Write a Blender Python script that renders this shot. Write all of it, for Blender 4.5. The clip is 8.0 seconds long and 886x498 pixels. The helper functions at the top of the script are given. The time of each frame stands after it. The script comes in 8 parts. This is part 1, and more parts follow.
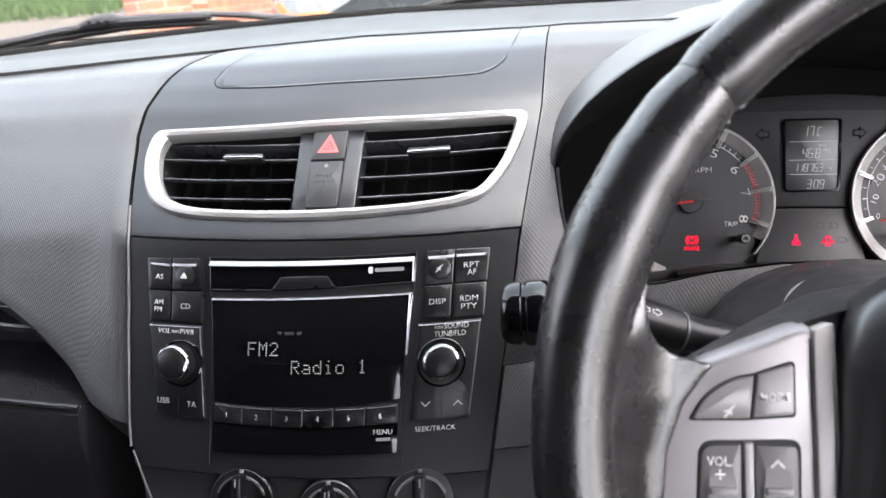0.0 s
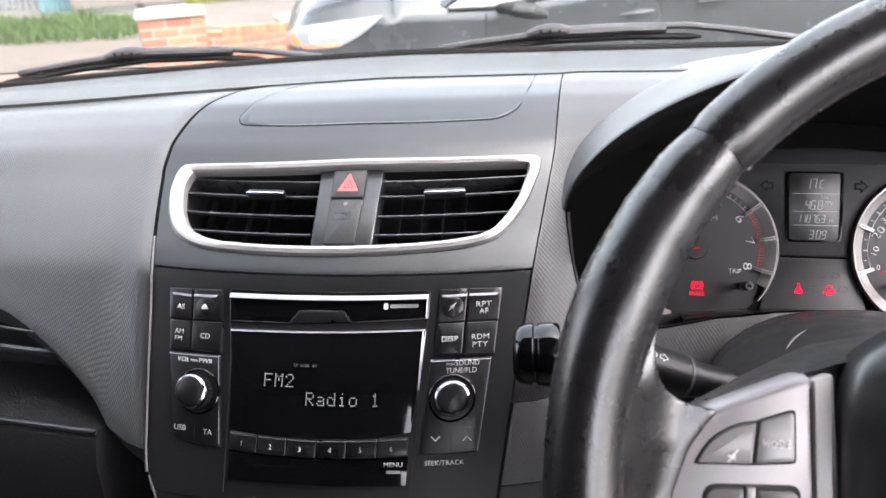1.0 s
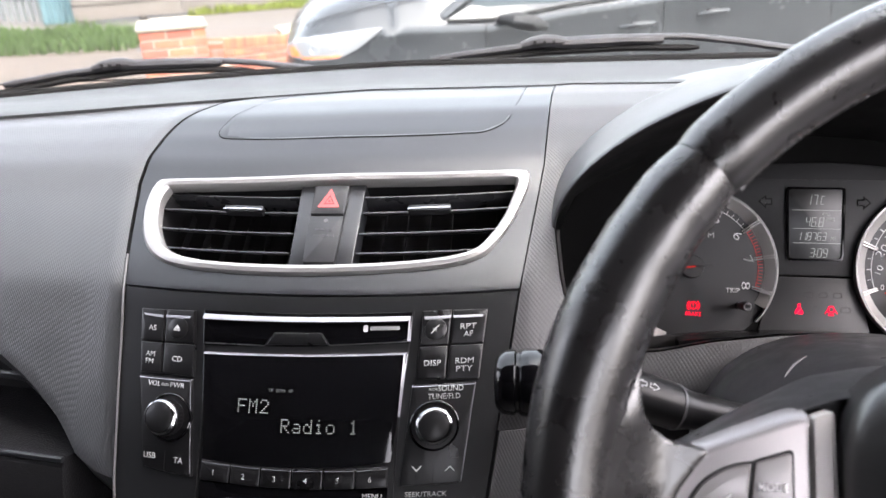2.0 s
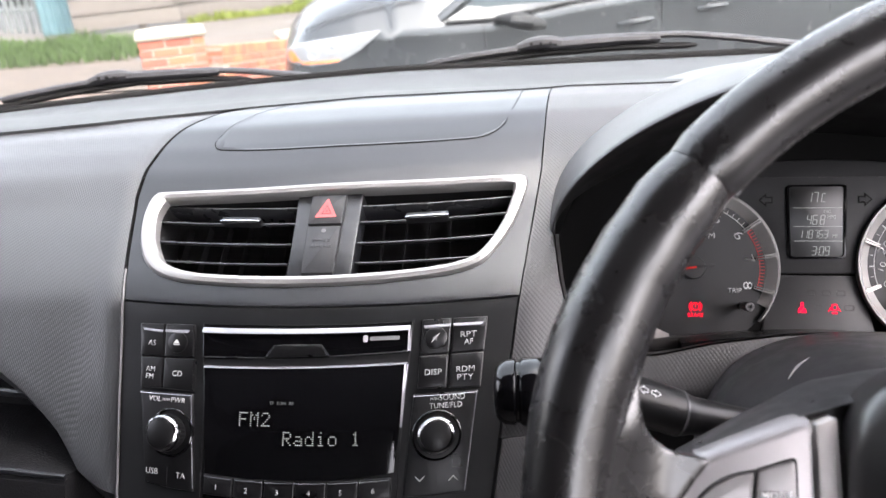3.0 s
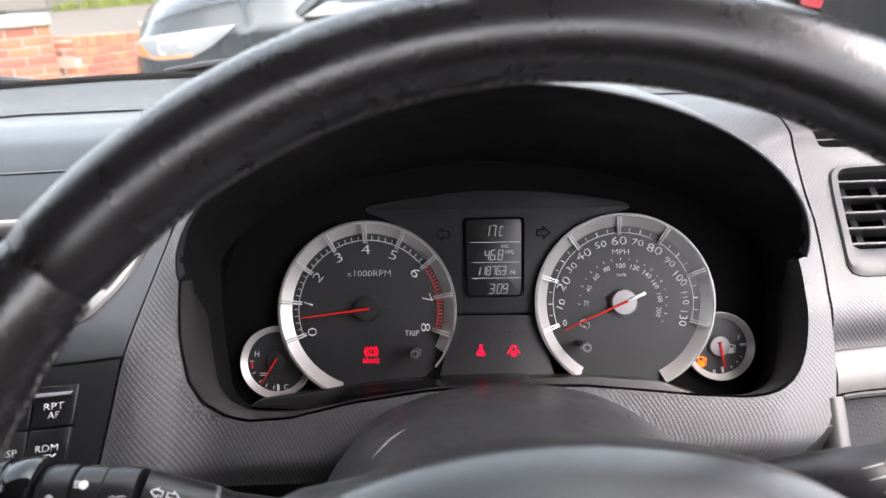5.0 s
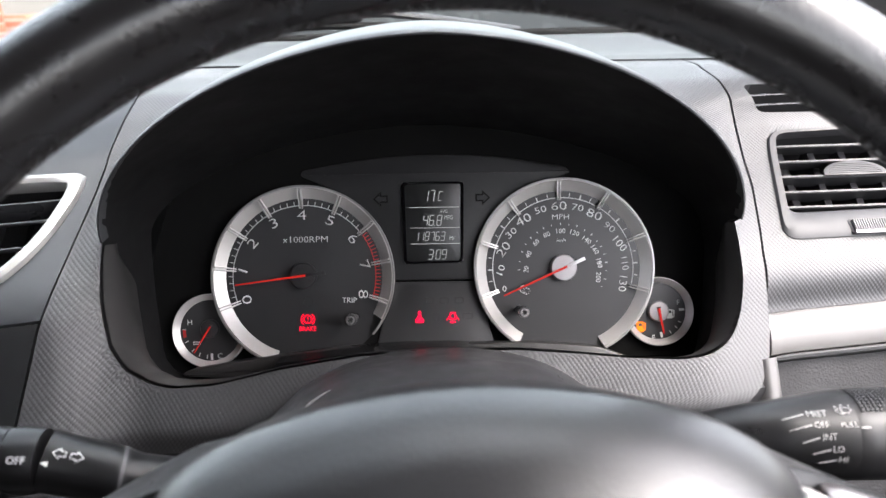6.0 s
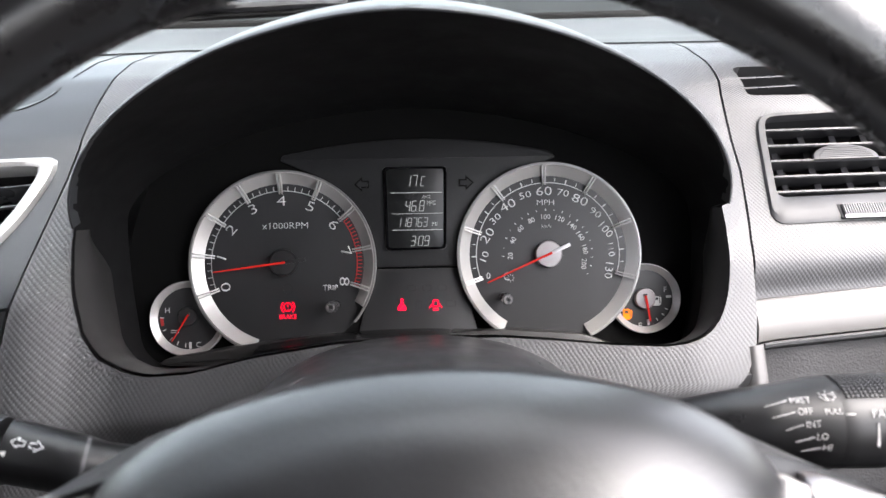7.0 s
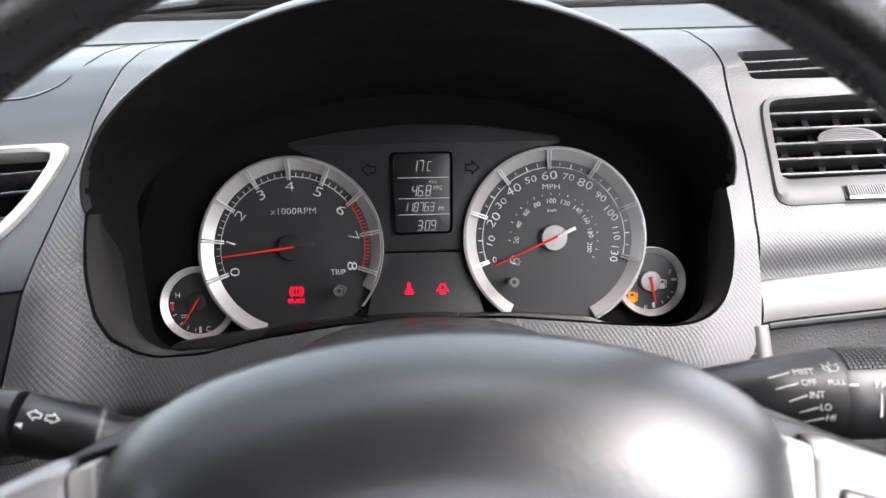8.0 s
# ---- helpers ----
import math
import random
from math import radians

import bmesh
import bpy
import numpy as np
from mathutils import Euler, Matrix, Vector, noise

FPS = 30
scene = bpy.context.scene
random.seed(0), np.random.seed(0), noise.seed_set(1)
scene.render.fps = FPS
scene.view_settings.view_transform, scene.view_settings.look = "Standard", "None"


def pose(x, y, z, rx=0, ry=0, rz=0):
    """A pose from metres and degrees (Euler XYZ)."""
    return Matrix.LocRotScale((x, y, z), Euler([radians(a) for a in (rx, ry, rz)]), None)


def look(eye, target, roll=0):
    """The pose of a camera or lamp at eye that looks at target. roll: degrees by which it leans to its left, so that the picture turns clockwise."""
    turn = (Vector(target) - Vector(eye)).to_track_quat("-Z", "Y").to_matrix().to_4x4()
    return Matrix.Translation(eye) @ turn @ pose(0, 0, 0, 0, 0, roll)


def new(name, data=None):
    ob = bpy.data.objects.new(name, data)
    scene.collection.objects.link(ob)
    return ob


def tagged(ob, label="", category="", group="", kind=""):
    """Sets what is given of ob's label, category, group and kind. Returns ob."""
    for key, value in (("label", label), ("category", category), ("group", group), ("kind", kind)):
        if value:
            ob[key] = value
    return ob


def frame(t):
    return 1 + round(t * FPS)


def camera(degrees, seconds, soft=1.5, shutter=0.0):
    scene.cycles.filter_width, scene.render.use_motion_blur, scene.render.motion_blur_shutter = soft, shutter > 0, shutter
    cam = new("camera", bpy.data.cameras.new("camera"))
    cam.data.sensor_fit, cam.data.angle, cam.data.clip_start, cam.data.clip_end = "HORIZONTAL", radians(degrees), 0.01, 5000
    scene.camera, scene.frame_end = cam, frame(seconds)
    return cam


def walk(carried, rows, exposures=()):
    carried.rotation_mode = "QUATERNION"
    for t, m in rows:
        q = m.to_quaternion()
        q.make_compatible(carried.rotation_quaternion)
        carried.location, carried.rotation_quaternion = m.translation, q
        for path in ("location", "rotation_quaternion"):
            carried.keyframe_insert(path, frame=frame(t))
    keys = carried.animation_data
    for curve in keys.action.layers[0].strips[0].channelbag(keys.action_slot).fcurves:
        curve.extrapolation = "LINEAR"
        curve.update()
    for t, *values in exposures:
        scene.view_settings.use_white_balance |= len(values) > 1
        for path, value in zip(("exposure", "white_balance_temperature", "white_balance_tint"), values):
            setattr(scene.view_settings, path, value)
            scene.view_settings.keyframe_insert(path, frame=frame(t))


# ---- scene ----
cam = camera(60.6, 8.0)
cam.data.dof.use_dof, cam.data.dof.focus_distance, cam.data.dof.aperture_fstop = True, 0.50, 12.0
PATH = [
    (0, (0.142, -0.508, 1.122), (-0.082, 1.262, 0.218), -4.3),
    (0.5, (0.133, -0.52, 1.136), (-0.101, 1.266, 0.266), -3.4),
    (1, (0.136, -0.522, 1.135), (-0.093, 1.283, 0.305), -2.6),
    (1.5, (0.146, -0.514, 1.135), (-0.081, 1.301, 0.324), -2.2),
    (2, (0.146, -0.498, 1.13), (-0.09, 1.318, 0.327), -2.6),
    (2.2, (0.147, -0.496, 1.133), (-0.095, 1.319, 0.329), -3.0),
    (3.3, (0.153, -0.493, 1.133), (-0.086, 1.324, 0.333), -4.5),
    (3.5, (0.157, -0.497, 1.132), (-0.065, 1.328, 0.344), -4.5),
    (4, (0.172, -0.507, 1.131), (0.027, 1.324, 0.34), -3.8),
    (4.2, (0.199, -0.489, 1.141), (0.096, 1.345, 0.35), -3.3),
    (4.5, (0.252, -0.448, 1.144), (0.211, 1.385, 0.345), -2.4),
    (5, (0.315, -0.418, 1.13), (0.325, 1.403, 0.302), -1.9),
    (5.2, (0.326, -0.417, 1.126), (0.352, 1.4, 0.292), -1.7),
    (6.3, (0.338, -0.416, 1.11), (0.441, 1.383, 0.241), -0.8),
    (6.5, (0.342, -0.414, 1.109), (0.446, 1.383, 0.237), -0.8),
    (7, (0.345, -0.41, 1.105), (0.442, 1.383, 0.225), -0.9),
    (7.5, (0.347, -0.415, 1.106), (0.436, 1.377, 0.222), -1.0),
    (8, (0.344, -0.418, 1.099), (0.425, 1.374, 0.214), -1.4),
]
EXPOSURES = [(0.0, 3.42, 6600, 14), (1.5, 3.34, 6700, 17), (4.2, 3.32, 6700, 17), (5.0, 3.17, 6650, 15), (6.5, 3.30, 6550, 12), (8.0, 3.30, 6550, 12)]
walk(cam, [(t, look(eye, target, roll)) for t, eye, target, roll in PATH], EXPOSURES)

# ---- daylight ----
world = bpy.data.worlds.new("overcast_sky")
scene.world = world
world.use_nodes = True
wn, wl = world.node_tree.nodes, world.node_tree.links
sky = wn.new("ShaderNodeTexSky")
sky.sky_type, sky.sun_disc = "NISHITA", False
sky.sun_elevation, sky.sun_rotation = radians(60), radians(120)
sky.air_density, sky.dust_density, sky.ozone_density = 1.0, 4.0, 1.0
soften = wn.new("ShaderNodeHueSaturation")
soften.inputs["Saturation"].default_value = 0.35
wl.new(sky.outputs[0], soften.inputs["Color"])
wl.new(soften.outputs[0], wn["Background"].inputs["Color"])
wn["Background"].inputs["Strength"].default_value = 0.15
sun_data = bpy.data.lights.new("sun", "SUN")
sun_data.energy, sun_data.angle, sun_data.color = 0.30, radians(95), (1.0, 0.88, 0.90)
sun = new("sun", sun_data)
sun.matrix_world = look((3.75, -2.2, 7.6), (0, 0, 0))

# ---- materials ----
MATS = {}


def shader(name):
    m = bpy.data.materials.new(name)
    m.use_nodes = True
    nt = m.node_tree
    return m, nt, nt.nodes["Principled BSDF"]


def node(nt, kind, **sets):
    n = nt.nodes.new(kind)
    for k, v in sets.items():
        n.inputs[k.replace("_", " ")].default_value = v
    return n


def surface(name, col, rough, metal=0.0, var=0.15, blotch=25.0, grain=0.0, size=0.001, kind="noise", coat=0.0, spec=0.5, cells=(0.0032, 0.0017), rvar=0.1, relief=0.0003):
    """A dull or shiny solid: colour with large blotches and fine specks, and a fine relief of the given size in metres."""
    if name in MATS:
        return MATS[name]
    m, nt, p = shader(name)
    link = nt.links.new
    p.inputs["Metallic"].default_value = metal
    p.inputs["Coat Weight"].default_value = coat
    p.inputs["Specular IOR Level"].default_value = spec
    tc = nt.nodes.new("ShaderNodeTexCoord")
    big = node(nt, "ShaderNodeTexNoise", Scale=blotch, Detail=4.0, Roughness=0.6)
    fine = node(nt, "ShaderNodeTexNoise", Scale=1.0 / max(size, 1e-4), Detail=3.0)
    link(tc.outputs["Object"], big.inputs["Vector"])
    link(tc.outputs["Object"], fine.inputs["Vector"])
    both = nt.nodes.new("ShaderNodeMath")
    both.operation = "ADD"
    link(big.outputs["Fac"], both.inputs[0])
    link(fine.outputs["Fac"], both.inputs[1])
    ramp = node(nt, "ShaderNodeMapRange")
    ramp.inputs["From Min"].default_value, ramp.inputs["From Max"].default_value = 0.6, 1.4
    ramp.inputs["To Min"].default_value, ramp.inputs["To Max"].default_value = 1 - var, 1 + var
    link(both.outputs[0], ramp.inputs["Value"])
    tint = nt.nodes.new("ShaderNodeVectorMath")
    tint.operation = "SCALE"
    tint.inputs[0].default_value = col
    link(ramp.outputs[0], tint.inputs["Scale"])
    link(tint.outputs[0], p.inputs["Base Color"])
    rr = node(nt, "ShaderNodeMapRange")
    rr.inputs["From Min"].default_value, rr.inputs["From Max"].default_value = 0.3, 0.7
    rr.inputs["To Min"].default_value, rr.inputs["To Max"].default_value = max(0.02, rough - rvar), min(1, rough + rvar)
    link(big.outputs["Fac"], rr.inputs["Value"])
    link(rr.outputs[0], p.inputs["Roughness"])
    if grain:
        b = node(nt, "ShaderNodeBump", Strength=min(1.0, grain))
        b.inputs["Distance"].default_value = size * 0.5
        if kind == "noise":
            link(fine.outputs["Fac"], b.inputs["Height"])
        elif kind == "leather":
            v = node(nt, "ShaderNodeTexVoronoi", Scale=1.0 / size)
            v.feature = "SMOOTH_F1"
            link(tc.outputs["Object"], v.inputs["Vector"])
            add = nt.nodes.new("ShaderNodeMath")
            add.operation = "ADD"
            link(v.outputs["Distance"], add.inputs[0])
            link(fine.outputs["Fac"], add.inputs[1])
            link(add.outputs[0], b.inputs["Height"])
        elif kind == "weave":
            # small domes in staggered rows, with grooves between them
            xyz = nt.nodes.new("ShaderNodeSeparateXYZ")
            link(tc.outputs["UV"], xyz.inputs[0])
            def op(kind, a, c):
                n = nt.nodes.new("ShaderNodeMath")
                n.operation = kind
                for k, v in enumerate((a, c)):
                    if isinstance(v, (int, float)):
                        n.inputs[k].default_value = v
                    else:
                        link(v, n.inputs[k])
                return n.outputs[0]
            waves = []
            for axis, pitch in (("X", cells[0]), ("Y", 2 * cells[1])):
                waves.append(op("COSINE", op("MULTIPLY", xyz.outputs[axis], 2 * math.pi / pitch), 0))
            dome = op("ADD", op("MULTIPLY", op("MULTIPLY", waves[0], waves[1]), 0.5), 0.5)
            link(op("POWER", dome, 0.6), b.inputs["Height"])
            b.inputs["Distance"].default_value = relief
        link(b.outputs[0], p.inputs["Normal"])
    MATS[name] = m
    return m


def glow(name, col, strength):
    if name in MATS:
        return MATS[name]
    m, nt, p = shader(name)
    p.inputs["Base Color"].default_value = (*(c * 0.5 for c in col), 1)
    p.inputs["Emission Color"].default_value = (*col, 1)
    p.inputs["Emission Strength"].default_value = strength
    p.inputs["Specular IOR Level"].default_value, p.inputs["Roughness"].default_value = 0.15, 0.7
    MATS[name] = m
    return m


def pane(name, tint=(1, 1, 1), rough=0.0):
    m, nt, p = shader(name)
    p.inputs["Base Color"].default_value = (*tint, 1)
    p.inputs["Transmission Weight"].default_value = 1.0
    p.inputs["Roughness"].default_value = rough
    p.inputs["IOR"].default_value = 1.45
    MATS[name] = m
    return m


DASH_TOP = surface("dash_soft_plastic", (0.040, 0.042, 0.045), 0.40, grain=0.2, size=0.0006, var=0.08, rvar=0.02, spec=0.75)
DASH_TEX = surface("dash_textured_plastic", (0.044, 0.046, 0.049), 0.37, grain=1.0, kind="weave", cells=(0.0024, 0.0020), var=0.08, rvar=0.03, relief=0.00019, spec=0.8)
DRIVER_TEX = surface("driver_panel_textured_plastic", (0.040, 0.040, 0.042), 0.42, grain=1.0, kind="weave", cells=(0.0025, 0.0016), var=0.08, rvar=0.03, relief=0.00024, spec=0.55)
CONSOLE = surface("console_plastic", (0.012, 0.013, 0.015), 0.31, grain=0.10, size=0.0006, var=0.12, rvar=0.03, spec=0.6)
CONSOLE_LOW = surface("lower_console_plastic", (0.0065, 0.0068, 0.0075), 0.40, grain=0.10, size=0.0006, var=0.12, rvar=0.03, spec=0.4)
BUTTON = surface("button_plastic", (0.0045, 0.0045, 0.005), 0.36, grain=0.12, size=0.0005, var=0.15)
GLOSS = surface("gloss_black", (0.0025, 0.0025, 0.003), 0.08, var=0.1, rvar=0.04)
BLACK = surface("matt_black_plastic", (0.012, 0.012, 0.013), 0.55, var=0.2)
INSIDE = surface("flocked_black_inside", (0.0080, 0.0080, 0.0085), 0.6, var=0.15, spec=0.2)
SILVER = surface("satin_silver", (0.36, 0.355, 0.345), 0.36, metal=0.65, var=0.04, rvar=0.03)
CHROME = surface("chrome", (0.85, 0.85, 0.86), 0.09, metal=1.0, var=0.03, rvar=0.04)
SPOKE = surface("spoke_grey_metallic", (0.29, 0.278, 0.284), 0.40, metal=0.4, grain=0.06, size=0.0004, var=0.08)
LEATHER = surface("wheel_leather", (0.010, 0.0091, 0.0095), 0.28, grain=0.12, size=0.0012, kind="leather", var=0.12, blotch=60, rvar=0.04, spec=1.0)
PAD = surface("airbag_pad_plastic", (0.012, 0.012, 0.013), 0.34, grain=0.09, size=0.0014, kind="leather", var=0.12, rvar=0.03, spec=1.0)
SLAT = surface("slat_plastic", (0.030, 0.031, 0.034), 0.32, grain=0.1, size=0.0006, var=0.1)
DIAL = surface("dial_face", (0.019, 0.019, 0.020), 0.45, grain=0.1, size=0.0005, var=0.15, spec=0.5)
CLUSTER_GREY = surface("cluster_grey", (0.015, 0.015, 0.016), 0.5, grain=0.5, size=0.0006, var=0.25, spec=0.25)
DIAL_RING = surface("dial_ring_silver", (0.52, 0.51, 0.495), 0.38, metal=0.45, var=0.03, rvar=0.02)
WHITE = surface("white_print", (0.60, 0.60, 0.59), 0.6, var=0.04)
GREY_PRINT = surface("grey_print", (0.22, 0.22, 0.22), 0.6, var=0.06)
FAINT = surface("faint_print", (0.0165, 0.0165, 0.017), 0.6, var=0.06)
RED_PRINT = surface("red_print", (0.55, 0.03, 0.03), 0.5, var=0.08)
NEEDLE = glow("needle_red", (0.60, 0.022, 0.015), 0.05)
HAZARD = surface("hazard_red", (0.62, 0.10, 0.10), 0.45, var=0.06)
LAMP_RED = glow("lamp_red", (1.0, 0.003, 0.036), 0.22)
LAMP_AMBER = glow("lamp_amber", (1.0, 0.17, 0.006), 0.22)
SEGMENT = glow("display_segments", (0.34, 0.36, 0.35), 0.10)
DOTS = glow("display_dots", (0.40, 0.43, 0.41), 0.05)
LEDGE = surface("ledge_plastic", (0.028, 0.030, 0.031), 0.50, grain=0.2, size=0.0006, var=0.08, rvar=0.02, spec=0.4)
COLUMN_KEY = surface("column_button_plastic", (0.020, 0.021, 0.023), 0.55, grain=0.12, size=0.0005, var=0.12, rvar=0.04)
KNOB_RIM = surface("dark_chrome", (0.34, 0.34, 0.35), 0.16, metal=1.0, var=0.05, rvar=0.04)
FOOT = surface("shiny_black_foot", (0.004, 0.004, 0.0045), 0.22, var=0.15, rvar=0.04)
KNOB = surface("adjuster_plastic", (0.03, 0.03, 0.031), 0.3, var=0.1)
LCD = surface("lcd_glass", (0.007, 0.0075, 0.0075), 0.30, var=0.08, rvar=0.03)
RUBBER = surface("black_rubber", (0.008, 0.008, 0.008), 0.8, var=0.2, spec=0.15)
WIPER = surface("wiper_black_paint", (0.020, 0.020, 0.022), 0.5, var=0.2, grain=0.1, size=0.001)
LINING = surface("cabin_lining", (0.035, 0.034, 0.034), 0.85, grain=0.3, size=0.002, var=0.12)
TRIM = surface("door_trim_plastic", (0.04, 0.04, 0.042), 0.6, grain=0.3, size=0.0015, var=0.15)
GLASS = pane("window_glass", (0.91, 0.98, 0.96))

# ---- building ----


def thing(name, label, category, group="", kind="", at=(0, 0, 0)):
    ob = new(name)
    ob.empty_display_size = 0.02
    ob.location = at
    return tagged(ob, label, category, group, kind)


def finish(name, bm, mat, parent=None, label="", smooth=35.0):
    bmesh.ops.recalc_face_normals(bm, faces=bm.faces)
    me = bpy.data.meshes.new(name)
    bm.to_mesh(me)
    bm.free()
    me.materials.append(mat)
    if smooth:
        me.shade_smooth()
        me.set_sharp_from_angle(angle=radians(smooth))
    ob = new(name, me)
    if parent is not None:
        ob.parent = parent
        if parent.type == "EMPTY":
            ob.matrix_parent_inverse = Matrix.Translation(parent.location).inverted()
    if label:
        ob["label"] = label
    return ob


part = finish


def structure(name, bm, mat, label, category, smooth=35.0):
    return tagged(finish(name, bm, mat, None, "", smooth), label, category, "", "structure")


def smoothstep(a, b, x):
    q = min(1.0, max(0.0, (x - a) / (b - a)))
    return q * q * (3 - 2 * q)


def lerp(a, b, q):
    return a + (b - a) * q


def flat(a, b, h):
    return Vector((a, b, h))


def mapped(bm, fn):
    for v in bm.verts:
        v.co = Vector(fn(*v.co))
    return bm


def area(poly):
    return sum(p[0] * q[1] - q[0] * p[1] for p, q in zip(poly, poly[1:] + poly[:1])) / 2


def ccw(poly):
    poly = [tuple(p) for p in poly]
    return poly if area(poly) > 0 else poly[::-1]


def inset(poly, d):
    """The polygon moved inwards by d."""
    out, n = [], len(poly)
    for i in range(n):
        p, c, q = (Vector(poly[k % n]) for k in (i - 1, i, i + 1))
        e, f = (c - p), (q - c)
        if e.length < 1e-9 or f.length < 1e-9:
            out.append(tuple(c))
            continue
        e.normalize(), f.normalize()
        ne, nf = Vector((-e.y, e.x)), Vector((-f.y, f.x))
        k = max(0.35, 1 + ne.dot(nf))
        out.append(tuple(c + (ne + nf) * (d / k)))
    return out


def rounded(poly, r, steps=4):
    """Corners of a polygon cut round; r may be a list, one radius a corner."""
    out, n = [], len(poly)
    for i in range(n):
        p, c, q = (Vector(poly[k % n]) for k in (i - 1, i, i + 1))
        rad = r[i] if isinstance(r, (list, tuple)) else r
        d1, d2 = (p - c), (q - c)
        k = min(rad, d1.length * 0.48, d2.length * 0.48)
        s, e = c + d1.normalized() * k, c + d2.normalized() * k
        for j in range(steps + 1):
            u = j / steps
            out.append(tuple(s * (1 - u) ** 2 + c * 2 * u * (1 - u) + e * u * u))
    return out


def rect(x0, y0, x1, y1, r=0.0, steps=3):
    poly = [(x0, y0), (x1, y0), (x1, y1), (x0, y1)]
    return rounded(poly, r, steps) if r else poly


def circle(cx, cy, r, n=32, a0=0.0, a1=360.0):
    k = n if a1 - a0 >= 360 else n + 1
    return [(cx + r * math.cos(radians(a0 + (a1 - a0) * i / n)), cy + r * math.sin(radians(a0 + (a1 - a0) * i / n))) for i in range(k)]


def smooth_loop(pts, n):
    """A closed Catmull-Rom curve through pts, with n points evenly spaced along it."""
    dense, k = [], len(pts)
    for i in range(k):
        p0, p1, p2, p3 = (Vector(pts[(i + j) % k]) for j in (-1, 0, 1, 2))
        for j in range(12):
            t = j / 12
            dense.append(0.5 * ((2 * p1) + (p2 - p0) * t + (2 * p0 - 5 * p1 + 4 * p2 - p3) * t * t + (3 * p1 - p0 - 3 * p2 + p3) * t**3))
    return resample(dense, n)


def resample(pts, n, closed=True):
    pts = [Vector(p) for p in pts]
    loop = pts + [pts[0]] if closed else pts
    lens = [0.0]
    for p, q in zip(loop, loop[1:]):
        lens.append(lens[-1] + (q - p).length)
    out, j = [], 0
    for i in range(n):
        d = lens[-1] * i / (n if closed else n - 1)
        while j < len(lens) - 2 and lens[j + 1] < d:
            j += 1
        span = lens[j + 1] - lens[j]
        out.append(tuple(loop[j].lerp(loop[j + 1], (d - lens[j]) / span if span else 0)))
    return out


def bridge(bm, r1, r2, close=True):
    n = len(r1)
    for i in range(n if close else n - 1):
        j = (i + 1) % n
        bm.faces.new((r1[i], r1[j], r2[j], r2[i]))


def slab(poly, h0, h1, bev=0.0, step=0.0, bm=None, top_inset=0.0):
    """A flat plate with the outline poly between the heights h0 and h1, its upper edge bevelled."""
    bm = bm or bmesh.new()
    first = len(bm.verts)
    poly = ccw(poly)
    rings = [(poly, h0)]
    if bev:
        rings += [(poly, h1 - bev), (inset(poly, bev * 0.3), h1 - bev * 0.3), (inset(poly, bev + top_inset), h1)]
    else:
        rings += [(poly, h1)]
    made = [[bm.verts.new((x, y, h)) for x, y in ring] for ring, h in rings]
    for a, b in zip(made, made[1:]):
        bridge(bm, a, b)
    bm.faces.new(made[0][::-1])
    bm.faces.new(made[-1])
    if step:
        xs = [v.co.x for v in bm.verts]
        x = math.floor(min(xs) / step) * step + step
        while x < max(xs):
            bmesh.ops.bisect_plane(bm, geom=bm.verts[:] + bm.edges[:] + bm.faces[:], plane_co=(x, 0, 0), plane_no=(1, 0, 0), dist=1e-6)
            x += step
    return bm


def ring(outer, inner, h0, h1, bev=0.0, bm=None, dome=0.0):
    """A flat frame between two outlines with equally many points."""
    bm = bm or bmesh.new()
    loops = [(outer, h0), (outer, h1 - bev)]
    if bev:
        mid = [tuple(Vector(a).lerp(Vector(b), 0.5)) for a, b in zip(outer, inner)]
        q = [tuple(Vector(a).lerp(Vector(b), 0.15)) for a, b in zip(outer, inner)]
        r = [tuple(Vector(a).lerp(Vector(b), 0.85)) for a, b in zip(outer, inner)]
        loops += [(q, h1), (mid, h1 + dome), (r, h1), (inner, h1 - bev)]
    else:
        loops += [(inner, h1)]
    loops += [(inner, h0)]
    made = [[bm.verts.new((p[0], p[1], h)) for p in loop] for loop, h in loops]
    for a, b in zip(made, made[1:] + made[:1]):
        bridge(bm, a, b)
    return bm


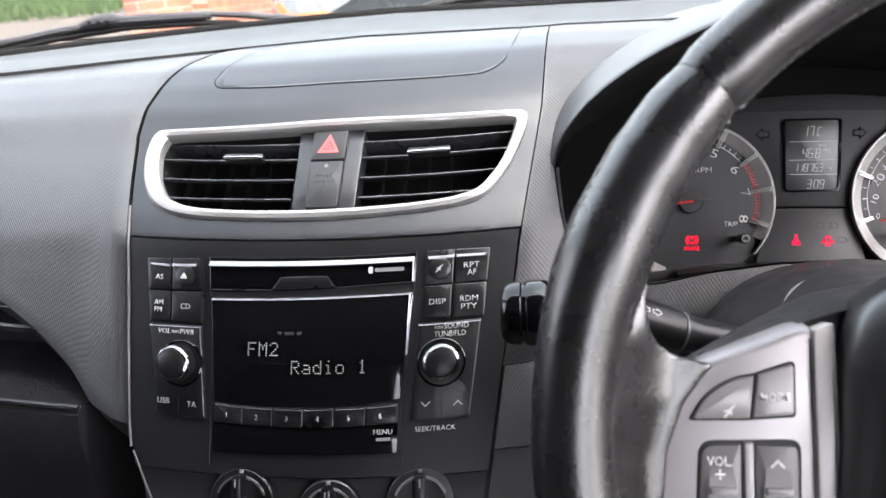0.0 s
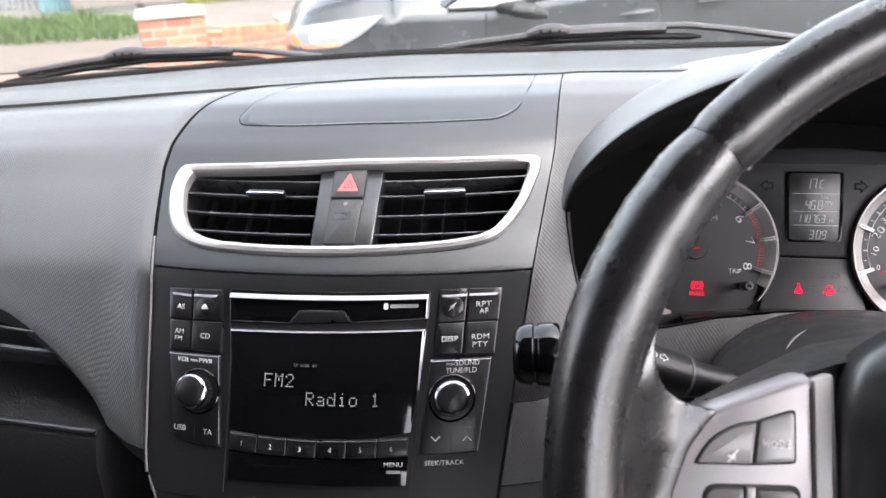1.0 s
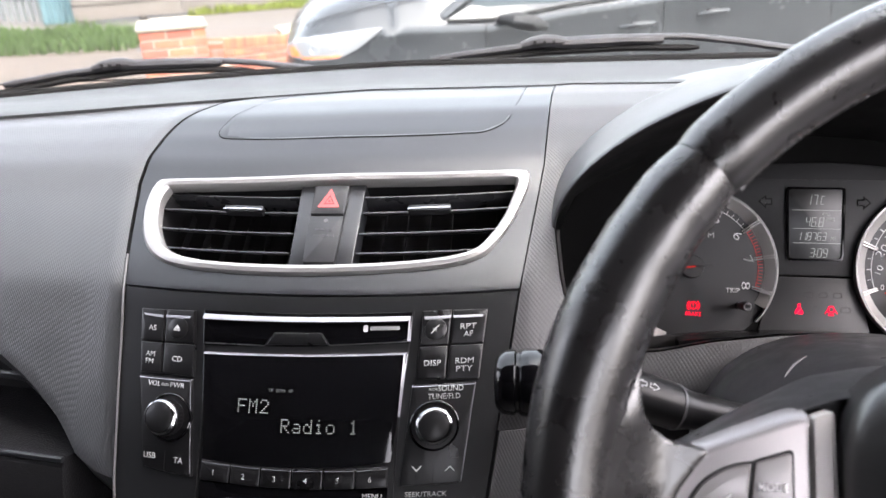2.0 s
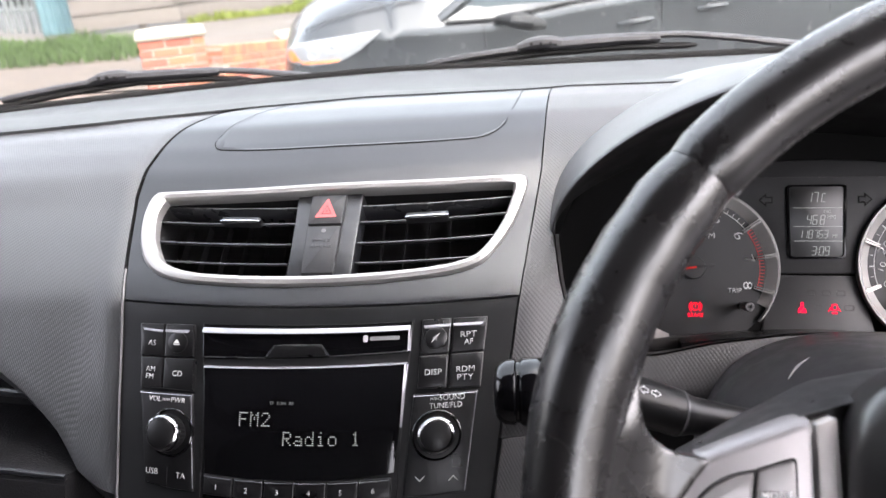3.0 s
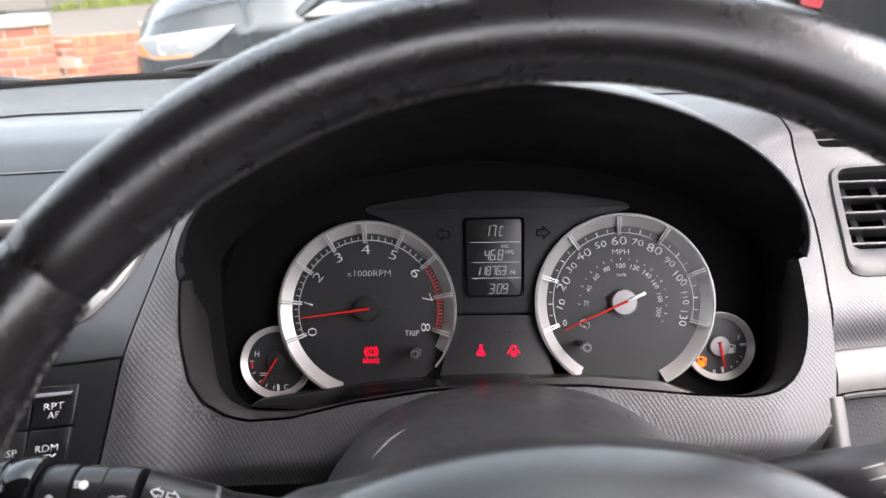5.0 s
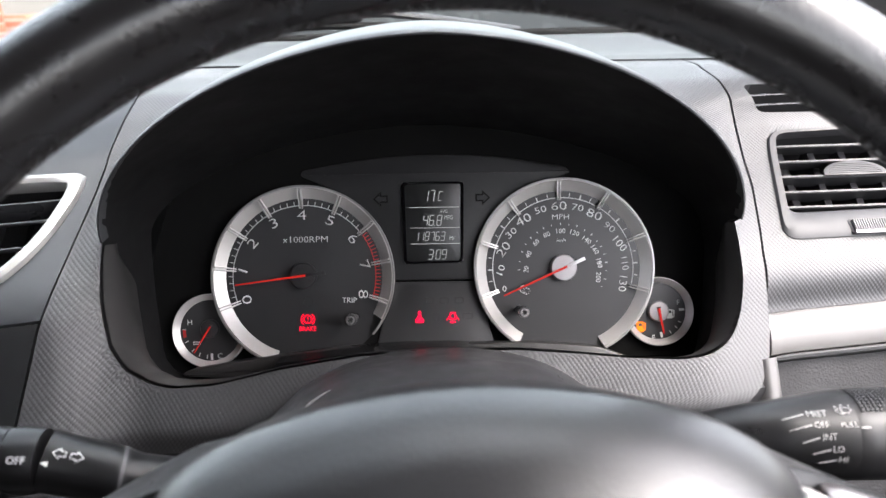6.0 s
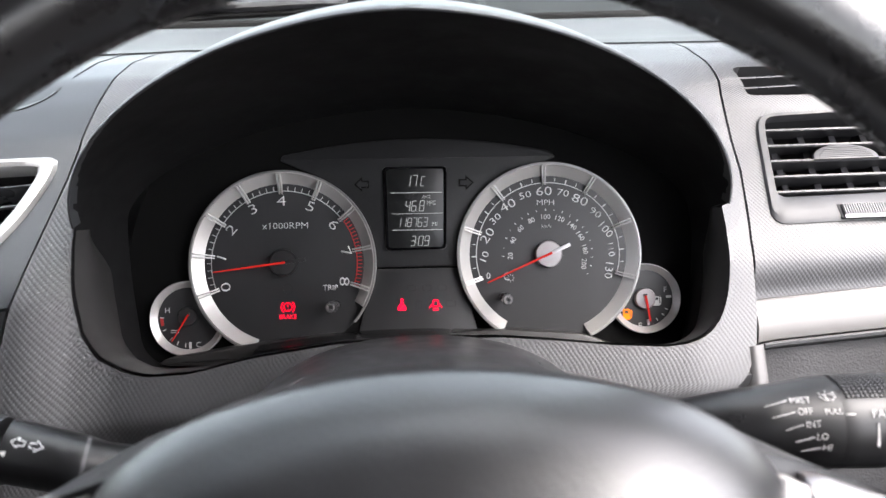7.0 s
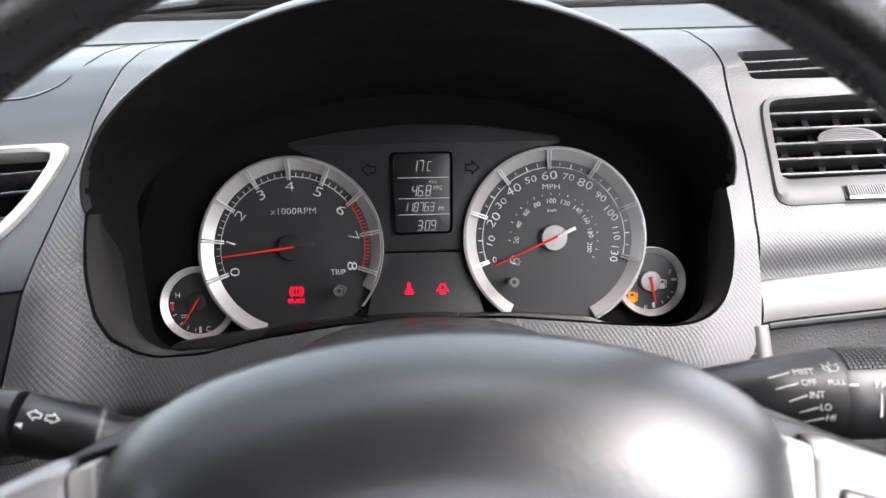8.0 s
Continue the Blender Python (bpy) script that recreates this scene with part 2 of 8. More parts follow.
def sheet(fn, us, vs, h0, h1, skip=None, snap=None):
    """A thick sheet over a grid, fn(u, v, h); cells whose middle skip(u, v) holds are left open. UVs are the grid's metres."""
    bm = bmesh.new()
    uv = bm.loops.layers.uv.new("UVMap")
    nu, nv = len(us), len(vs)
    top = [[bm.verts.new(fn(u, v, h1)) for v in vs] for u in us]
    low = [[bm.verts.new(fn(u, v, h0)) for v in vs] for u in us]
    open_cell = lambda i, j: i < 0 or j < 0 or i >= nu - 1 or j >= nv - 1 or (skip is not None and skip((us[i] + us[i + 1]) / 2, (vs[j] + vs[j + 1]) / 2))

    def face(verts, uvs):
        f = bm.faces.new(verts)
        for loop, c in zip(f.loops, uvs):
            loop[uv].uv = c

    for i in range(nu - 1):
        for j in range(nv - 1):
            if open_cell(i, j):
                continue
            c = [(us[i], vs[j]), (us[i + 1], vs[j]), (us[i + 1], vs[j + 1]), (us[i], vs[j + 1])]
            ids = [(i, j), (i + 1, j), (i + 1, j + 1), (i, j + 1)]
            face([top[a][b] for a, b in ids], c)
            face([low[a][b] for a, b in ids][::-1], c[::-1])
            for k, (di, dj) in enumerate(((0, -1), (1, 0), (0, 1), (-1, 0))):
                if open_cell(i + di, j + dj):
                    (a, b), (e, f) = ids[k], ids[(k + 1) % 4]
                    face([top[a][b], low[a][b], low[e][f], top[e][f]], [c[k], c[k], c[(k + 1) % 4], c[(k + 1) % 4]])
    if snap is not None:
        # the stepped rim of an opening is drawn onto its true outline
        line = np.array([tuple(p) for p in snap])
        for i in range(1, nu - 1):
            for j in range(1, nv - 1):
                cells = [open_cell(i - a, j - b) for a in (0, 1) for b in (0, 1)]
                if any(cells) and not all(cells):
                    d = np.linalg.norm(line - np.array(top[i][j].co), axis=1)
                    if d.min() < 0.012:
                        move = Vector(line[d.argmin()]) - top[i][j].co
                        top[i][j].co += move
                        low[i][j].co += move
    bmesh.ops.delete(bm, geom=[v for v in bm.verts if not v.link_faces], context="VERTS")
    return bm


def tube(points, radii, n=12, up=(0, 0, 1), squash=1.0, caps=True, closed=False, bm=None):
    """A round bar along points; radii one a point; squash flattens it along its own upward side."""
    bm = bm or bmesh.new()
    pts = [Vector(p) for p in points]
    rings, m = [], len(pts)
    for i, p in enumerate(pts):
        a, b = (pts[(i - 1) % m], pts[(i + 1) % m]) if closed else (pts[max(0, i - 1)], pts[min(m - 1, i + 1)])
        d = (b - a).normalized()
        side = d.cross(Vector(up))
        side = side.normalized() if side.length > 1e-6 else d.orthogonal().normalized()
        top = side.cross(d).normalized()
        r = radii[i] if isinstance(radii, (list, tuple)) else radii
        rings.append([bm.verts.new(p + side * (r * math.cos(2 * math.pi * k / n)) + top * (r * squash * math.sin(2 * math.pi * k / n))) for k in range(n)])
    for a, b in zip(rings, rings[1:]):
        bridge(bm, a, b)
    if closed:
        bridge(bm, rings[-1], rings[0])
    elif caps:
        bm.faces.new(rings[0][::-1])
        bm.faces.new(rings[-1])
    return bm


def lathe(profile, n=32, bm=None, cx=0.0, cy=0.0):
    """A turned body about the h axis: profile of (radius, height), closed at its ends."""
    bm = bm or bmesh.new()
    rings = [[bm.verts.new((cx + r * math.cos(2 * math.pi * k / n), cy + r * math.sin(2 * math.pi * k / n), h)) for k in range(n)] for r, h in profile]
    for a, b in zip(rings, rings[1:]):
        bridge(bm, a, b)
    bm.faces.new(rings[0][::-1])
    bm.faces.new(rings[-1])
    return bm


def box(x0, y0, z0, x1, y1, z1, bev=0.0, bm=None):
    bm2 = bmesh.new()
    bmesh.ops.create_cube(bm2, size=1.0, matrix=Matrix.LocRotScale(((x0 + x1) / 2, (y0 + y1) / 2, (z0 + z1) / 2), None, (x1 - x0, y1 - y0, z1 - z0)))
    if bev:
        bmesh.ops.bevel(bm2, geom=bm2.edges[:], offset=bev, segments=2, affect="EDGES", profile=0.6)
    if bm is None:
        return bm2
    me = bpy.data.meshes.new("tmp")
    bm2.to_mesh(me)
    bm2.free()
    bm.from_mesh(me)
    bpy.data.meshes.remove(me)
    return bm


def grid(a, b, step):
    n = max(1, round((b - a) / step))
    return [a + (b - a) * i / n for i in range(n + 1)]


def lettering(text, cx, cy, height, fn, parent, mat=None, h=0.0004, turn=0.0, width=0.0, stretch=1.0, thick=0.00015, name="lettering", spacing=1.0, slant=0.0, thin=0.006):
    """Words in the built-in font, their middle at (cx, cy) of a surface fn; height is that of a capital."""
    cu = bpy.data.curves.new("tmp", "FONT")
    cu.body, cu.size, cu.align_x, cu.align_y = text, height / 0.70, "CENTER", "CENTER"
    cu.offset = -thin * height
    cu.resolution_u, cu.space_character, cu.space_line, cu.shear = 2, spacing, 0.82, slant
    ob = new("tmp", cu)
    me = bpy.data.meshes.new_from_object(ob.evaluated_get(bpy.context.evaluated_depsgraph_get()))
    bpy.data.objects.remove(ob)
    bpy.data.curves.remove(cu)
    bm = bmesh.new()
    bm.from_mesh(me)
    bpy.data.meshes.remove(me)
    xs, ys = [v.co.x for v in bm.verts], [v.co.y for v in bm.verts]
    mx, my = (min(xs) + max(xs)) / 2, (min(ys) + max(ys)) / 2
    k = width / (max(xs) - min(xs)) if width else stretch
    c, s = math.cos(radians(turn)), math.sin(radians(turn))
    ext = bmesh.ops.extrude_face_region(bm, geom=bm.faces[:])
    for v in (g for g in ext["geom"] if isinstance(g, bmesh.types.BMVert)):
        v.co.z += thick
    for v in bm.verts:
        x, y = (v.co.x - mx) * k, v.co.y - my
        v.co = Vector(fn(cx + x * c - y * s, cy + x * s + y * c, h + v.co.z))
    return part(name, bm, mat or WHITE, parent, smooth=0)


def wedge(name, corners, h_top, h_low, fn, mat, parent, label=""):
    """A thin strip whose face tilts upwards: corners are upper left, upper right, lower right, lower left."""
    bm = bmesh.new()
    n = 10
    rows = []
    for i in range(n + 1):
        q = i / n
        up = [lerp(corners[0][k], corners[1][k], q) for k in (0, 1)]
        lo = [lerp(corners[3][k], corners[2][k], q) for k in (0, 1)]
        mid = [lerp(up[k], lo[k], 0.88) for k in (0, 1)]
        rows.append([bm.verts.new(fn(*p, h)) for p, h in ((up, -0.002), (up, h_top), (mid, h_low * 0.97), (lo, h_low), (lo, -0.002))])
    for a, b in zip(rows, rows[1:]):
        bridge(bm, a, b)
    bm.faces.new(rows[0])
    bm.faces.new(rows[-1][::-1])
    return part(name, bm, mat, parent, label)


def plate(name, poly, h0, h1, fn, mat, parent, bev=0.0, step=0.0, label="", top_inset=0.0):
    return part(name, mapped(slab(poly, h0, h1, bev, step, None, top_inset), fn), mat, parent, label)


# ---- the dashboard's shape: x across the car, s down its face from the top, h out of it ----
PROFILE = [(0.30, 0.965), (0.26, 0.975), (0.20, 0.987), (0.13, 0.993), (0.094, 0.990), (0.064, 0.981), (0.036, 0.969), (0.010, 0.950), (-0.043, 0.918),
           (-0.060, 0.906), (-0.075, 0.886), (-0.098, 0.858), (-0.126, 0.820), (-0.152, 0.785), (-0.19, 0.72), (-0.20, 0.60)]
_cut = [0.0]
for _p, _q in zip(PROFILE, PROFILE[1:]):
    _cut.append(_cut[-1] + math.dist(_p, _q))
_fine = np.arange(0.0, _cut[-1], 0.001)
_ker = np.ones(13) / 13
_py = np.convolve(np.pad(np.interp(_fine, _cut, [p[0] for p in PROFILE]), 6, mode="edge"), _ker, "valid")
_pz = np.convolve(np.pad(np.interp(_fine, _cut, [p[1] for p in PROFILE]), 6, mode="edge"), _ker, "valid")
TOP_S = 0.112


def face_point(x, s):
    y, z = float(np.interp(s, _fine, _py)), float(np.interp(s, _fine, _pz))
    fade = min(1.0, max(0.0, (s - _cut[2]) / (_cut[7] - _cut[2])))
    y -= 0.012 * fade * (1 - min((x / 0.13) ** 2, 1.6))
    if x < 0:
        z += 0.03 * x * (1 - smoothstep(0.2, 0.35, s))
    if x > 0.14:
        low = 1 - smoothstep(0.905, 0.935, z)
        right = smoothstep(0.50, 0.56, x)
        y += smoothstep(0.14, 0.19, x) * 0.02 * low * (1 - right) + right * 0.030 * (1 - smoothstep(0.965, 0.99, z))
    return Vector((x, y, z))


def DASH(x, b, h):
    """b is minus s, so that it points up the face."""
    s, e = -b, 0.002
    p = face_point(x, s)
    if not h:
        return p
    n = (face_point(x, s + e) - face_point(x, s - e)).cross(face_point(x + e, s) - face_point(x - e, s))
    return p + n.normalized() * h


def left_edge(s):
    return float(np.interp(s, [0.112, 0.143, 0.161, 0.1936, 0.224, 0.264, 0.295, 0.34, 0.3835, 0.4356, 0.51, 0.6], [-0.060, -0.0961, -0.1180, -0.1357, -0.1452, -0.1505, -0.1510, -0.1425, -0.1333, -0.1276, -0.121, -0.105]))


def right_edge(s):
    return float(np.interp(s, [0.113, 0.28, 0.3817, 0.519, 0.62], [0.165, 0.1537, 0.138, 0.118, 0.104]))


def between(lo, hi):
    """A sheet's map whose u runs from 0 to 1 between two edges that depend on s."""
    return lambda u, b, h: DASH(lerp(lo(-b), hi(-b), u), b, h)


def inside(poly, x, y):
    hit = False
    for (x0, y0), (x1, y1) in zip(poly, poly[1:] + poly[:1]):
        if (y0 > y) != (y1 > y) and x < x0 + (x1 - x0) * (y - y0) / (y1 - y0):
            hit = not hit
    return hit


# outlines of the middle vent on the face, (x, -s)
VENT_OUT = smooth_loop([(-0.1270, -0.2897), (-0.07, -0.2865), (0.009, -0.2832), (0.08, -0.2838), (0.136, -0.2850), (0.1435, -0.2885), (0.1420, -0.302), (0.1335, -0.327), (0.1215, -0.348), (0.108, -0.360),
                        (0.075, -0.3658), (0.005, -0.3690), (-0.06, -0.3688), (-0.100, -0.3660), (-0.1205, -0.357), (-0.1325, -0.340), (-0.1385, -0.317), (-0.1385, -0.302), (-0.1355, -0.2930)], 120)
VENT_IN = smooth_loop([(-0.1190, -0.2968), (-0.07, -0.2938), (0.009, -0.2905), (0.08, -0.2910), (0.130, -0.2925), (0.1340, -0.2945), (0.1325, -0.303), (0.1255, -0.325), (0.1150, -0.343), (0.104, -0.3525),
                       (0.075, -0.3580), (0.005, -0.3610), (-0.06, -0.3608), (-0.094, -0.3580), (-0.1110, -0.350), (-0.1220, -0.334), (-0.1272, -0.315), (-0.1275, -0.3055), (-0.1250, -0.2990)], 120)
VENT_MID = [tuple(Vector(a).lerp(Vector(b), 0.5)) for a, b in zip(VENT_OUT, VENT_IN)]
# outline of the storage lid on top
LID = rounded([(-0.1030, -0.2330), (-0.0975, -0.2425), (-0.0623, -0.2447), (0.0737, -0.2437), (0.1120, -0.2425), (0.1260, -0.2290), (0.1362, -0.1774), (0.1395, -0.118), (-0.050, -0.118), (-0.0834, -0.1759), (-0.0960, -0.2000)], [0.008, 0.006, 0.02, 0.02, 0.016, 0.016, 0.02, 0.01, 0.01, 0.06, 0.02], 5)


def opening_edge():
    """The instruments' opening, on the panel below and along the hood's foot."""
    out = []
    for x, z in resample([(LOW_X + x, z) for x, z in OPEN_LOW], 120, False):
        lo, hi = 0.2, 0.52
        for _ in range(30):
            mid = (lo + hi) / 2
            lo, hi = (mid, hi) if face_point(x, mid).z > z else (lo, mid)
        out.append(face_point(x, lo))
    return out


def build_dashboard():
    dash = thing("dashboard", "dark grey textured plastic car dashboard with seams", "dashboard")
    # middle console face, with the opening of the vent
    # drawn in rings from the panel's edge to the vent's opening
    rim = [(left_edge(s) + 0.0011, -s) for s in grid(TOP_S, 0.383, 0.004)] + [(lerp(left_edge(0.383) + 0.0011, right_edge(0.383) - 0.0005, q), -0.383) for q in grid(0, 1, 0.02)[1:-1]]
    rim += [(right_edge(s) - 0.0005, -s) for s in grid(TOP_S, 0.383, 0.004)[::-1]] + [(lerp(right_edge(TOP_S) - 0.0005, left_edge(TOP_S) + 0.0011, q), -TOP_S) for q in grid(0, 1, 0.025)[1:-1]]
    hub = Vector((0.0, -0.325))
    turn_of = lambda p: math.atan2(p[1] - hub.y, p[0] - hub.x)
    hole = resample(VENT_MID, 720)
    hole_turns = np.array([turn_of(p) for p in hole])
    near = [hole[int(np.abs((hole_turns - turn_of(p) + math.pi) % (2 * math.pi) - math.pi).argmin())] for p in rim]
    bm = bmesh.new()
    rings = [[bm.verts.new(DASH(*near[i], -0.005)) for i in range(len(rim))]]
    for q in grid(0, 1, 1 / 26):
        rings.append([bm.verts.new(DASH(lerp(n[0], r[0], q), lerp(n[1], r[1], q), 0.0)) for n, r in zip(near, rim)])
    rings.append([bm.verts.new(DASH(*r, -0.005)) for r in rim])
    for a, b in zip(rings, rings[1:]):
        bridge(bm, a, b)
    part("upper_console", bm, CONSOLE, dash, "smooth dark grey plastic vent surround")
    us, bs = grid(0.004, 0.996, 1 / 40), grid(-0.535, -0.3845, 0.004)
    part("lower_console", sheet(between(left_edge, right_edge), us, bs, -0.005, -0.0004), CONSOLE_LOW, dash, "smooth dark grey plastic radio surround")
    us, bs = grid(0.004, 0.996, 1 / 24), grid(-0.72, -0.537, 0.006)
    part("lower_panel", sheet(between(left_edge, right_edge), us, bs, -0.012, -0.007), BLACK, dash, "black heater control surround")
    # storage lid: a thin raised plate whose edge shows as a fine gap
    part("lid_gap", mapped(slab(inset(ccw(LID), -0.0008), -0.002, 0.0002, 0, 0.012), DASH), DEEP, dash)
    part("storage_lid", mapped(slab(LID, -0.002, 0.0005, 0.0003, 0.012), DASH), CONSOLE, dash, "smooth grey lid flush in the dash top")
    # passenger side
    cut_x = [-0.80, -0.60, -0.40, -0.247, -0.223, -0.198, -0.173, -0.158, -0.140, -0.122]
    cut_s = [0.36, 0.365, 0.385, 0.4316, 0.4467, 0.4653, 0.4898, 0.5124, 0.5215, 0.5257]
    def passenger(u, v, h):
        # u: 0 at the console seam, 1 at the door; v: 0 at the top, 1 at the lower cut
        s_end = 0.5257
        s = TOP_S
        for _ in range(4):
            x = lerp(left_edge(s) - 0.0012, -0.70, u)
            s = lerp(TOP_S, float(np.interp(x, cut_x, cut_s)), v)
        return DASH(x, -s, h - 0.0015)
    def passenger_round(u, v, h):
        roll = smoothstep(-0.006, 0.018, u)
        drop = 0.0055 * (1 - roll)
        under = 0.02 * smoothstep(0.95, 1.0, v) ** 2
        return passenger(u, v, h - drop - under)
    bm = sheet(passenger_round, [i / 70 for i in range(71)], [i / 60 for i in range(61)], -0.012, 0.0)
    uvl = bm.loops.layers.uv.active
    for f in bm.faces:
        for lp in f.loops:
            a, b = lp[uvl].uv
            lp[uvl].uv = (a * 0.56, b * 0.41)
    part("passenger_panel", bm, DASH_TEX, dash, "dark grey finely textured passenger side pad")
    # bright bead down the console's seam
    line = [DASH(left_edge(s) - 0.0002, -s, 0.0004) for s in grid(0.36, 0.524, 0.008)]
    part("seam_trim", tube(line, 0.0009, 8), BEAD, dash, "thin dull silver bead")
    line = [DASH(left_edge(0.524) + 0.002 + q * 0.03, -(0.526 + q * 0.06), 0.001) for q in (0, 0.3, 0.6, 1.0)]
    part("seam_trim", tube(line, 0.0007, 8), BEAD, dash)
    line = [DASH(left_edge(s) - 0.0010, -s, -0.0014) for s in grid(0.145, 0.524, 0.006)]
    part("seam_gap", tube(line, 0.0017, 8), DEEP, dash, "dark gap along the console")
    # recess under the passenger pad with its shelf and glove box
    part("shelf_back", box(-0.72, -0.045, 0.70, -0.118, -0.035, 0.90), BLACK, dash)
    rim = [(-0.66, -0.126, 0.845), (-0.40, -0.128, 0.832), (-0.25, -0.128, 0.823), (-0.16, -0.128, 0.813)]
    bm = bmesh.new()
    rows = []
    for x, y, z in resample(rim, 20, False):
        sec = [(y + 0.085, z - 0.012), (y + 0.010, z - 0.003), (y + 0.003, z), (y - 0.004, z - 0.004), (y - 0.010, z - 0.02), (y - 0.012, z - 0.06), (y - 0.012, z - 0.16), (y + 0.085, z - 0.16)]
        rows.append([bm.verts.new((x, a, b)) for a, b in sec])
    for a, b in zip(rows, rows[1:]):
        bridge(bm, a, b)
    bm.faces.new(rows[0])
    bm.faces.new(rows[-1][::-1])
    part("glove_box_front", bm, PASS_LOWER, dash, "grained black glove box lid with a rounded top edge")
    line = [(x, y - 0.001, z + 0.0005) for x, y, z in resample(rim, 24, False)]
    part("shelf_edge", tube(line, 0.0022, 8), CONSOLE, dash, "rounded black strip along the shelf edge")
    line = [(x, y + 0.045, z + 0.028) for x, y, z in resample(rim, 24, False)]
    part("shelf_lip", tube(line, 0.003, 8), CONSOLE, dash)
    line = [(x, y + 0.01, z + 0.05) for x, y, z in resample([(-0.66, -0.10, 0.845), (-0.30, -0.098, 0.828), (-0.218, -0.098, 0.818)], 12, False)]
    part("shelf_lip", tube(line, [0.0035] * 9 + [0.003, 0.002, 0.0008], 8), CONSOLE, dash)
    # ledge under the windscreen
    def ledge_lines(x):
        a = float(np.interp(x, [-0.70, -0.341, -0.287, -0.235, -0.186, -0.138, -0.09, 0.0, 0.158, 0.168, 0.7], [0.110, 0.118, 0.122, 0.128, 0.137, 0.147, 0.157, 0.171, 0.178, 0.190, 0.150]))
        return a, 0.368 - (0.33 if x < 0 else -0.01) * x * x
    def ledge(x, q, h):
        a, b = ledge_lines(x)
        z = float(np.interp(q, [0, 0.03, 0.10, 0.25, 0.5, 0.75, 0.93, 1.0], [0.985, 0.981, 0.9770, 0.9740, 0.9730, 0.9742, 0.9768, 0.9755]))
        y = lerp(a, b, q)
        if h == 0:
            # where it runs over the dash top it lies on it
            z = max(z, float(np.interp(-y, -_py, _pz)) + 0.0012)
        return Vector((x, y, z + 0.03 * min(x, 0) + h))
    part("windscreen_ledge", sheet(ledge, grid(-0.70, 0.70, 0.02), [0, 0.015, 0.03, 0.06, 0.1, 0.17, 0.25, 0.37, 0.5, 0.62, 0.75, 0.85, 0.93, 0.97, 1.0], -0.02, 0.0), LEDGE, dash, "grey ledge along the windscreen foot")
    line = [ledge(x, 1.0, 0.001) + Vector((0, 0.004, 0)) for x in grid(-0.70, 0.70, 0.04)]
    gap = [DASH(x, -float(np.interp(x, [-0.70, -0.341, -0.287, -0.235, -0.186, -0.138, -0.09, 0.0, 0.158, 0.168, 0.56, 0.74], [0.192, 0.1844, 0.1803, 0.1748, 0.1656, 0.1555, 0.1455, 0.1315, 0.125, 0.113, 0.113, 0.113])), -0.0004) for x in grid(-0.70, 0.74, 0.01)]
    part("ledge_gap", tube(gap, 0.0004, 6), DEEP, dash, "dark gap between dash top and ledge")
    part("windscreen_seal", tube(line, 0.0048, 10), RUBBER, dash, "black rubber seal")
    # driver side: the panel round the instruments, open where the instruments sit
    def driver(x, b, h):
        return DASH(x, b, h)
    skip = lambda x, b: inside(OPENING_MID, x, face_point(x, -b).z) if -b > 0.285 else -b > 0.20 and abs(x - HOOD_X) < 0.095 + (-b - 0.20) * 0.80
    xs, bs = grid(0.0, 1.0, 1 / 150), grid(-0.472, -TOP_S, 0.0035)
    edge_r = lambda s: right_edge(s) + 0.0005
    end_r = lambda s: float(np.interp(s, [0.11, 0.182, 0.23, 0.274, 0.327, 0.3785, 0.42, 0.4418, 0.455, 0.472], [0.551, 0.551, 0.555, 0.557, 0.5553, 0.5475, 0.5455, 0.5413, 0.534, 0.512]))
    fn = lambda u, b, h: DASH(lerp(edge_r(-b), end_r(-b), u), b, h - 0.008 * smoothstep(0.455, 0.472, -b) ** 2)
    bm = sheet(fn, xs, bs, -0.006, -0.0002, lambda u, b: skip(lerp(edge_r(-b), end_r(-b), u), b), opening_edge())
    uvl = bm.loops.layers.uv.active
    for f in bm.faces:
        for lp in f.loops:
            lp[uvl].uv = (lp[uvl].uv[0] * 0.40, lp[uvl].uv[1])
    part("instrument_surround", bm, DRIVER_TEX, dash, "grey woven-textured plastic round the instruments")
    # lower left strip beside the console, down to the column
    us = grid(0, 1, 1 / 20)
    fn = lambda u, b, h: DASH(lerp(right_edge(-b) + 0.0016, 0.185, u), b, h - 0.002)
    # shade low beside the column is put into colour: this length is plain black
    part("lower_panel", sheet(fn, us, grid(-0.72, -0.5235, 0.006), -0.006, -0.0012), BLACK, dash, "plain lower panel under the woven one, black for the shade there")
    bm = sheet(fn, us, grid(-0.523, -0.4725, 0.006), -0.006, -0.0002)
    for f in bm.faces:
        for lp in f.loops:
            lp[bm.loops.layers.uv.active].uv[0] *= 0.08
    part("column_surround", bm, DRIVER_TEX, dash, "grey woven-textured plastic beside the console")
    part("knee_panel", box(0.17, -0.070, 0.60, 0.54, -0.040, 0.852, 0.004), BLACK, dash, "black lower panel behind the steering column")
    # right-hand panel with the side vent openings
    skip2 = lambda x, b: inside(DEMIST_OUT, x, b) or inside(SIDE_MID, x, b)
    low = lambda s: end_r(min(s, 0.425)) + 0.0016
    def fn(u, b, h):
        x = lerp(low(-b), 0.76, u)
        q = smoothstep(0.37, 0.4135, -b)
        return DASH(x, b + 0.060 * (x - 0.546) * q, h - 0.007 * smoothstep(0.390, 0.4135, -b) ** 1.5)
    us, bs = grid(0, 1, 1 / 84), grid(-0.4135, -TOP_S, 0.0026)
    bm = sheet(fn, us, bs, -0.006, -0.0002, lambda u, b: skip2(lerp(low(-b), 0.76, u), b), [DASH(x, b, 0) for x, b in resample(DEMIST_OUT, 90)] + [DASH(x, b, 0) for x, b in SIDE_MID])
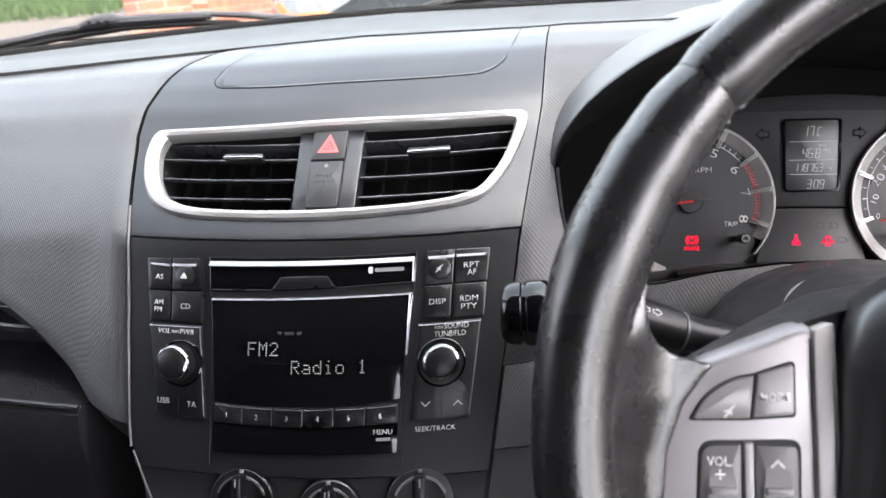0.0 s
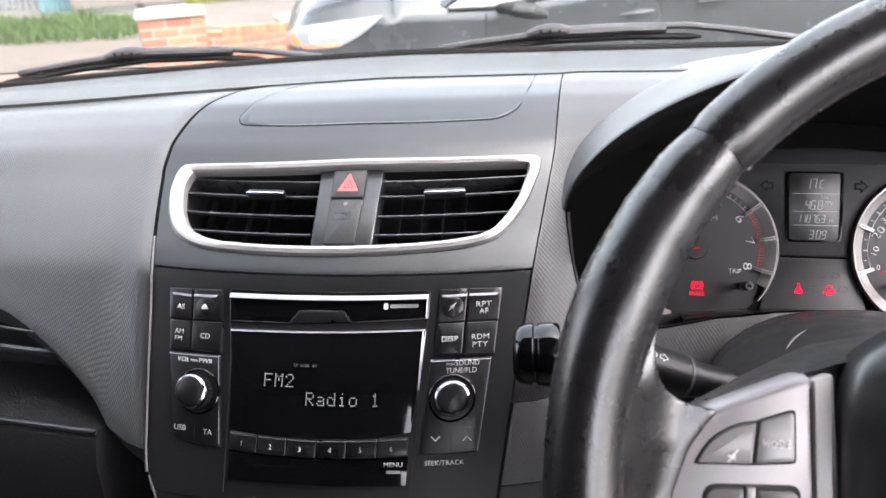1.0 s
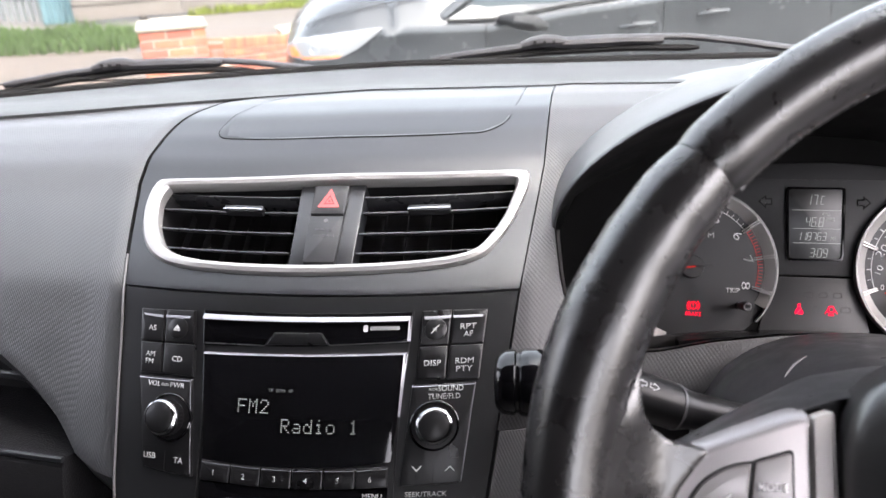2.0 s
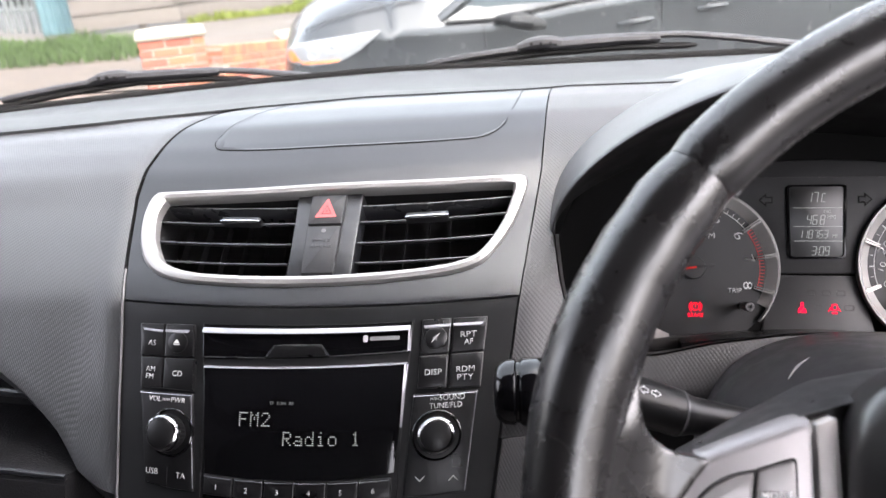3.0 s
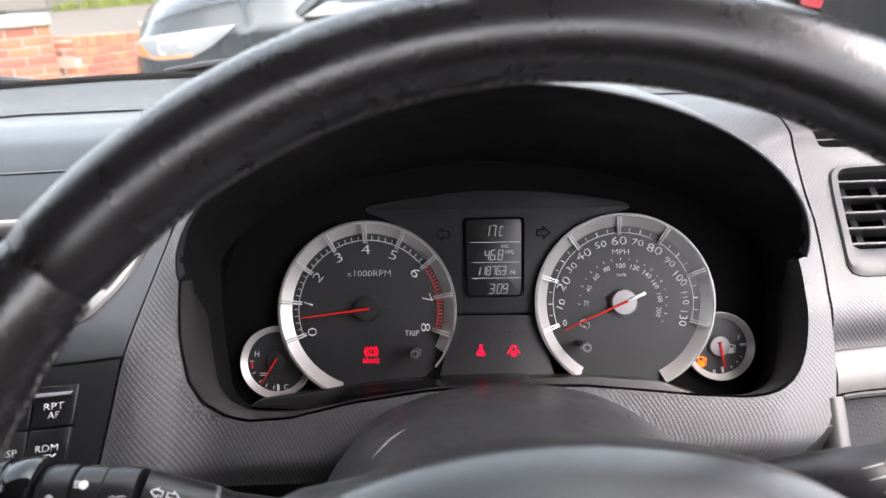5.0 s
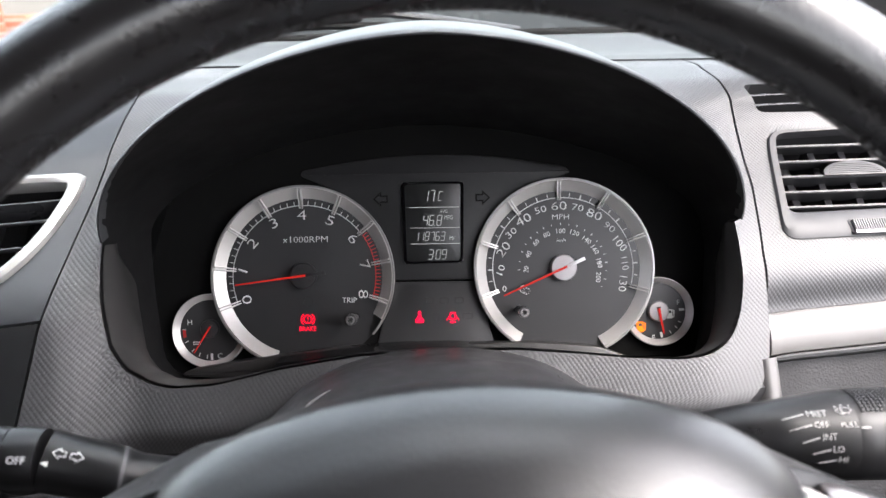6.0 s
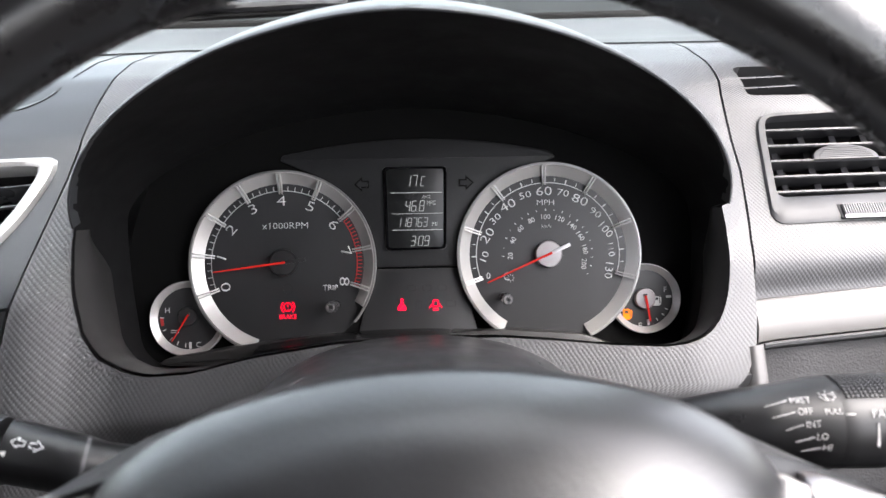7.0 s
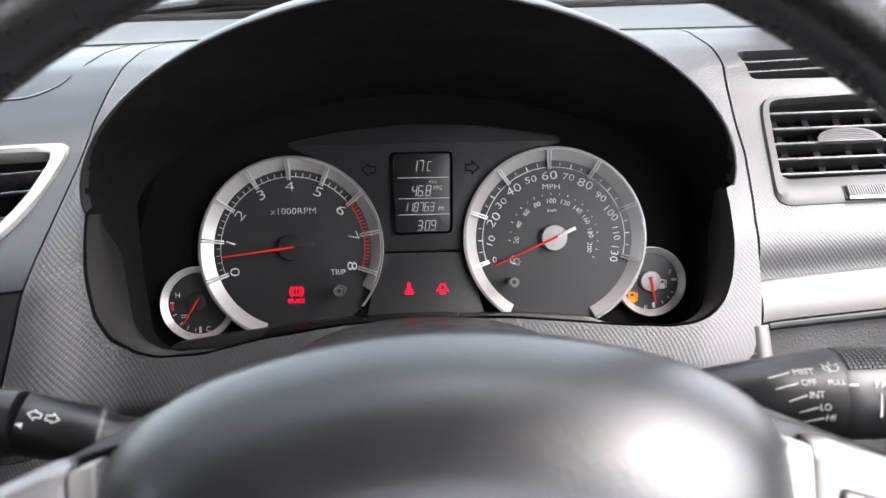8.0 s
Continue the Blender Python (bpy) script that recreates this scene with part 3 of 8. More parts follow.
    for f in bm.faces:
        for lp in f.loops:
            lp[bm.loops.layers.uv.active].uv[0] *= 0.21
    part("side_panel", bm, DRIVER_TEX, dash, "grey woven-textured panel round the side vent")
    # silver strip and the storage box below it
    secs = [(-0.4135, -0.009), (-0.4141, -0.0035), (-0.4160, -0.0018), (-0.4200, -0.0004), (-0.4250, 0.0002), (-0.4300, -0.0002), (-0.4350, -0.0016), (-0.4380, -0.0030), (-0.4387, -0.009)]
    bm = bmesh.new()
    rows = [[bm.verts.new(DASH(x, b + 0.060 * (x - 0.546), h)) for b, h in secs] for x in grid(0.5450, 0.76, 0.01)]
    for a, b in zip(rows, rows[1:]):
        bridge(bm, a, b)
    bm.faces.new(rows[0])
    bm.faces.new(rows[-1][::-1])
    part("silver_strip", bm, STRIP, dash, "satin silver trim strip")
    secs = [(-0.4389, -0.009), (-0.4391, -0.0036), (-0.4404, -0.0028), (-0.4420, -0.0034), (-0.4428, -0.014)]
    bm = bmesh.new()
    rows = [[bm.verts.new(DASH(x, b + 0.060 * (x - 0.546), h)) for b, h in secs] for x in grid(0.5490, 0.76, 0.01)]
    for a, b in zip(rows, rows[1:]):
        bridge(bm, a, b)
    bm.faces.new(rows[0])
    bm.faces.new(rows[-1][::-1])
    part("strip_lip", bm, DEEP_GREY, dash, "dark lip under the silver strip")
    fn = lambda x, b, h: DASH(x, b, h)
    bm = sheet(lambda u, b, h: DASH(lerp(0.535, 0.5485, u), b, h - 0.008 * abs(2 * u - 1) ** 3.5), grid(0, 1, 1 / 16), grid(-0.60, -0.4395, 0.006), -0.02, 0.002)
    part("box_post", bm, POST, dash, "smooth rounded grey post")
    bm = sheet(lambda x, b, h: DASH(x, b + 0.060 * (x - 0.546), h), grid(0.5485, 0.76, 0.01), grid(-0.60, -0.4430, 0.006), -0.04, -0.014)
    part("coin_box", bm, PASS_LOWER, dash, "black leather-grained storage box front")
    return dash


PASS_LOWER = surface("lower_dash_grained_plastic", (0.012, 0.012, 0.013), 0.5, grain=0.35, size=0.0013, spec=0.25, kind="leather", var=0.15)
STRIP = surface("satin_silver_strip", (0.13, 0.124, 0.120), 0.45, metal=0.35, grain=0.05, size=0.0005, var=0.05, rvar=0.03)
POST = surface("smooth_grey_plastic", (0.085, 0.082, 0.082), 0.42, grain=0.06, size=0.0006, var=0.08)
BEAD = surface("bead_grey", (0.13, 0.125, 0.125), 0.4, metal=0.2, var=0.1)
DEEP_GREY = surface("dark_lip_plastic", (0.022, 0.022, 0.023), 0.45, var=0.1)
DEEP = surface("deep_gap_black", (0.004, 0.004, 0.004), 0.9, var=0.2, spec=0.1)
SILVER_DULL = surface("dull_silver", (0.42, 0.42, 0.43), 0.42, metal=0.7, var=0.08)
# the instruments' opening: (x, z) on the driver's panel
CLUSTER_RIM = surface("adjuster_end_grey", (0.16, 0.16, 0.16), 0.4, var=0.08)
HOOD_X, HOOD_Y, HOOD_Z, LOW_X = 0.3467, -0.0141, 0.9324, 0.349
OPEN_LOW = [(-0.189, 0.934), (-0.1855, 0.909), (-0.180, 0.887), (-0.172, 0.875), (-0.160, 0.868), (-0.147, 0.8655), (-0.1235, 0.866), (-0.089, 0.8715), (-0.044, 0.8757), (0.0, 0.8766), (0.047, 0.8755),
            (0.078, 0.8730), (0.109, 0.8700), (0.140, 0.8682), (0.151, 0.8690), (0.160, 0.8708), (0.1665, 0.8735), (0.1715, 0.8770), (0.1756, 0.8815), (0.1790, 0.8875), (0.1815, 0.8950), (0.1835, 0.9050), (0.1850, 0.918), (0.186, 0.934)]


def arch(a, w=0.1861, t=0.1219):
    """A point of the hood's arch at the angle a from the right, as (x, height) from its foot."""
    c, s = math.cos(a), math.sin(a)
    return w * math.copysign(abs(c) ** (2 / 1.76), c), t * abs(s) ** (2 / 1.76)


def hood_y(h):
    """How far forward the hood's edge stands at the height h over its foot; it overhangs towards the driver."""
    return HOOD_Y - 0.2565 * h - 1.855 * h * h


OPENING_MID = ccw([(LOW_X + x, z) for x, z in OPEN_LOW] + [(HOOD_X + x, HOOD_Z + z) for x, z in (arch(math.pi * i / 24) for i in range(1, 24))])
DEMIST_OUT = ccw(rounded([(0.5680, -0.2180), (0.645, -0.2170), (0.668, -0.2645), (0.5752, -0.2625)], 0.006, 4))
SIDE_OUT = ccw(rounded([(0.5768, -0.2828), (0.70, -0.2790), (0.70, -0.3665), (0.5640, -0.3690)], 0.011, 6))
SIDE_IN = ccw(rounded([(0.5822, -0.2860), (0.694, -0.2815), (0.694, -0.3475), (0.5730, -0.3495)], 0.006, 6))
SIDE_MID = [tuple(Vector(a).lerp(Vector(b), 0.4)) for a, b in zip(resample(SIDE_OUT, 80), resample(SIDE_IN, 80))]
dashboard = build_dashboard()


def build_hood():
    """The instrument hood: an arched shell open towards the driver and its black inside."""
    hood = thing("instrument_hood", "dark grey plastic hood arching over the instruments", "instrument hood")
    n = 48
    angles = [math.pi * i / n for i in range(n + 1)]

    def shell(a, d, out):
        x, z = arch(a, 0.1861 + out, 0.1219 + out)
        up = z / 0.1219
        # d: 0 at the driver's edge, 1 at the back, where the hood dies into the dash top
        y = lerp(hood_y(z), 0.250 - 0.02 * up, d)
        zz = HOOD_Z + z * lerp(1.0, 0.46, smoothstep(0.0, 1.0, d) * 0.92)
        return Vector((HOOD_X + x * lerp(1.0, lerp(0.97, 0.78, smoothstep(0.12, 0.6, up)), d), y, zz))

    bm = bmesh.new()
    rows = []
    for d, out in ((0.03, -0.001), (0.0, 0.0), (0.001, 0.0010), (0.006, 0.0018), (0.02, 0.0022), (0.05, 0.0025), (0.10, 0.0028), (0.18, 0.0032), (0.3, 0.0034), (0.45, 0.0032), (0.6, 0.003), (0.75, 0.0026), (0.9, 0.002), (1.0, 0.001)):
        rows.append([bm.verts.new(shell(a, d, out)) for a in angles])
    for a, b in zip(rows, rows[1:]):
        bridge(bm, a, b, close=False)
    part("shell", bm, DASH_TOP, hood)
    # black tunnel from the opening back to the instruments
    edge = [Vector((HOOD_X + x, hood_y(z), HOOD_Z + z)) for x, z in (arch(a) for a in angles)]
    edge += opening_edge()[2:-2]
    edge = [Vector(p) for p in resample(edge, 240)]
    bm = bmesh.new()
    rows = [[bm.verts.new(p + Vector((0, 0.0015, 0))) for p in edge]]
    for q in (0.12, 0.3, 0.5, 0.72, 0.9, 1.0):
        row = []
        for p in edge:
            u = p.x - CL_O.x
            v = float(np.interp(p.z, [0.868, 0.884, 0.934, 1.055], [-0.068, -0.056, 0.030, 0.100]))
            goal = CL(u * 0.99, v, 0.0)
            row.append(bm.verts.new(p.lerp(goal, q) + Vector((0, 0, 0.006 * math.sin(math.pi * q) if p.z > 0.95 else 0))))
        rows.append(row)
    for a, b in zip(rows, rows[1:]):
        bridge(bm, a, b)
    part("tunnel", bm, INSIDE, hood, "matt black inside of the hood")
    # satin surround under the hood's tips, round the foot of the instruments
    low = [p for p in edge[120:] + edge[:120] if p.z < 0.931]
    low.sort(key=lambda p: math.atan2(p.z - 0.96, p.x - HOOD_X))
    mid = Vector((HOOD_X, 0.02, 0.93))
    bm = bmesh.new()
    rows = []
    for q in (0.01, 0.05, 0.12, 0.2, 0.3, 0.4, 0.5, 0.56, 0.60):
        row = []
        for p in low:
            u = p.x - CL_O.x
            v = float(np.interp(p.z, [0.868, 0.884, 0.934, 1.055], [-0.068, -0.056, 0.030, 0.100]))
            depth = q * 1.15 * lerp(1.0, 0.40, smoothstep(0.912, 0.931, p.z))
            c = p.lerp(CL(u * 0.99, v, 0.0), depth) + Vector((0, 0.0016, 0))
            lift = 0.0008 + (0.0025 * math.sin(math.pi * min(1.0, q / 0.5)) if q <= 0.5 else -0.02 * (q - 0.5))
            row.append(bm.verts.new(c + (mid - c).normalized() * lift))
        rows.append(row)
    for a, b in zip(rows, rows[1:]):
        bridge(bm, a, b, close=False)
    part("surround", bm, SURROUND, hood, "satin dark grey lower surround")
    return hood


SURROUND = surface("satin_surround", (0.026, 0.025, 0.025), 0.40, grain=0.06, size=0.0006, var=0.12, rvar=0.05)
# ---- instruments ----
CL_O = Vector((0.352, 0.034, 0.88))
CL_N = Vector((0.05, 1.0, -0.50)).normalized()
CL_U = Vector((1, -0.05, 0)).normalized()
CL_V = -CL_N.cross(CL_U)
CL_V = CL_V if CL_V.z > 0 else -CL_V


def CL(u, v, h):
    return CL_O + CL_U * u + CL_V * v - CL_N * h


def at_angle(cx, cy, r, deg):
    return cx + r * math.cos(radians(deg)), cy + r * math.sin(radians(deg))


def bar(cx, cy, r0, r1, deg, w, w1=None):
    """A thin radial bar, as a polygon."""
    c, s = math.cos(radians(deg)), math.sin(radians(deg))
    w1 = w if w1 is None else w1
    return [(cx + r0 * c - w * s, cy + r0 * s + w * c), (cx + r0 * c + w * s, cy + r0 * s - w * c), (cx + r1 * c + w1 * s, cy + r1 * s - w1 * c), (cx + r1 * c - w1 * s, cy + r1 * s + w1 * c)]


def arc_band(cx, cy, r0, r1, a0, a1, h0, h1, n=48, slope=0.0):
    """Part of a ring between two angles; slope lowers its inner edge."""
    bm = bmesh.new()
    rows = []
    for i in range(n + 1):
        a = lerp(a0, a1, i / n)
        ends = [(r1, h0), (r1, h1 - 0.0006), (r1 - 0.0006, h1), (lerp(r0, r1, 0.9), h1), (r0, h1 - slope), (r0, h0)]
        rows.append([bm.verts.new((*at_angle(cx, cy, r, a), h)) for r, h in ends])
    for a, b in zip(rows, rows[1:]):
        bridge(bm, a, b)
    bm.faces.new(rows[0])
    bm.faces.new(rows[-1][::-1])
    return bm


def ticks(cx, cy, r0, r1, angles, w, h, mat, parent, name="tick"):
    for a in angles:
        plate(name, bar(cx, cy, r0, r1, a, w), 0.0004, h, CL, mat, parent)


def needle(cx, cy, deg, length, tail, parent, hub_r, hub_mat, w=0.00075, tail_mat=None, lift=0.006):
    ob = part("needle_hub", mapped(lathe([(hub_r, 0.0003), (hub_r, lift - 0.001), (hub_r * 0.92, lift), (0.0005, lift + 0.0004)], 28, None, cx, cy), CL), hub_mat, parent)
    plate("needle", bar(cx, cy, -0.002, length, deg, w, w * 0.55), lift + 0.0008, lift + 0.0018, CL, NEEDLE, ob, 0.0002, label="slim red pointer")
    plate("needle_tail", bar(cx, cy, -tail, -0.002, deg, w * 1.5, w * 1.5), lift + 0.0002, lift + 0.0016, CL, tail_mat or BLACK, ob, 0.0002)


def build_cluster():
    cl = thing("instrument_cluster", "black car instrument cluster with silver-ringed dials and lit warning lamps", "instrument cluster")
    part("back_plate", mapped(slab(rounded([(-0.19, -0.075), (0.185, -0.075), (0.19, 0.02), (0.14, 0.128), (-0.14, 0.128), (-0.19, 0.02)], 0.03, 6), -0.012, -0.001, 0), CL), DEEP, cl)
    # grey middle plate
    mid = rounded([(-0.029, -0.0045), (0.029, -0.0045), (0.033, 0.03), (0.052, 0.052), (0.092, 0.066), (0.088, 0.070), (0.045, 0.0775), (0.0, 0.080), (-0.045, 0.077), (-0.0875, 0.0695), (-0.0885, 0.066), (-0.052, 0.050), (-0.033, 0.03)], [0.002, 0.002, 0.02, 0.02, 0.002, 0.02, 0.1, 0.1, 0.1, 0.002, 0.001, 0.02, 0.02], 4)
    plate("middle_plate", mid, -0.001, 0.002, CL, CLUSTER_GREY, cl, 0.001, label="grained dark grey plate between the dials")
    plate("lamp_panel", rounded([(-0.040, -0.052), (0.040, -0.052), (0.0285, -0.0058), (-0.0285, -0.0058)], 0.002, 3), -0.001, 0.001, CL, DIAL, cl, 0.0004)
    # trip display
    lcd_fn = lambda a, b, h: CL(a, b, h + 0.002)
    lcd = part("display", mapped(slab(rounded([(-0.0203, 0.0062), (0.0192, 0.0068), (0.0204, 0.0608), (-0.0218, 0.0608)], 0.0025, 4), -0.001, 0.0008, 0.0004), lcd_fn), LCD, cl, "lit black trip computer display")
    LIT = {"0": "abcdef", "1": "bc", "3": "abgcd", "4": "fgbc", "6": "afgedc", "7": "abc", "8": "abcdefg", "9": "abcdfg", "c": "adef"}

    def digits(word, x, y, hgt, w):
        """Slanted figures of seven thin segments, standing on the line y."""
        t, bm = hgt * 0.036, bmesh.new()
        lines = {"a": (0, 2, 1, 2), "b": (1, 1, 1, 2), "c": (1, 0, 1, 1), "d": (0, 0, 1, 0), "e": (0, 0, 0, 1), "f": (0, 1, 0, 2), "g": (0, 1, 1, 1)}
        for ch in word:
            if ch in ".:":
                for q in ((0.0,) if ch == "." else (0.3, 0.7)):
                    cx, cy = x - w * 0.05, y + hgt * q
                    slab(rect(cx + cy * 0 + q * hgt * 0.16 - t, cy - t, cx + q * hgt * 0.16 + t, cy + t), 0.0008, 0.00095, 0, 0, bm)
                x += w * 0.30
                continue
            for k in LIT[ch]:
                i0, j0, i1, j1 = lines[k]
                at = lambda i, j: Vector((x + w * 0.78 * i + hgt * 0.5 * j * 0.16, y + hgt * 0.5 * j))
                p, q = at(i0, j0), at(i1, j1)
                d = (q - p).normalized()
                nrm = Vector((-d.y, d.x)) * t
                p, q = p + d * t * 0.9, q - d * t * 0.9
                slab([tuple(p - nrm), tuple(q - nrm), tuple(q + d * t * 0.6), tuple(q + nrm), tuple(p + nrm), tuple(p - d * t * 0.6)], 0.0008, 0.00095, 0, 0, bm)
            x += w * 1.12
        part("readout", mapped(bm, lcd_fn), SEGMENT, lcd, smooth=0)

    seg = lambda tx, x, y, hgt, w=0.0, m=SEGMENT: lettering(tx, x, y, hgt, lcd_fn, lcd, m, 0.0009, width=w, slant=0.12, name="readout")
    digits("17", -0.0070, 0.0479, 0.0072, 0.0037)
    digits("c", 0.0030, 0.0482, 0.0060, 0.0030)
    plate("rule", rect(-0.0165, 0.0436, 0.0170, 0.0440), 0.0008, 0.001, lcd_fn, SEGMENT, lcd)
    edge = resample(rounded([(-0.0203, 0.0062), (0.0192, 0.0068), (0.0204, 0.0608), (-0.0218, 0.0608)], 0.0025, 4), 60)
    part("display_frame", mapped(ring(edge, resample(rounded([(-0.0182, 0.0078), (0.0174, 0.0082), (0.0184, 0.0592), (-0.0192, 0.0592)], 0.0008, 4), 60), 0.0002, 0.0018, 0.0003), lcd_fn), GLOSS, lcd, "gloss black frame")
    seg("AVG.", 0.0068, 0.0410, 0.0022, 0.0058)
    digits("46.8", -0.0074, 0.0318, 0.0066, 0.0036)
    seg("MPG", 0.0098, 0.0370, 0.0030, 0.0056)
    plate("rule", rect(-0.0162, 0.0300, 0.0172, 0.0303), 0.0008, 0.001, lcd_fn, SEGMENT, lcd)
    digits("118763", -0.0132, 0.0217, 0.0056, 0.0031)
    seg("MI", 0.0118, 0.0232, 0.0026, 0.0034)
    plate("rule", rect(-0.0160, 0.0193, 0.0174, 0.0197), 0.0008, 0.001, lcd_fn, SEGMENT, lcd)
    digits("3:09", -0.0042, 0.0092, 0.0062, 0.0035)
    for sx, x in ((-1, -0.0352), (1, 0.0326)):
        arrow = [(x + sx * p, 0.0498 + q) for p, q in ((0.0052, 0), (-0.0002, 0.0050), (-0.0002, 0.0024), (-0.0046, 0.0024), (-0.0046, -0.0024), (-0.0002, -0.0024), (-0.0002, -0.0050))]
        sign = plate("indicator_arrow", arrow, 0.0015, 0.0024, CL, DEEP, cl, label="unlit black indicator arrow")
        plate("arrow_window", inset(ccw(arrow), 0.0009), 0.002, 0.0027, CL, CLUSTER_GREY, sign)
    # warning lamps
    bell = [(-0.0105 + x * 0.0001, -0.0294 + y * 0.0001) for x, y in ((-28, -36), (28, -36), (28, -14), (14, 4), (10, 22), (0, 34), (-10, 22), (-14, 4), (-28, -14))]
    belt = plate("warning_lamp", rounded([(x, min(y, -0.0276)) for x, y in bell], 0.0006, 3), 0.001, 0.0016, CL, LAMP_RED, cl, label="lit red seat belt lamp")
    plate("lamp_head", circle(-0.0105, -0.0262, 0.0011, 14), 0.001, 0.0016, CL, LAMP_RED, belt)
    plate("lamp_stripe", bar(-0.0105, -0.0306, -0.0030, 0.0030, 52, 0.00022), 0.0015, 0.0018, CL, DIAL, belt)
    lamp = plate("warning_lamp", rounded([(0.0090, -0.0312), (0.0142, -0.0312), (0.0134, -0.0262), (0.0098, -0.0262)], 0.0008, 3), 0.001, 0.0016, CL, LAMP_RED, cl, label="lit red door-open lamp")
    for a, b in (((0.0074, -0.0322), (0.0090, -0.0296)), ((0.0142, -0.0296), (0.0158, -0.0322))):
        plate("lamp_wing", ccw([a, (a[0], a[1] + 0.001), (b[0], b[1] + 0.001), b]), 0.001, 0.0016, CL, LAMP_RED, lamp)
    plate("lamp_window", rect(0.0103, -0.0302, 0.0129, -0.0272, 0.0004), 0.0015, 0.0018, CL, DIAL, lamp)
    plate("lamp_foot", rect(0.0098, -0.0334, 0.0134, -0.0322), 0.001, 0.0016, CL, LAMP_RED, lamp)
    for x, y, w, hgt in ((-0.004, -0.0185, 0.006, 0.004), (0.006, -0.0185, 0.006, 0.004), (0.016, -0.0185, 0.006, 0.004), (0.0006, -0.0294, 0.004, 0.005), (0.0215, -0.029, 0.007, 0.004)):
        box_line = resample(rect(x - w / 2, y - hgt / 2, x + w / 2, y + hgt / 2, 0.001), 40)
        part("unlit_lamp", mapped(ring(box_line, [(lerp(x, p, 0.80), lerp(y, q, 0.74)) for p, q in box_line], 0.001, 0.0012), CL), FAINT, cl)
    foot = [(u, -0.0455 - 0.010 * (u / 0.12) ** 2 - 0.004 * smoothstep(0.018, 0.034, u)) for u in grid(-0.100, 0.034, 0.006)]
    bm = bmesh.new()
    rows = [[bm.verts.new(CL(u, v + dv, h)) for u, v in foot] for dv, h in ((0.0, 0.0), (0.0008, 0.004), (0.0, 0.020), (-0.0020, 0.034), (-0.006, 0.034), (-0.006, 0.0))]
    for a, b in zip(rows, rows[1:] + rows[:1]):
        bridge(bm, a, b, close=False)
    for e in (0, -1):
        bm.faces.new([r[e] for r in rows])
    part("foot_strip", bm, FOOT, cl, "shiny black strip along the foot of the dials")
    # rev counter
    tx, ty, R = -0.0872, -0.0010, 0.0607
    rev = part("rev_counter", mapped(slab(circle(tx, ty, R - 0.001, 64), -0.001, 0.0003, 0), CL), DIAL, cl, "black rev counter dial with white figures")
    part("dial_ring", mapped(arc_band(tx, ty, 0.0522, R - 0.0012, 251, -29, 0.0, 0.0068, 72, 0.0062), CL), DIAL_RING, rev, "brushed silver bezel")
    part("dial_rim", mapped(arc_band(tx, ty, R - 0.0012, R, 251, -40, 0.0, 0.0074, 72), CL), SILVER, rev, "thin bright outer rim")
    step = 218.5 / 8
    for i in range(9):
        a = 201 - step * i
        for da in (-0.95, 0.95):
            part("tick", mapped(arc_band(tx, ty, 0.0455, 0.0585, a + da - 0.46, a + da + 0.46, 0.0004, 0.0078, 2, 0.0050), CL), DIAL_RING, rev)
        lettering(str(i), *at_angle(tx, ty, 0.0412, a), 0.0066, CL, rev, WHITE, 0.0004, turn=(a - 90) * 0.85, stretch=1.45, thin=0.014)
        if i < 8:
            for j in range(1, 5):
                aa = a - step * j / 5
                plate("tick", bar(tx, ty, 0.0478, 0.0505, aa, 0.00022), 0.0003, 0.0006, CL, RED_PRINT if aa < 201 - step * 6.1 else WHITE, rev)
    part("scale_line", mapped(arc_band(tx, ty, 0.0474, 0.0479, 201, 201 - step * 6, 0.0003, 0.0006, 40), CL), WHITE, rev)
    part("red_zone", mapped(arc_band(tx, ty, 0.0476, 0.0482, 201 - step * 6.1, -17.5, 0.0003, 0.00055, 20), CL), RED_PRINT, rev, "red line and ticks of the scale")
    ticks(tx, ty, 0.0480, 0.0512, [201 - step * (6.1 + 0.1 * k) for k in range(20)], 0.00026, 0.0006, RED_PRINT, rev)
    lettering("x1000RPM", -0.0862, 0.0238, 0.0043, CL, rev, WHITE, 0.0004, width=0.0298, thin=0.025)
    lettering("TRIP", -0.0572, -0.0172, 0.0036, CL, rev, WHITE, 0.0004, width=0.0098)
    lettering("BRAKE", -0.0852, -0.0358, 0.0030, CL, rev, LAMP_RED, 0.0004, width=0.0112, name="warning_lamp")
    bl = part("warning_lamp", mapped(arc_band(-0.0852, -0.0295, 0.0024, 0.0030, 0, 360, 0.0003, 0.0007, 28), CL), LAMP_RED, rev, "lit red brake lamp")
    for a0, a1 in ((130, 230), (-50, 50)):
        part("lamp_arc", mapped(arc_band(-0.0852, -0.0295, 0.0041, 0.0047, a0, a1, 0.0003, 0.0007, 12), CL), LAMP_RED, bl)
    lettering("!", -0.0852, -0.0295, 0.0036, CL, bl, LAMP_RED, 0.0004)
    part("unlit_lamp", mapped(arc_band(-0.0852, -0.0178, 0.0030, 0.0036, 0, 360, 0.0003, 0.0005, 24), CL), FAINT, rev)
    needle(tx, ty + 0.0006, 187, 0.0450, 0.0150, rev, 0.0088, BLACK)
    # speedometer
    sx, sy = 0.0857, 0.0022
    R = 0.0598
    spd = part("speedometer", mapped(slab(circle(sx, sy, R - 0.001, 64), -0.001, 0.0003, 0), CL), DIAL, cl, "black speedometer dial with white figures")
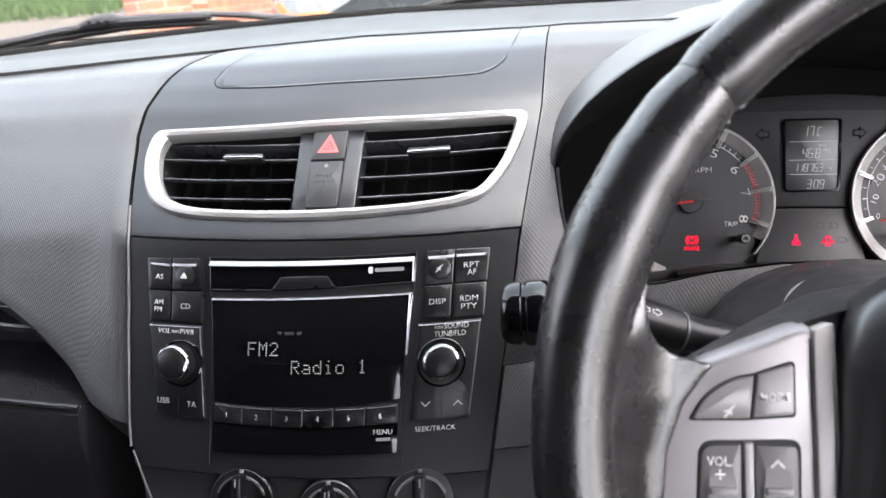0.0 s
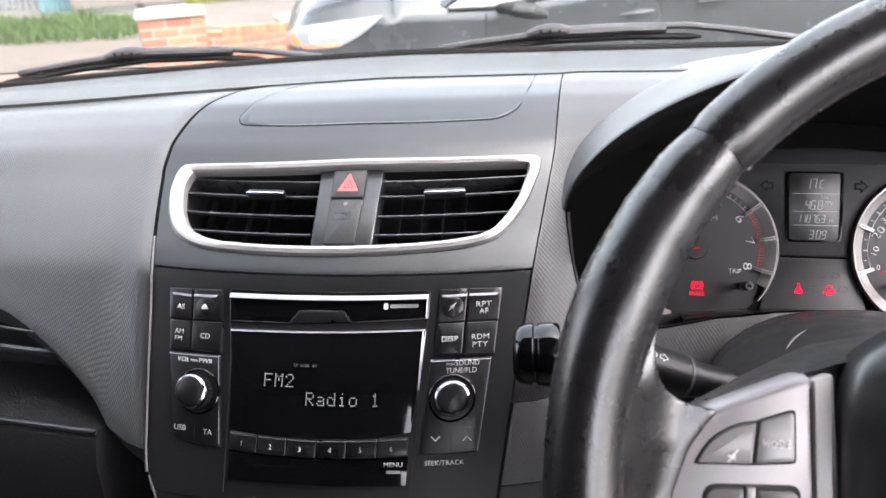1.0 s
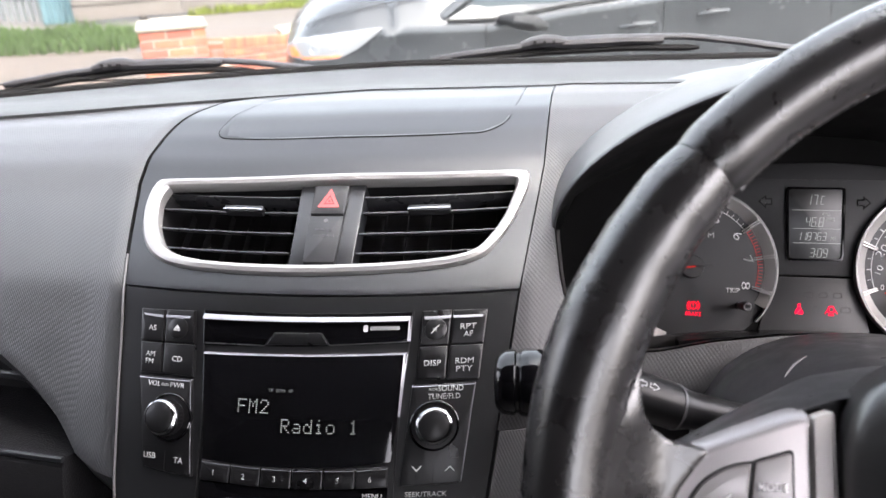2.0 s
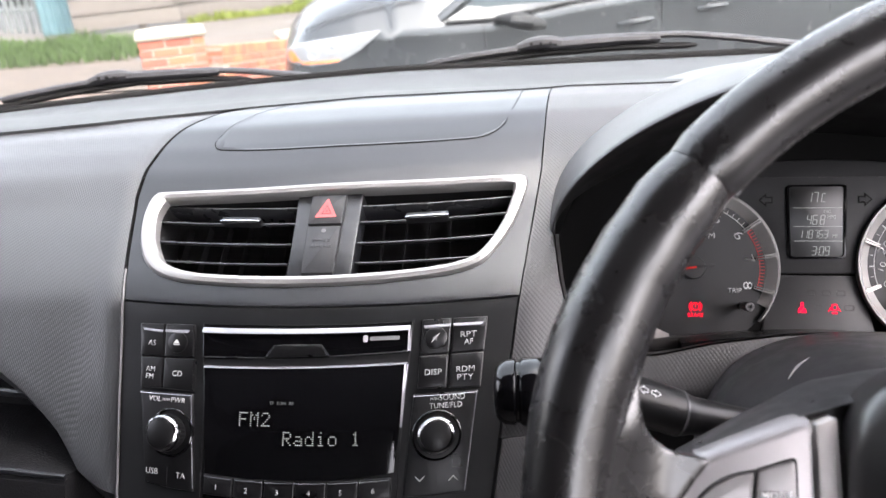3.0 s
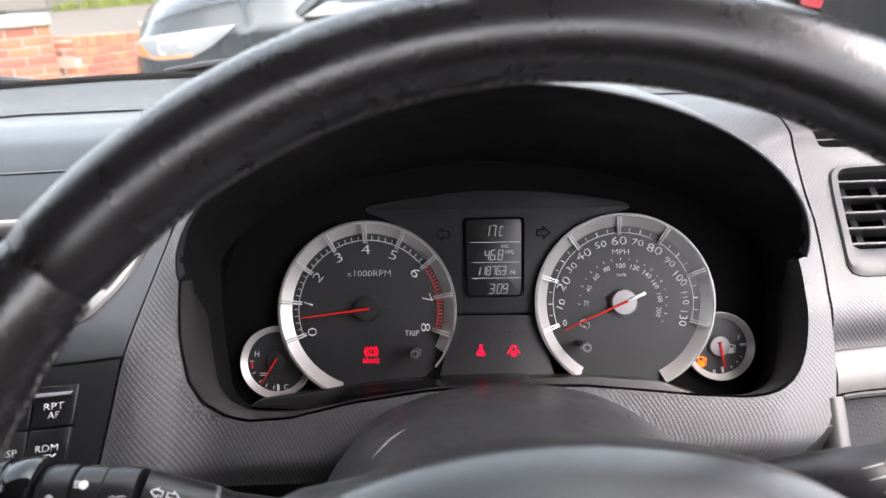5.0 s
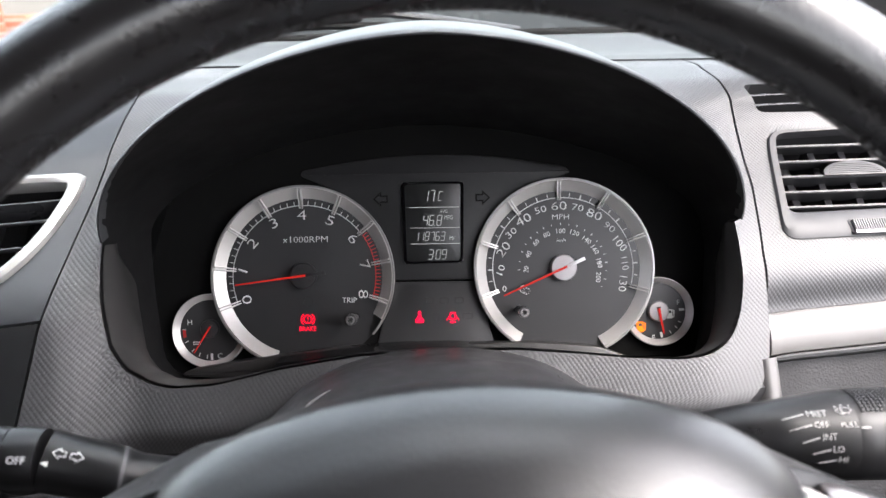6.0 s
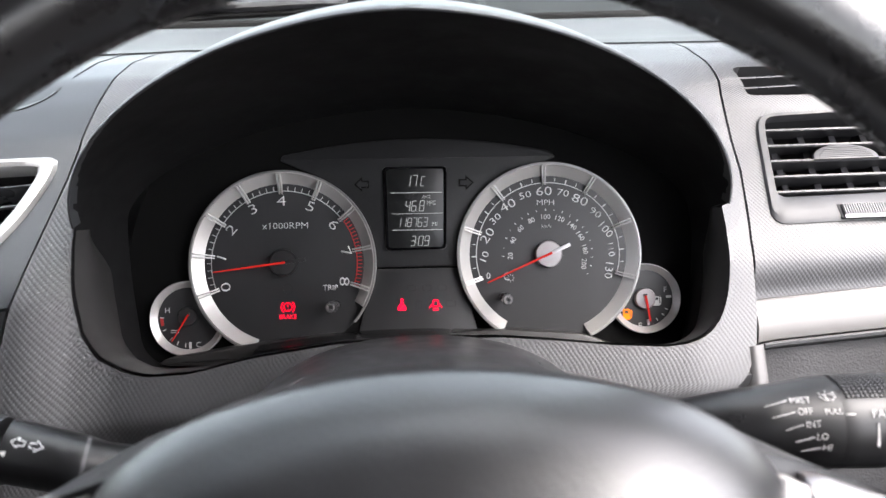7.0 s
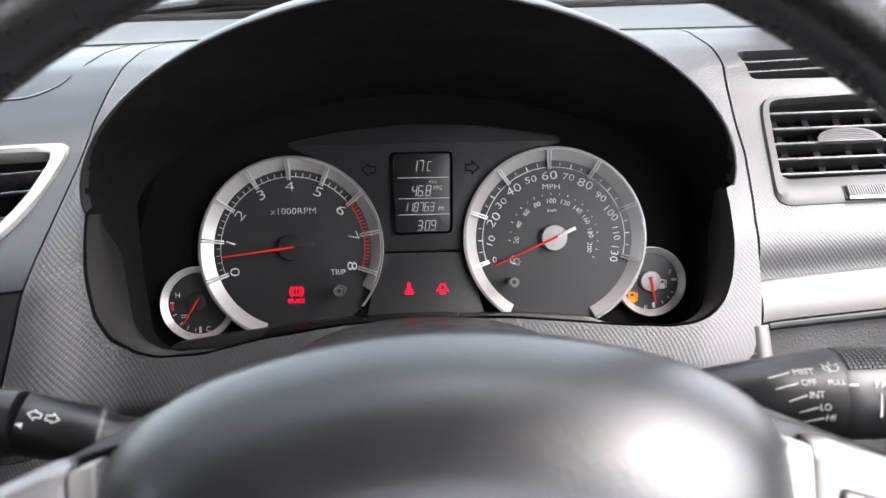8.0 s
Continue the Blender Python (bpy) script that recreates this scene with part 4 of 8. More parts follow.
    part("dial_ring", mapped(arc_band(sx, sy, 0.0514, R - 0.0012, 238, -64, 0.0, 0.0068, 72, 0.0062), CL), DIAL_RING, spd, "brushed silver bezel")
    part("dial_rim", mapped(arc_band(sx, sy, R - 0.0012, R, 238, -64, 0.0, 0.0074, 72), CL), SILVER, spd, "thin bright outer rim")
    marks = [(0, 199), (10, 181), (20, 162), (30, 145), (40, 128.5), (50, 110), (60, 92.5), (70, 75), (80, 58.3), (90, 40), (100, 21.7), (110, 2.9), (130, -16)]
    for k, (val, a) in enumerate(marks):
        major = k % 2 == 0
        if major:
            for da in (-0.95, 0.95):
                part("tick", mapped(arc_band(sx, sy, 0.0455, 0.0580, a + da - 0.46, a + da + 0.46, 0.0004, 0.0078, 2, 0.0050), CL), DIAL_RING, spd)
        else:
            plate("tick", bar(sx, sy, 0.0470, 0.0500, a, 0.0004), 0.0003, 0.0006, CL, WHITE, spd)
        if val:
            lettering(str(val), *at_angle(sx, sy, 0.0415, a), (0.0058 if val < 100 else 0.0053) if major else 0.0044, CL, spd, WHITE, 0.0004, turn=(a - 90) * (0.75 if val < 110 else 0.92), stretch=1.36 if val < 100 else 1.08, thin=0.012)
        else:
            lettering("0", *at_angle(sx, sy, 0.0415, a), 0.0042, CL, spd, WHITE, 0.0004)
        if k:
            plate("tick", bar(sx, sy, 0.0478, 0.0500, (a + marks[k - 1][1]) / 2, 0.00022), 0.0003, 0.0006, CL, WHITE, spd)
    part("scale_line", mapped(arc_band(sx, sy, 0.0468, 0.0472, 199, -16, 0.0003, 0.0006, 60), CL), WHITE, spd)
    lettering("MPH", 0.0848, 0.0362, 0.0036, CL, spd, WHITE, 0.0004, width=0.0112, thin=0.02)
    for val, a in ((20, 182), (40, 158), (60, 136), (80, 115), (100, 92), (120, 70), (140, 48), (160, 28), (180, 6), (200, -16)):
        lettering(str(val), *at_angle(sx, sy, 0.0246, a), 0.0033, CL, spd, WHITE, 0.0004, turn=(a - 90) * 0.9, stretch=1.0, thin=0.008)
        plate("tick", bar(sx, sy, 0.0285, 0.0300, a, 0.0002), 0.0003, 0.0006, CL, WHITE, spd)
        plate("tick", bar(sx, sy, 0.0285, 0.0296, a - 11, 0.00016), 0.0003, 0.0006, CL, WHITE, spd)
    lettering("km/h", 0.0850, 0.0206, 0.0022, CL, spd, WHITE, 0.0004)
    needle(sx, sy, 204, 0.0440, 0.0150, spd, 0.0088, SPOKE, tail_mat=SILVER_DULL)
    dim = part("dimmer_symbol", mapped(arc_band(0.0592, -0.0118, 0.0022, 0.0027, 60, 300, 0.0003, 0.0006, 16), CL), WHITE, spd)
    for a in range(0, 360, 45):
        plate("ray", bar(0.0610, -0.0130, 0.0016, 0.0026, a, 0.00018), 0.0003, 0.0006, CL, WHITE, dim)
    # adjusting stalks
    for x, y, tip, nm in ((-0.0531, -0.0284, 0.0302, "trip_knob"), (0.0561, -0.0252, 0.0335, "dimmer_knob")):
        kb = part(nm, mapped(lathe([(0.0025, 0.0), (0.0025, tip - 0.012), (0.0032, tip - 0.0115), (0.0033, tip - 0.001), (0.0028, tip), (0.0014, tip), (0.0012, tip - 0.0015)], 24, None, x, y), CL), KNOB, cl, "black ribbed adjusting stalk")
        for a in range(0, 360, 30):
            p = at_angle(x, y, 0.0033, a)
            part("rib", mapped(slab(circle(*p, 0.0003, 6), tip - 0.011, tip - 0.0014), CL), KNOB, kb)
        part("end_ring", mapped(ring(circle(x, y, 0.0026, 24), circle(x, y, 0.0017, 24), tip - 0.0008, tip + 0.0003), CL), CLUSTER_RIM, kb)
    # temperature and fuel
    for cx, cy, r, a0, a1, nm in ((-0.1500, -0.0358, 0.0245, 80, 338, "temperature_gauge"), (0.1485, -0.0278, 0.0228, -150, 110, "fuel_gauge")):
        g = part(nm, mapped(slab(circle(cx, cy, r - 0.001, 40), -0.0005, 0.0002, 0), CL), DIAL, cl, "small black dial in a silver ring")
        part("dial_ring", mapped(arc_band(cx, cy, r - 0.0042, r, a0, a1, 0.0, 0.0050, 48, 0.0035), CL), DIAL_RING, g, "silver bezel")
        if nm == "temperature_gauge":
            part("red_zone", mapped(arc_band(cx, cy, 0.0168, 0.0188, 178, 195, 0.0003, 0.0006, 6), CL), RED_PRINT, g)
            ticks(cx, cy, 0.0165, 0.0190, (178, 205, 228, 245, 262), 0.0003, 0.0006, WHITE, g)
            plate("tick", bar(cx, cy, 0.0155, 0.0198, 272, 0.0008), 0.0003, 0.0006, CL, WHITE, g)
            lettering("H", cx - 0.0140, cy + 0.0055, 0.0036, CL, g)
            lettering("C", cx + 0.0060, cy - 0.0172, 0.0036, CL, g)
            for q in range(2):
                plate("wave", rect(cx - 0.0120, cy - 0.0080 - q * 0.0014, cx - 0.0070, cy - 0.0075 - q * 0.0014), 0.0003, 0.0005, CL, WHITE, g)
            needle(cx, cy + 0.0012, 238, 0.0185, 0.003, g, 0.0062, BLACK, 0.0005, lift=0.004)
        else:
            ticks(cx, cy, 0.0152, 0.0172, (-27, -42, -60), 0.0003, 0.0006, WHITE, g)
            plate("tick", bar(cx, cy, 0.0142, 0.0178, 3, 0.0008), 0.0003, 0.0006, CL, WHITE, g)
            plate("tick", bar(cx, cy, 0.0142, 0.0178, -82, 0.0008), 0.0003, 0.0006, CL, WHITE, g)
            lettering("F", cx + 0.0138, cy + 0.0055, 0.0036, CL, g)
            lettering("E", cx - 0.0030, cy - 0.0178, 0.0036, CL, g)
            for x, y, m, k in ((cx - 0.0112, cy - 0.0104, LAMP_AMBER, 1.0), (cx + 0.0085, cy - 0.0020, WHITE, 0.9)):
                lamp = plate("fuel_lamp" if m is LAMP_AMBER else "pump_symbol", rect(x - 0.0028 * k, y - 0.0034 * k, x + 0.0014 * k, y + 0.0034 * k, 0.0006), 0.0003, 0.0007, CL, m, g, label="lit amber low-fuel lamp" if m is LAMP_AMBER else "")
                plate("pump_window", rect(x - 0.0020 * k, y + 0.0006, x + 0.0006 * k, y + 0.0026 * k), 0.0006, 0.0009, CL, DIAL, lamp)
                plate("pump_hose", ccw([(x + 0.0014 * k, y - 0.0024), (x + 0.0026 * k, y - 0.0024), (x + 0.0030 * k, y + 0.0022), (x + 0.0020 * k, y + 0.0030), (x + 0.0024 * k, y - 0.0016), (x + 0.0014 * k, y - 0.0016)]), 0.0003, 0.0007, CL, m, lamp)
            needle(cx, cy, -80, 0.0150, 0.003, g, 0.0068, SPOKE, 0.0008, lift=0.004)
    # ledge under the dials
    part("lower_ledge", mapped(slab(rounded([(-0.165, -0.064), (0.165, -0.082), (0.16, -0.072), (0.13, -0.058), (0.105, -0.0490), (0.06, -0.0455), (-0.06, -0.0470), (-0.12, -0.054), (-0.16, -0.060)], 0.003, 3), 0.0, 0.016, 0.001), CL), SURROUND, cl, "satin black sill under the dials")
    return cl


hood = build_hood()
cluster = build_cluster()


def build_middle_vent():
    v = thing("air_vent", "pair of black air vents in a satin silver frame", "air vent", "air vents")
    part("frame", mapped(ring(VENT_OUT, VENT_IN, -0.006, 0.0030, 0.0022, None, 0.0009), DASH), SILVER, v, "satin silver surround")
    # duct
    bm = bmesh.new()
    rows = [[bm.verts.new(DASH(x, b, h)) for x, b in inset(ccw(VENT_IN), -0.0012)] for h in (-0.0052, -0.014, -0.035)]
    for a, b in zip(rows, rows[1:]):
        bridge(bm, a, b)
    bm.faces.new(rows[-1])
    part("duct", bm, DUCT, v)
    # middle column with two buttons
    col = rounded([(-0.0215, -0.2895), (0.0265, -0.2895), (0.0255, -0.3620), (-0.0185, -0.3620)], 0.001, 2)
    body = plate("button_column", col, -0.02, -0.0032, DASH, CONSOLE, v, 0.0008, 0.01)
    hz = plate("hazard_button", rounded([(-0.0100, -0.2925), (0.0150, -0.2925), (0.0145, -0.3175), (-0.0098, -0.3175)], 0.0012, 3), -0.004, 0.0005, DASH, COLUMN_KEY, body, 0.0010, label="dark grey button with a red triangle")
    tri = [(0.0025, -0.2955), (0.0105, -0.3120), (-0.0055, -0.3120)]
    shrink = lambda k: rounded([(lerp(0.0025, x, k), lerp(-0.3065, y, k)) for x, y in ccw(tri)], 0.0009 * k + 0.0002, 3)
    part("triangle", mapped(ring(shrink(1.0), shrink(0.52), 0.0004, 0.0009), DASH), HAZARD, v, "red hazard triangle")
    part("triangle", mapped(ring(shrink(0.36), shrink(0.14), 0.0004, 0.0009), DASH), HAZARD, v)
    plate("airbag_lamp", rounded([(-0.0098, -0.3190), (0.0145, -0.3190), (0.0140, -0.3585), (-0.0080, -0.3585)], 0.0012, 3), -0.004, 0.0003, DASH, COLUMN_KEY, body, 0.0010, label="dark grey unlit airbag lamp panel")
    plate("lamp_dot", circle(0.0027, -0.3235, 0.0016, 16), 0.0002, 0.0006, DASH, GREY_PRINT, v)
    lettering("PASS", 0.0028, -0.3315, 0.0026, DASH, v, FAINT2, 0.0004, width=0.0125)
    lettering("AIRBAG", 0.0028, -0.3365, 0.0026, DASH, v, FAINT2, 0.0004, width=0.0150)
    for sx, x0, x1 in ((-1, -0.1290, -0.0215), (1, 0.0265, 0.1345)):
        for k, s in enumerate((0.2990, 0.3125, 0.3305, 0.3472)):
            def ends(b):
                inner = [p[0] for p in VENT_IN if abs(p[1] - b) < 0.004]
                return (max(x0, min(inner) - 0.002), min(x1, max(inner) + 0.002))
            a, e = ends(-s)
            bm = bmesh.new()
            rows = []
            for x in grid(a, e, 0.008):
                far = 0.0015 if k == 0 else 0.0120
                sec = ((-0.0007, -0.0062), (-0.0003, -0.0054), (0.0006, -0.0054), (0.0011, -0.0064), (far, -0.0232), (far - 0.0014, -0.0240))
                rows.append([bm.verts.new(DASH(x, -s + p, h)) for p, h in sec])
            for r, q in zip(rows, rows[1:]):
                bridge(bm, r, q)
            bm.faces.new(rows[0])
            bm.faces.new(rows[-1][::-1])
            part("slat", bm, SLAT, v)
        for x in grid(x0 + 0.012, x1 - 0.012, 0.0175):
            inner = [p[1] for p in VENT_IN if abs(p[0] - x) < 0.004]
            part("vane", mapped(slab([(x - 0.0006, min(inner) + 0.002), (x + 0.0006, min(inner) + 0.002), (x + 0.0006, max(inner) - 0.006), (x - 0.0006, max(inner) - 0.006)], -0.033, -0.026), DASH), DUCT, v)
        kx = -0.0610 if sx < 0 else 0.0738
        kn = plate("slider", rounded(rect(kx - 0.0150, -0.3150, kx + 0.0150, -0.3095), 0.002, 3), -0.0070, -0.0005, DASH, BUTTON, v, 0.0012, label="black slider with a chrome edge")
        part("chrome_edge", tube([DASH(x, -0.3140, 0.0) for x in grid(kx - 0.0150, kx + 0.0150, 0.005)], [0.0006] + [0.0011] * 5 + [0.0006], 8), CHROME, kn)
    return v


DUCT = surface("duct_black", (0.006, 0.006, 0.007), 0.7, var=0.2)
FAINT2 = surface("dim_print", (0.075, 0.075, 0.078), 0.6, var=0.06)


def knob(cx, cs, parent, name="knob", r=0.0116):
    """A ribbed black knob with a chrome edge, standing in a round well."""
    fn = lambda a, b, h: DASH(a + cx, b - cs, h)
    well = part("knob_well", mapped(lathe([(r + 0.0040, 0.0004), (r + 0.0037, 0.0026), (r + 0.0031, 0.0030), (r + 0.0024, 0.0024), (r + 0.0020, 0.0006), (0.002, 0.0005)], 40), fn), GLOSS, parent)
    k = part(name, mapped(lathe([(r - 0.0015, 0.0), (r - 0.0012, 0.004), (r - 0.0004, 0.0045), (r - 0.0006, 0.0120), (r - 0.0022, 0.0132)], 44), fn), BUTTON, parent, "black rotary knob with a chrome rim")
    part("chrome_rim", mapped(lathe([(r - 0.0030, 0.0105), (r - 0.0001, 0.0105), (r - 0.0001, 0.0116), (r - 0.0007, 0.0132), (r - 0.0020, 0.0141), (r - 0.0034, 0.0138)], 48), fn), KNOB_RIM, k, "dark chrome bevel")
    part("cap", mapped(lathe([(r - 0.0026, 0.0100), (r - 0.0026, 0.0142), (r - 0.0040, 0.0149), (0.0006, 0.0152)], 44), fn), BUTTON, k)
    for a in range(0, 360, 12):
        x, y = (r - 0.0004) * math.cos(radians(a)), (r - 0.0004) * math.sin(radians(a))
        part("rib", mapped(slab(circle(x, y, 0.0005, 5), 0.0045, 0.0104), fn), BUTTON, k)
    return k


def key(name, poly, parent, words=(), round_key=None, h=0.0026, bright=True, label=""):
    """A push key: a low plate with a bevelled upper edge and its print; sheen strips are laid on separately."""
    ob = plate(name, rounded(ccw(poly), 0.0008, 2), -0.001, h, DASH, BUTTON, parent, 0.0009, 0.012, label)
    if round_key:
        cx, cs, r = round_key
        part("dome", mapped(lathe([(r, h - 0.0005), (r * 0.96, h + 0.0008), (r * 0.7, h + 0.0016), (0.0005, h + 0.0019)], 28, None, cx, -cs), DASH), BUTTON, ob)
    for tx, x, s, hgt, w in words:
        lettering(tx, x, -s, hgt, DASH, ob, WHITE, h + 0.0002 + (0.0016 if round_key else 0), width=w)
    return ob


def build_radio():
    r = thing("car_radio", "black car radio and CD player with a lit dot display", "car radio")
    # CD strip
    cd = ccw([(-0.0694, -0.3962), (0.0696, -0.3955), (0.0680, -0.4150), (-0.0675, -0.4190)])
    part("cd_strip", mapped(slab(rounded(cd, 0.0006, 2), -0.003, 0.0022, 0.0005, 0.012), DASH), GLOSS, r, "gloss black strip over the disc slot")
    # sheen of the upward edges is put into these paler strips
    wedge("bright_edge", [(-0.0692, -0.3962), (0.0694, -0.3956), (0.0672, -0.4014), (-0.0684, -0.4024)], 0.0004, 0.0046, DASH, EDGE_SHEEN, r, "sloping upper edge with sheen put into its colour")
    wedge("bright_edge", [(0.0696, -0.3958), (0.0690, -0.4140), (0.0672, -0.4143), (0.0676, -0.4003)], 0.0010, 0.0036, DASH, EDGE_SHEEN, r)
    tab = ccw([(-0.0245, -0.4172), (-0.0190, -0.4090), (0.0120, -0.4085), (0.0175, -0.4160)])
    plate("slot_tab", rounded(tab, 0.0015, 3), 0.0015, 0.0034, DASH, BUTTON, r, 0.0008, 0.012)
    line = [DASH(x, b, 0.0024) for x, b in ((-0.0660, -0.4180), (-0.0250, -0.4176), (-0.0192, -0.4092), (0.0120, -0.4087), (0.0178, -0.4164), (0.0670, -0.4146))]
    part("slot_line", tube(line, 0.0004, 6), SLAT, r)
    # wireless mark as plain shapes
    plate("mark", rounded(rect(0.0388, -0.4078, 0.0418, -0.4032), 0.0014, 4), 0.0022, 0.0026, DASH, WHITE, r)
    plate("mark_bar", rounded(rect(0.0430, -0.4068, 0.0620, -0.4043), 0.0008, 2), 0.0022, 0.0026, DASH, GREY_PRINT, r)
    slot = ccw([(-0.0672, -0.4192), (0.0678, -0.4152), (0.0672, -0.4210), (-0.0668, -0.4238)])
    plate("disc_slot", slot, -0.006, -0.0002, DASH, DUCT, r, 0, 0.012)
    # display
    scr = ccw([(-0.0665, -0.4243), (0.0672, -0.4222), (0.0604, -0.4880), (0.03, -0.4912), (-0.03, -0.4922), (-0.0604, -0.4902)])
    scr_ob = part("display", mapped(slab(rounded(scr, 0.0005, 2), -0.003, 0.0018, 0.0004, 0.010), DASH), GLOSS, r, "gloss black display window")
    wedge("bright_edge", [(-0.0664, -0.4233), (0.0672, -0.4211), (0.0668, -0.4226), (-0.0662, -0.4250)], 0.0006, 0.0024, DASH, EDGE_SHEEN, r)
    wedge("bright_edge", [(0.0676, -0.4222), (0.0646, -0.4610), (0.0634, -0.4610), (0.0654, -0.4226)], 0.0008, 0.0024, DASH, EDGE_SHEEN, r)
    WIDE = {"F": ["11111", "10000", "10000", "11110", "10000", "10000", "10000"], "M": ["10001", "11011", "10101", "10101", "10001", "10001", "10001"],
            "2": ["01110", "10001", "00001", "00010", "00100", "01000", "11111"], "R": ["11110", "10001", "10001", "11110", "10100", "10010", "10001"],
            "a": ["00000", "00000", "01110", "00001", "01111", "10001", "01111"], "d": ["00001", "00001", "01101", "10011", "10001", "10001", "01111"],
            "i": ["00100", "00000", "01100", "00100", "00100", "00100", "01110"], "o": ["00000", "00000", "01110", "10001", "10001", "10001", "01110"],
            "1": ["00100", "01100", "00100", "00100", "00100", "00100", "01110"], " ": ["00000"] * 7}
    def dots(word, x0, s0, pitch):
        """A word in small square dots, one mesh a letter."""
        for c in word:
            bm = bmesh.new()
            for j, row in enumerate(WIDE[c]):
                for i, on in enumerate(row):
                    if on == "1":
                        x, s = x0 + i * pitch, s0 + j * pitch * 1.12
                        slab(rect(x, -s - pitch * 0.66, x + pitch * 0.66, -s), 0.0019, 0.0021, 0, 0, bm)
            if bm.verts:
                part("dot_letter", mapped(bm, DASH), DOTS, scr_ob)
            else:
                bm.free()
            x0 += pitch * 6.4
    dots("FM2", -0.0390, 0.4515, 0.00115)
    dots("Radio 1", -0.0098, 0.4629, 0.00113)
    for k, tx in enumerate(("TP", "EON", "AF")):
        lettering(tx, -0.0182 + k * 0.0064, -0.4456, 0.0020, DASH, scr_ob, DIM_DOTS, 0.0019, name="small_print")
    # six preset keys on a curved row
    for k in range(6):
        a, e = lerp(-0.0603, 0.0590, k / 6), lerp(-0.0603, 0.0590, (k + 1) / 6)
        dip = lambda x: 0.4905 + 0.0020 * (1 - (x / 0.06) ** 2)
        poly = [(a + 0.0003, -dip(a)), (e - 0.0003, -dip(e)), (e - 0.0004, -dip(e) - 0.0120), (a + 0.0003, -dip(a) - 0.0120)]
        kb = key("preset_key", poly, r, [(str(k + 1), (a + e) / 2 - 0.001, dip((a + e) / 2) + 0.0068, 0.0033, 0)], h=0.0024)
        wedge("bright_edge", [(a + 0.0004, -dip(a) + 0.0002), (e - 0.0004, -dip(e) + 0.0002), (e - 0.0006, -dip(e) - 0.0016), (a + 0.0006, -dip(a) - 0.0016)], 0.0012, 0.0027, DASH, KEY_SHEEN, kb)
    plate("menu_strip", ccw([(-0.0605, -0.5035), (0.0590, -0.5030), (0.0585, -0.5210), (-0.0600, -0.5215)]), -0.002, 0.0012, DASH, GLOSS, r, 0.0006, 0.012, "gloss black lower strip")
    lettering("MENU", 0.0497, -0.5078, 0.0030, DASH, r, WHITE, 0.0013, width=0.0118)
    plate("mark_bar", rect(0.0455, -0.5133, 0.0545, -0.5113), 0.0012, 0.0014, DASH, GREY_PRINT, r)
    # left and right key blocks
    key("key", [(-0.1155, -0.3985), (-0.0975, -0.3980), (-0.0965, -0.4195), (-0.1128, -0.4200)], r, [("AS", -0.1050, 0.4110, 0.0036, 0)])
    key("key", [(-0.0962, -0.3978), (-0.0758, -0.3972), (-0.0735, -0.4190), (-0.0952, -0.4195)], r, [], (-0.0860, 0.4098, 0.0072))
    plate("eject_mark", [(-0.0860, -0.4078), (-0.0838, -0.4105), (-0.0882, -0.4105)], 0.0040, 0.0046, DASH, WHITE, r)
    plate("eject_mark", rect(-0.0882, -0.4116, -0.0838, -0.4109), 0.0040, 0.0046, DASH, WHITE, r)
    key("key", [(-0.1126, -0.4207), (-0.0963, -0.4202), (-0.0950, -0.4400), (-0.1098, -0.4408)], r, [("AM", -0.1040, 0.4282, 0.0034, 0), ("FM", -0.1040, 0.4330, 0.0034, 0)])
    key("key", [(-0.0950, -0.4202), (-0.0733, -0.4197), (-0.0715, -0.4405), (-0.0938, -0.4400)], r, [("CD", -0.0842, 0.4300, 0.0036, 0)])
    key("key", [(0.0762, -0.3950), (0.0945, -0.3948), (0.0930, -0.4170), (0.0748, -0.4172)], r, [], (0.0848, 0.4072, 0.0072))
    plate("mute_mark", ccw([(0.0829, -0.4064), (0.0840, -0.4064), (0.0855, -0.4052), (0.0855, -0.4092), (0.0840, -0.4080), (0.0829, -0.4080)]), 0.0040, 0.0046, DASH, GREY_PRINT, r)
    plate("mute_mark", bar(0.0846, -0.4072, -0.0036, 0.0036, 48, 0.0002), 0.0040, 0.0047, DASH, WHITE, r)
    key("key", [(0.0957, -0.3950), (0.1174, -0.3955), (0.1150, -0.4172), (0.0942, -0.4170)], r, [("RPT", 0.1052, 0.4060, 0.0036, 0.0100), ("AF", 0.1052, 0.4108, 0.0036, 0)])
    key("key", [(0.0747, -0.4180), (0.0929, -0.4178), (0.0916, -0.4385), (0.0738, -0.4380)], r, [("DISP", 0.0835, 0.4285, 0.0036, 0.0105)])
    key("key", [(0.0940, -0.4178), (0.1149, -0.4180), (0.1128, -0.4395), (0.0926, -0.4388)], r, [("RDM", 0.1034, 0.4278, 0.0036, 0.0112), ("PTY", 0.1034, 0.4328, 0.0036, 0.0100)])
    for poly in ([(-0.1153, -0.3988), (-0.0978, -0.3984), (-0.0980, -0.4040), (-0.1112, -0.4032)], [(-0.0958, -0.3981), (-0.0762, -0.3976), (-0.0790, -0.4032), (-0.0958, -0.4036)],
                 [(0.0765, -0.3953), (0.0942, -0.3951), (0.0942, -0.4006), (0.0778, -0.4010)], [(0.0960, -0.3953), (0.1170, -0.3958), (0.1132, -0.4008), (0.0957, -0.4006)]):
        wedge("bright_edge", [(min(poly[0][0], poly[3][0]), poly[0][1]), poly[1], poly[2], poly[3]], 0.0006, 0.0036, DASH, EDGE_SHEEN_DIM, r)
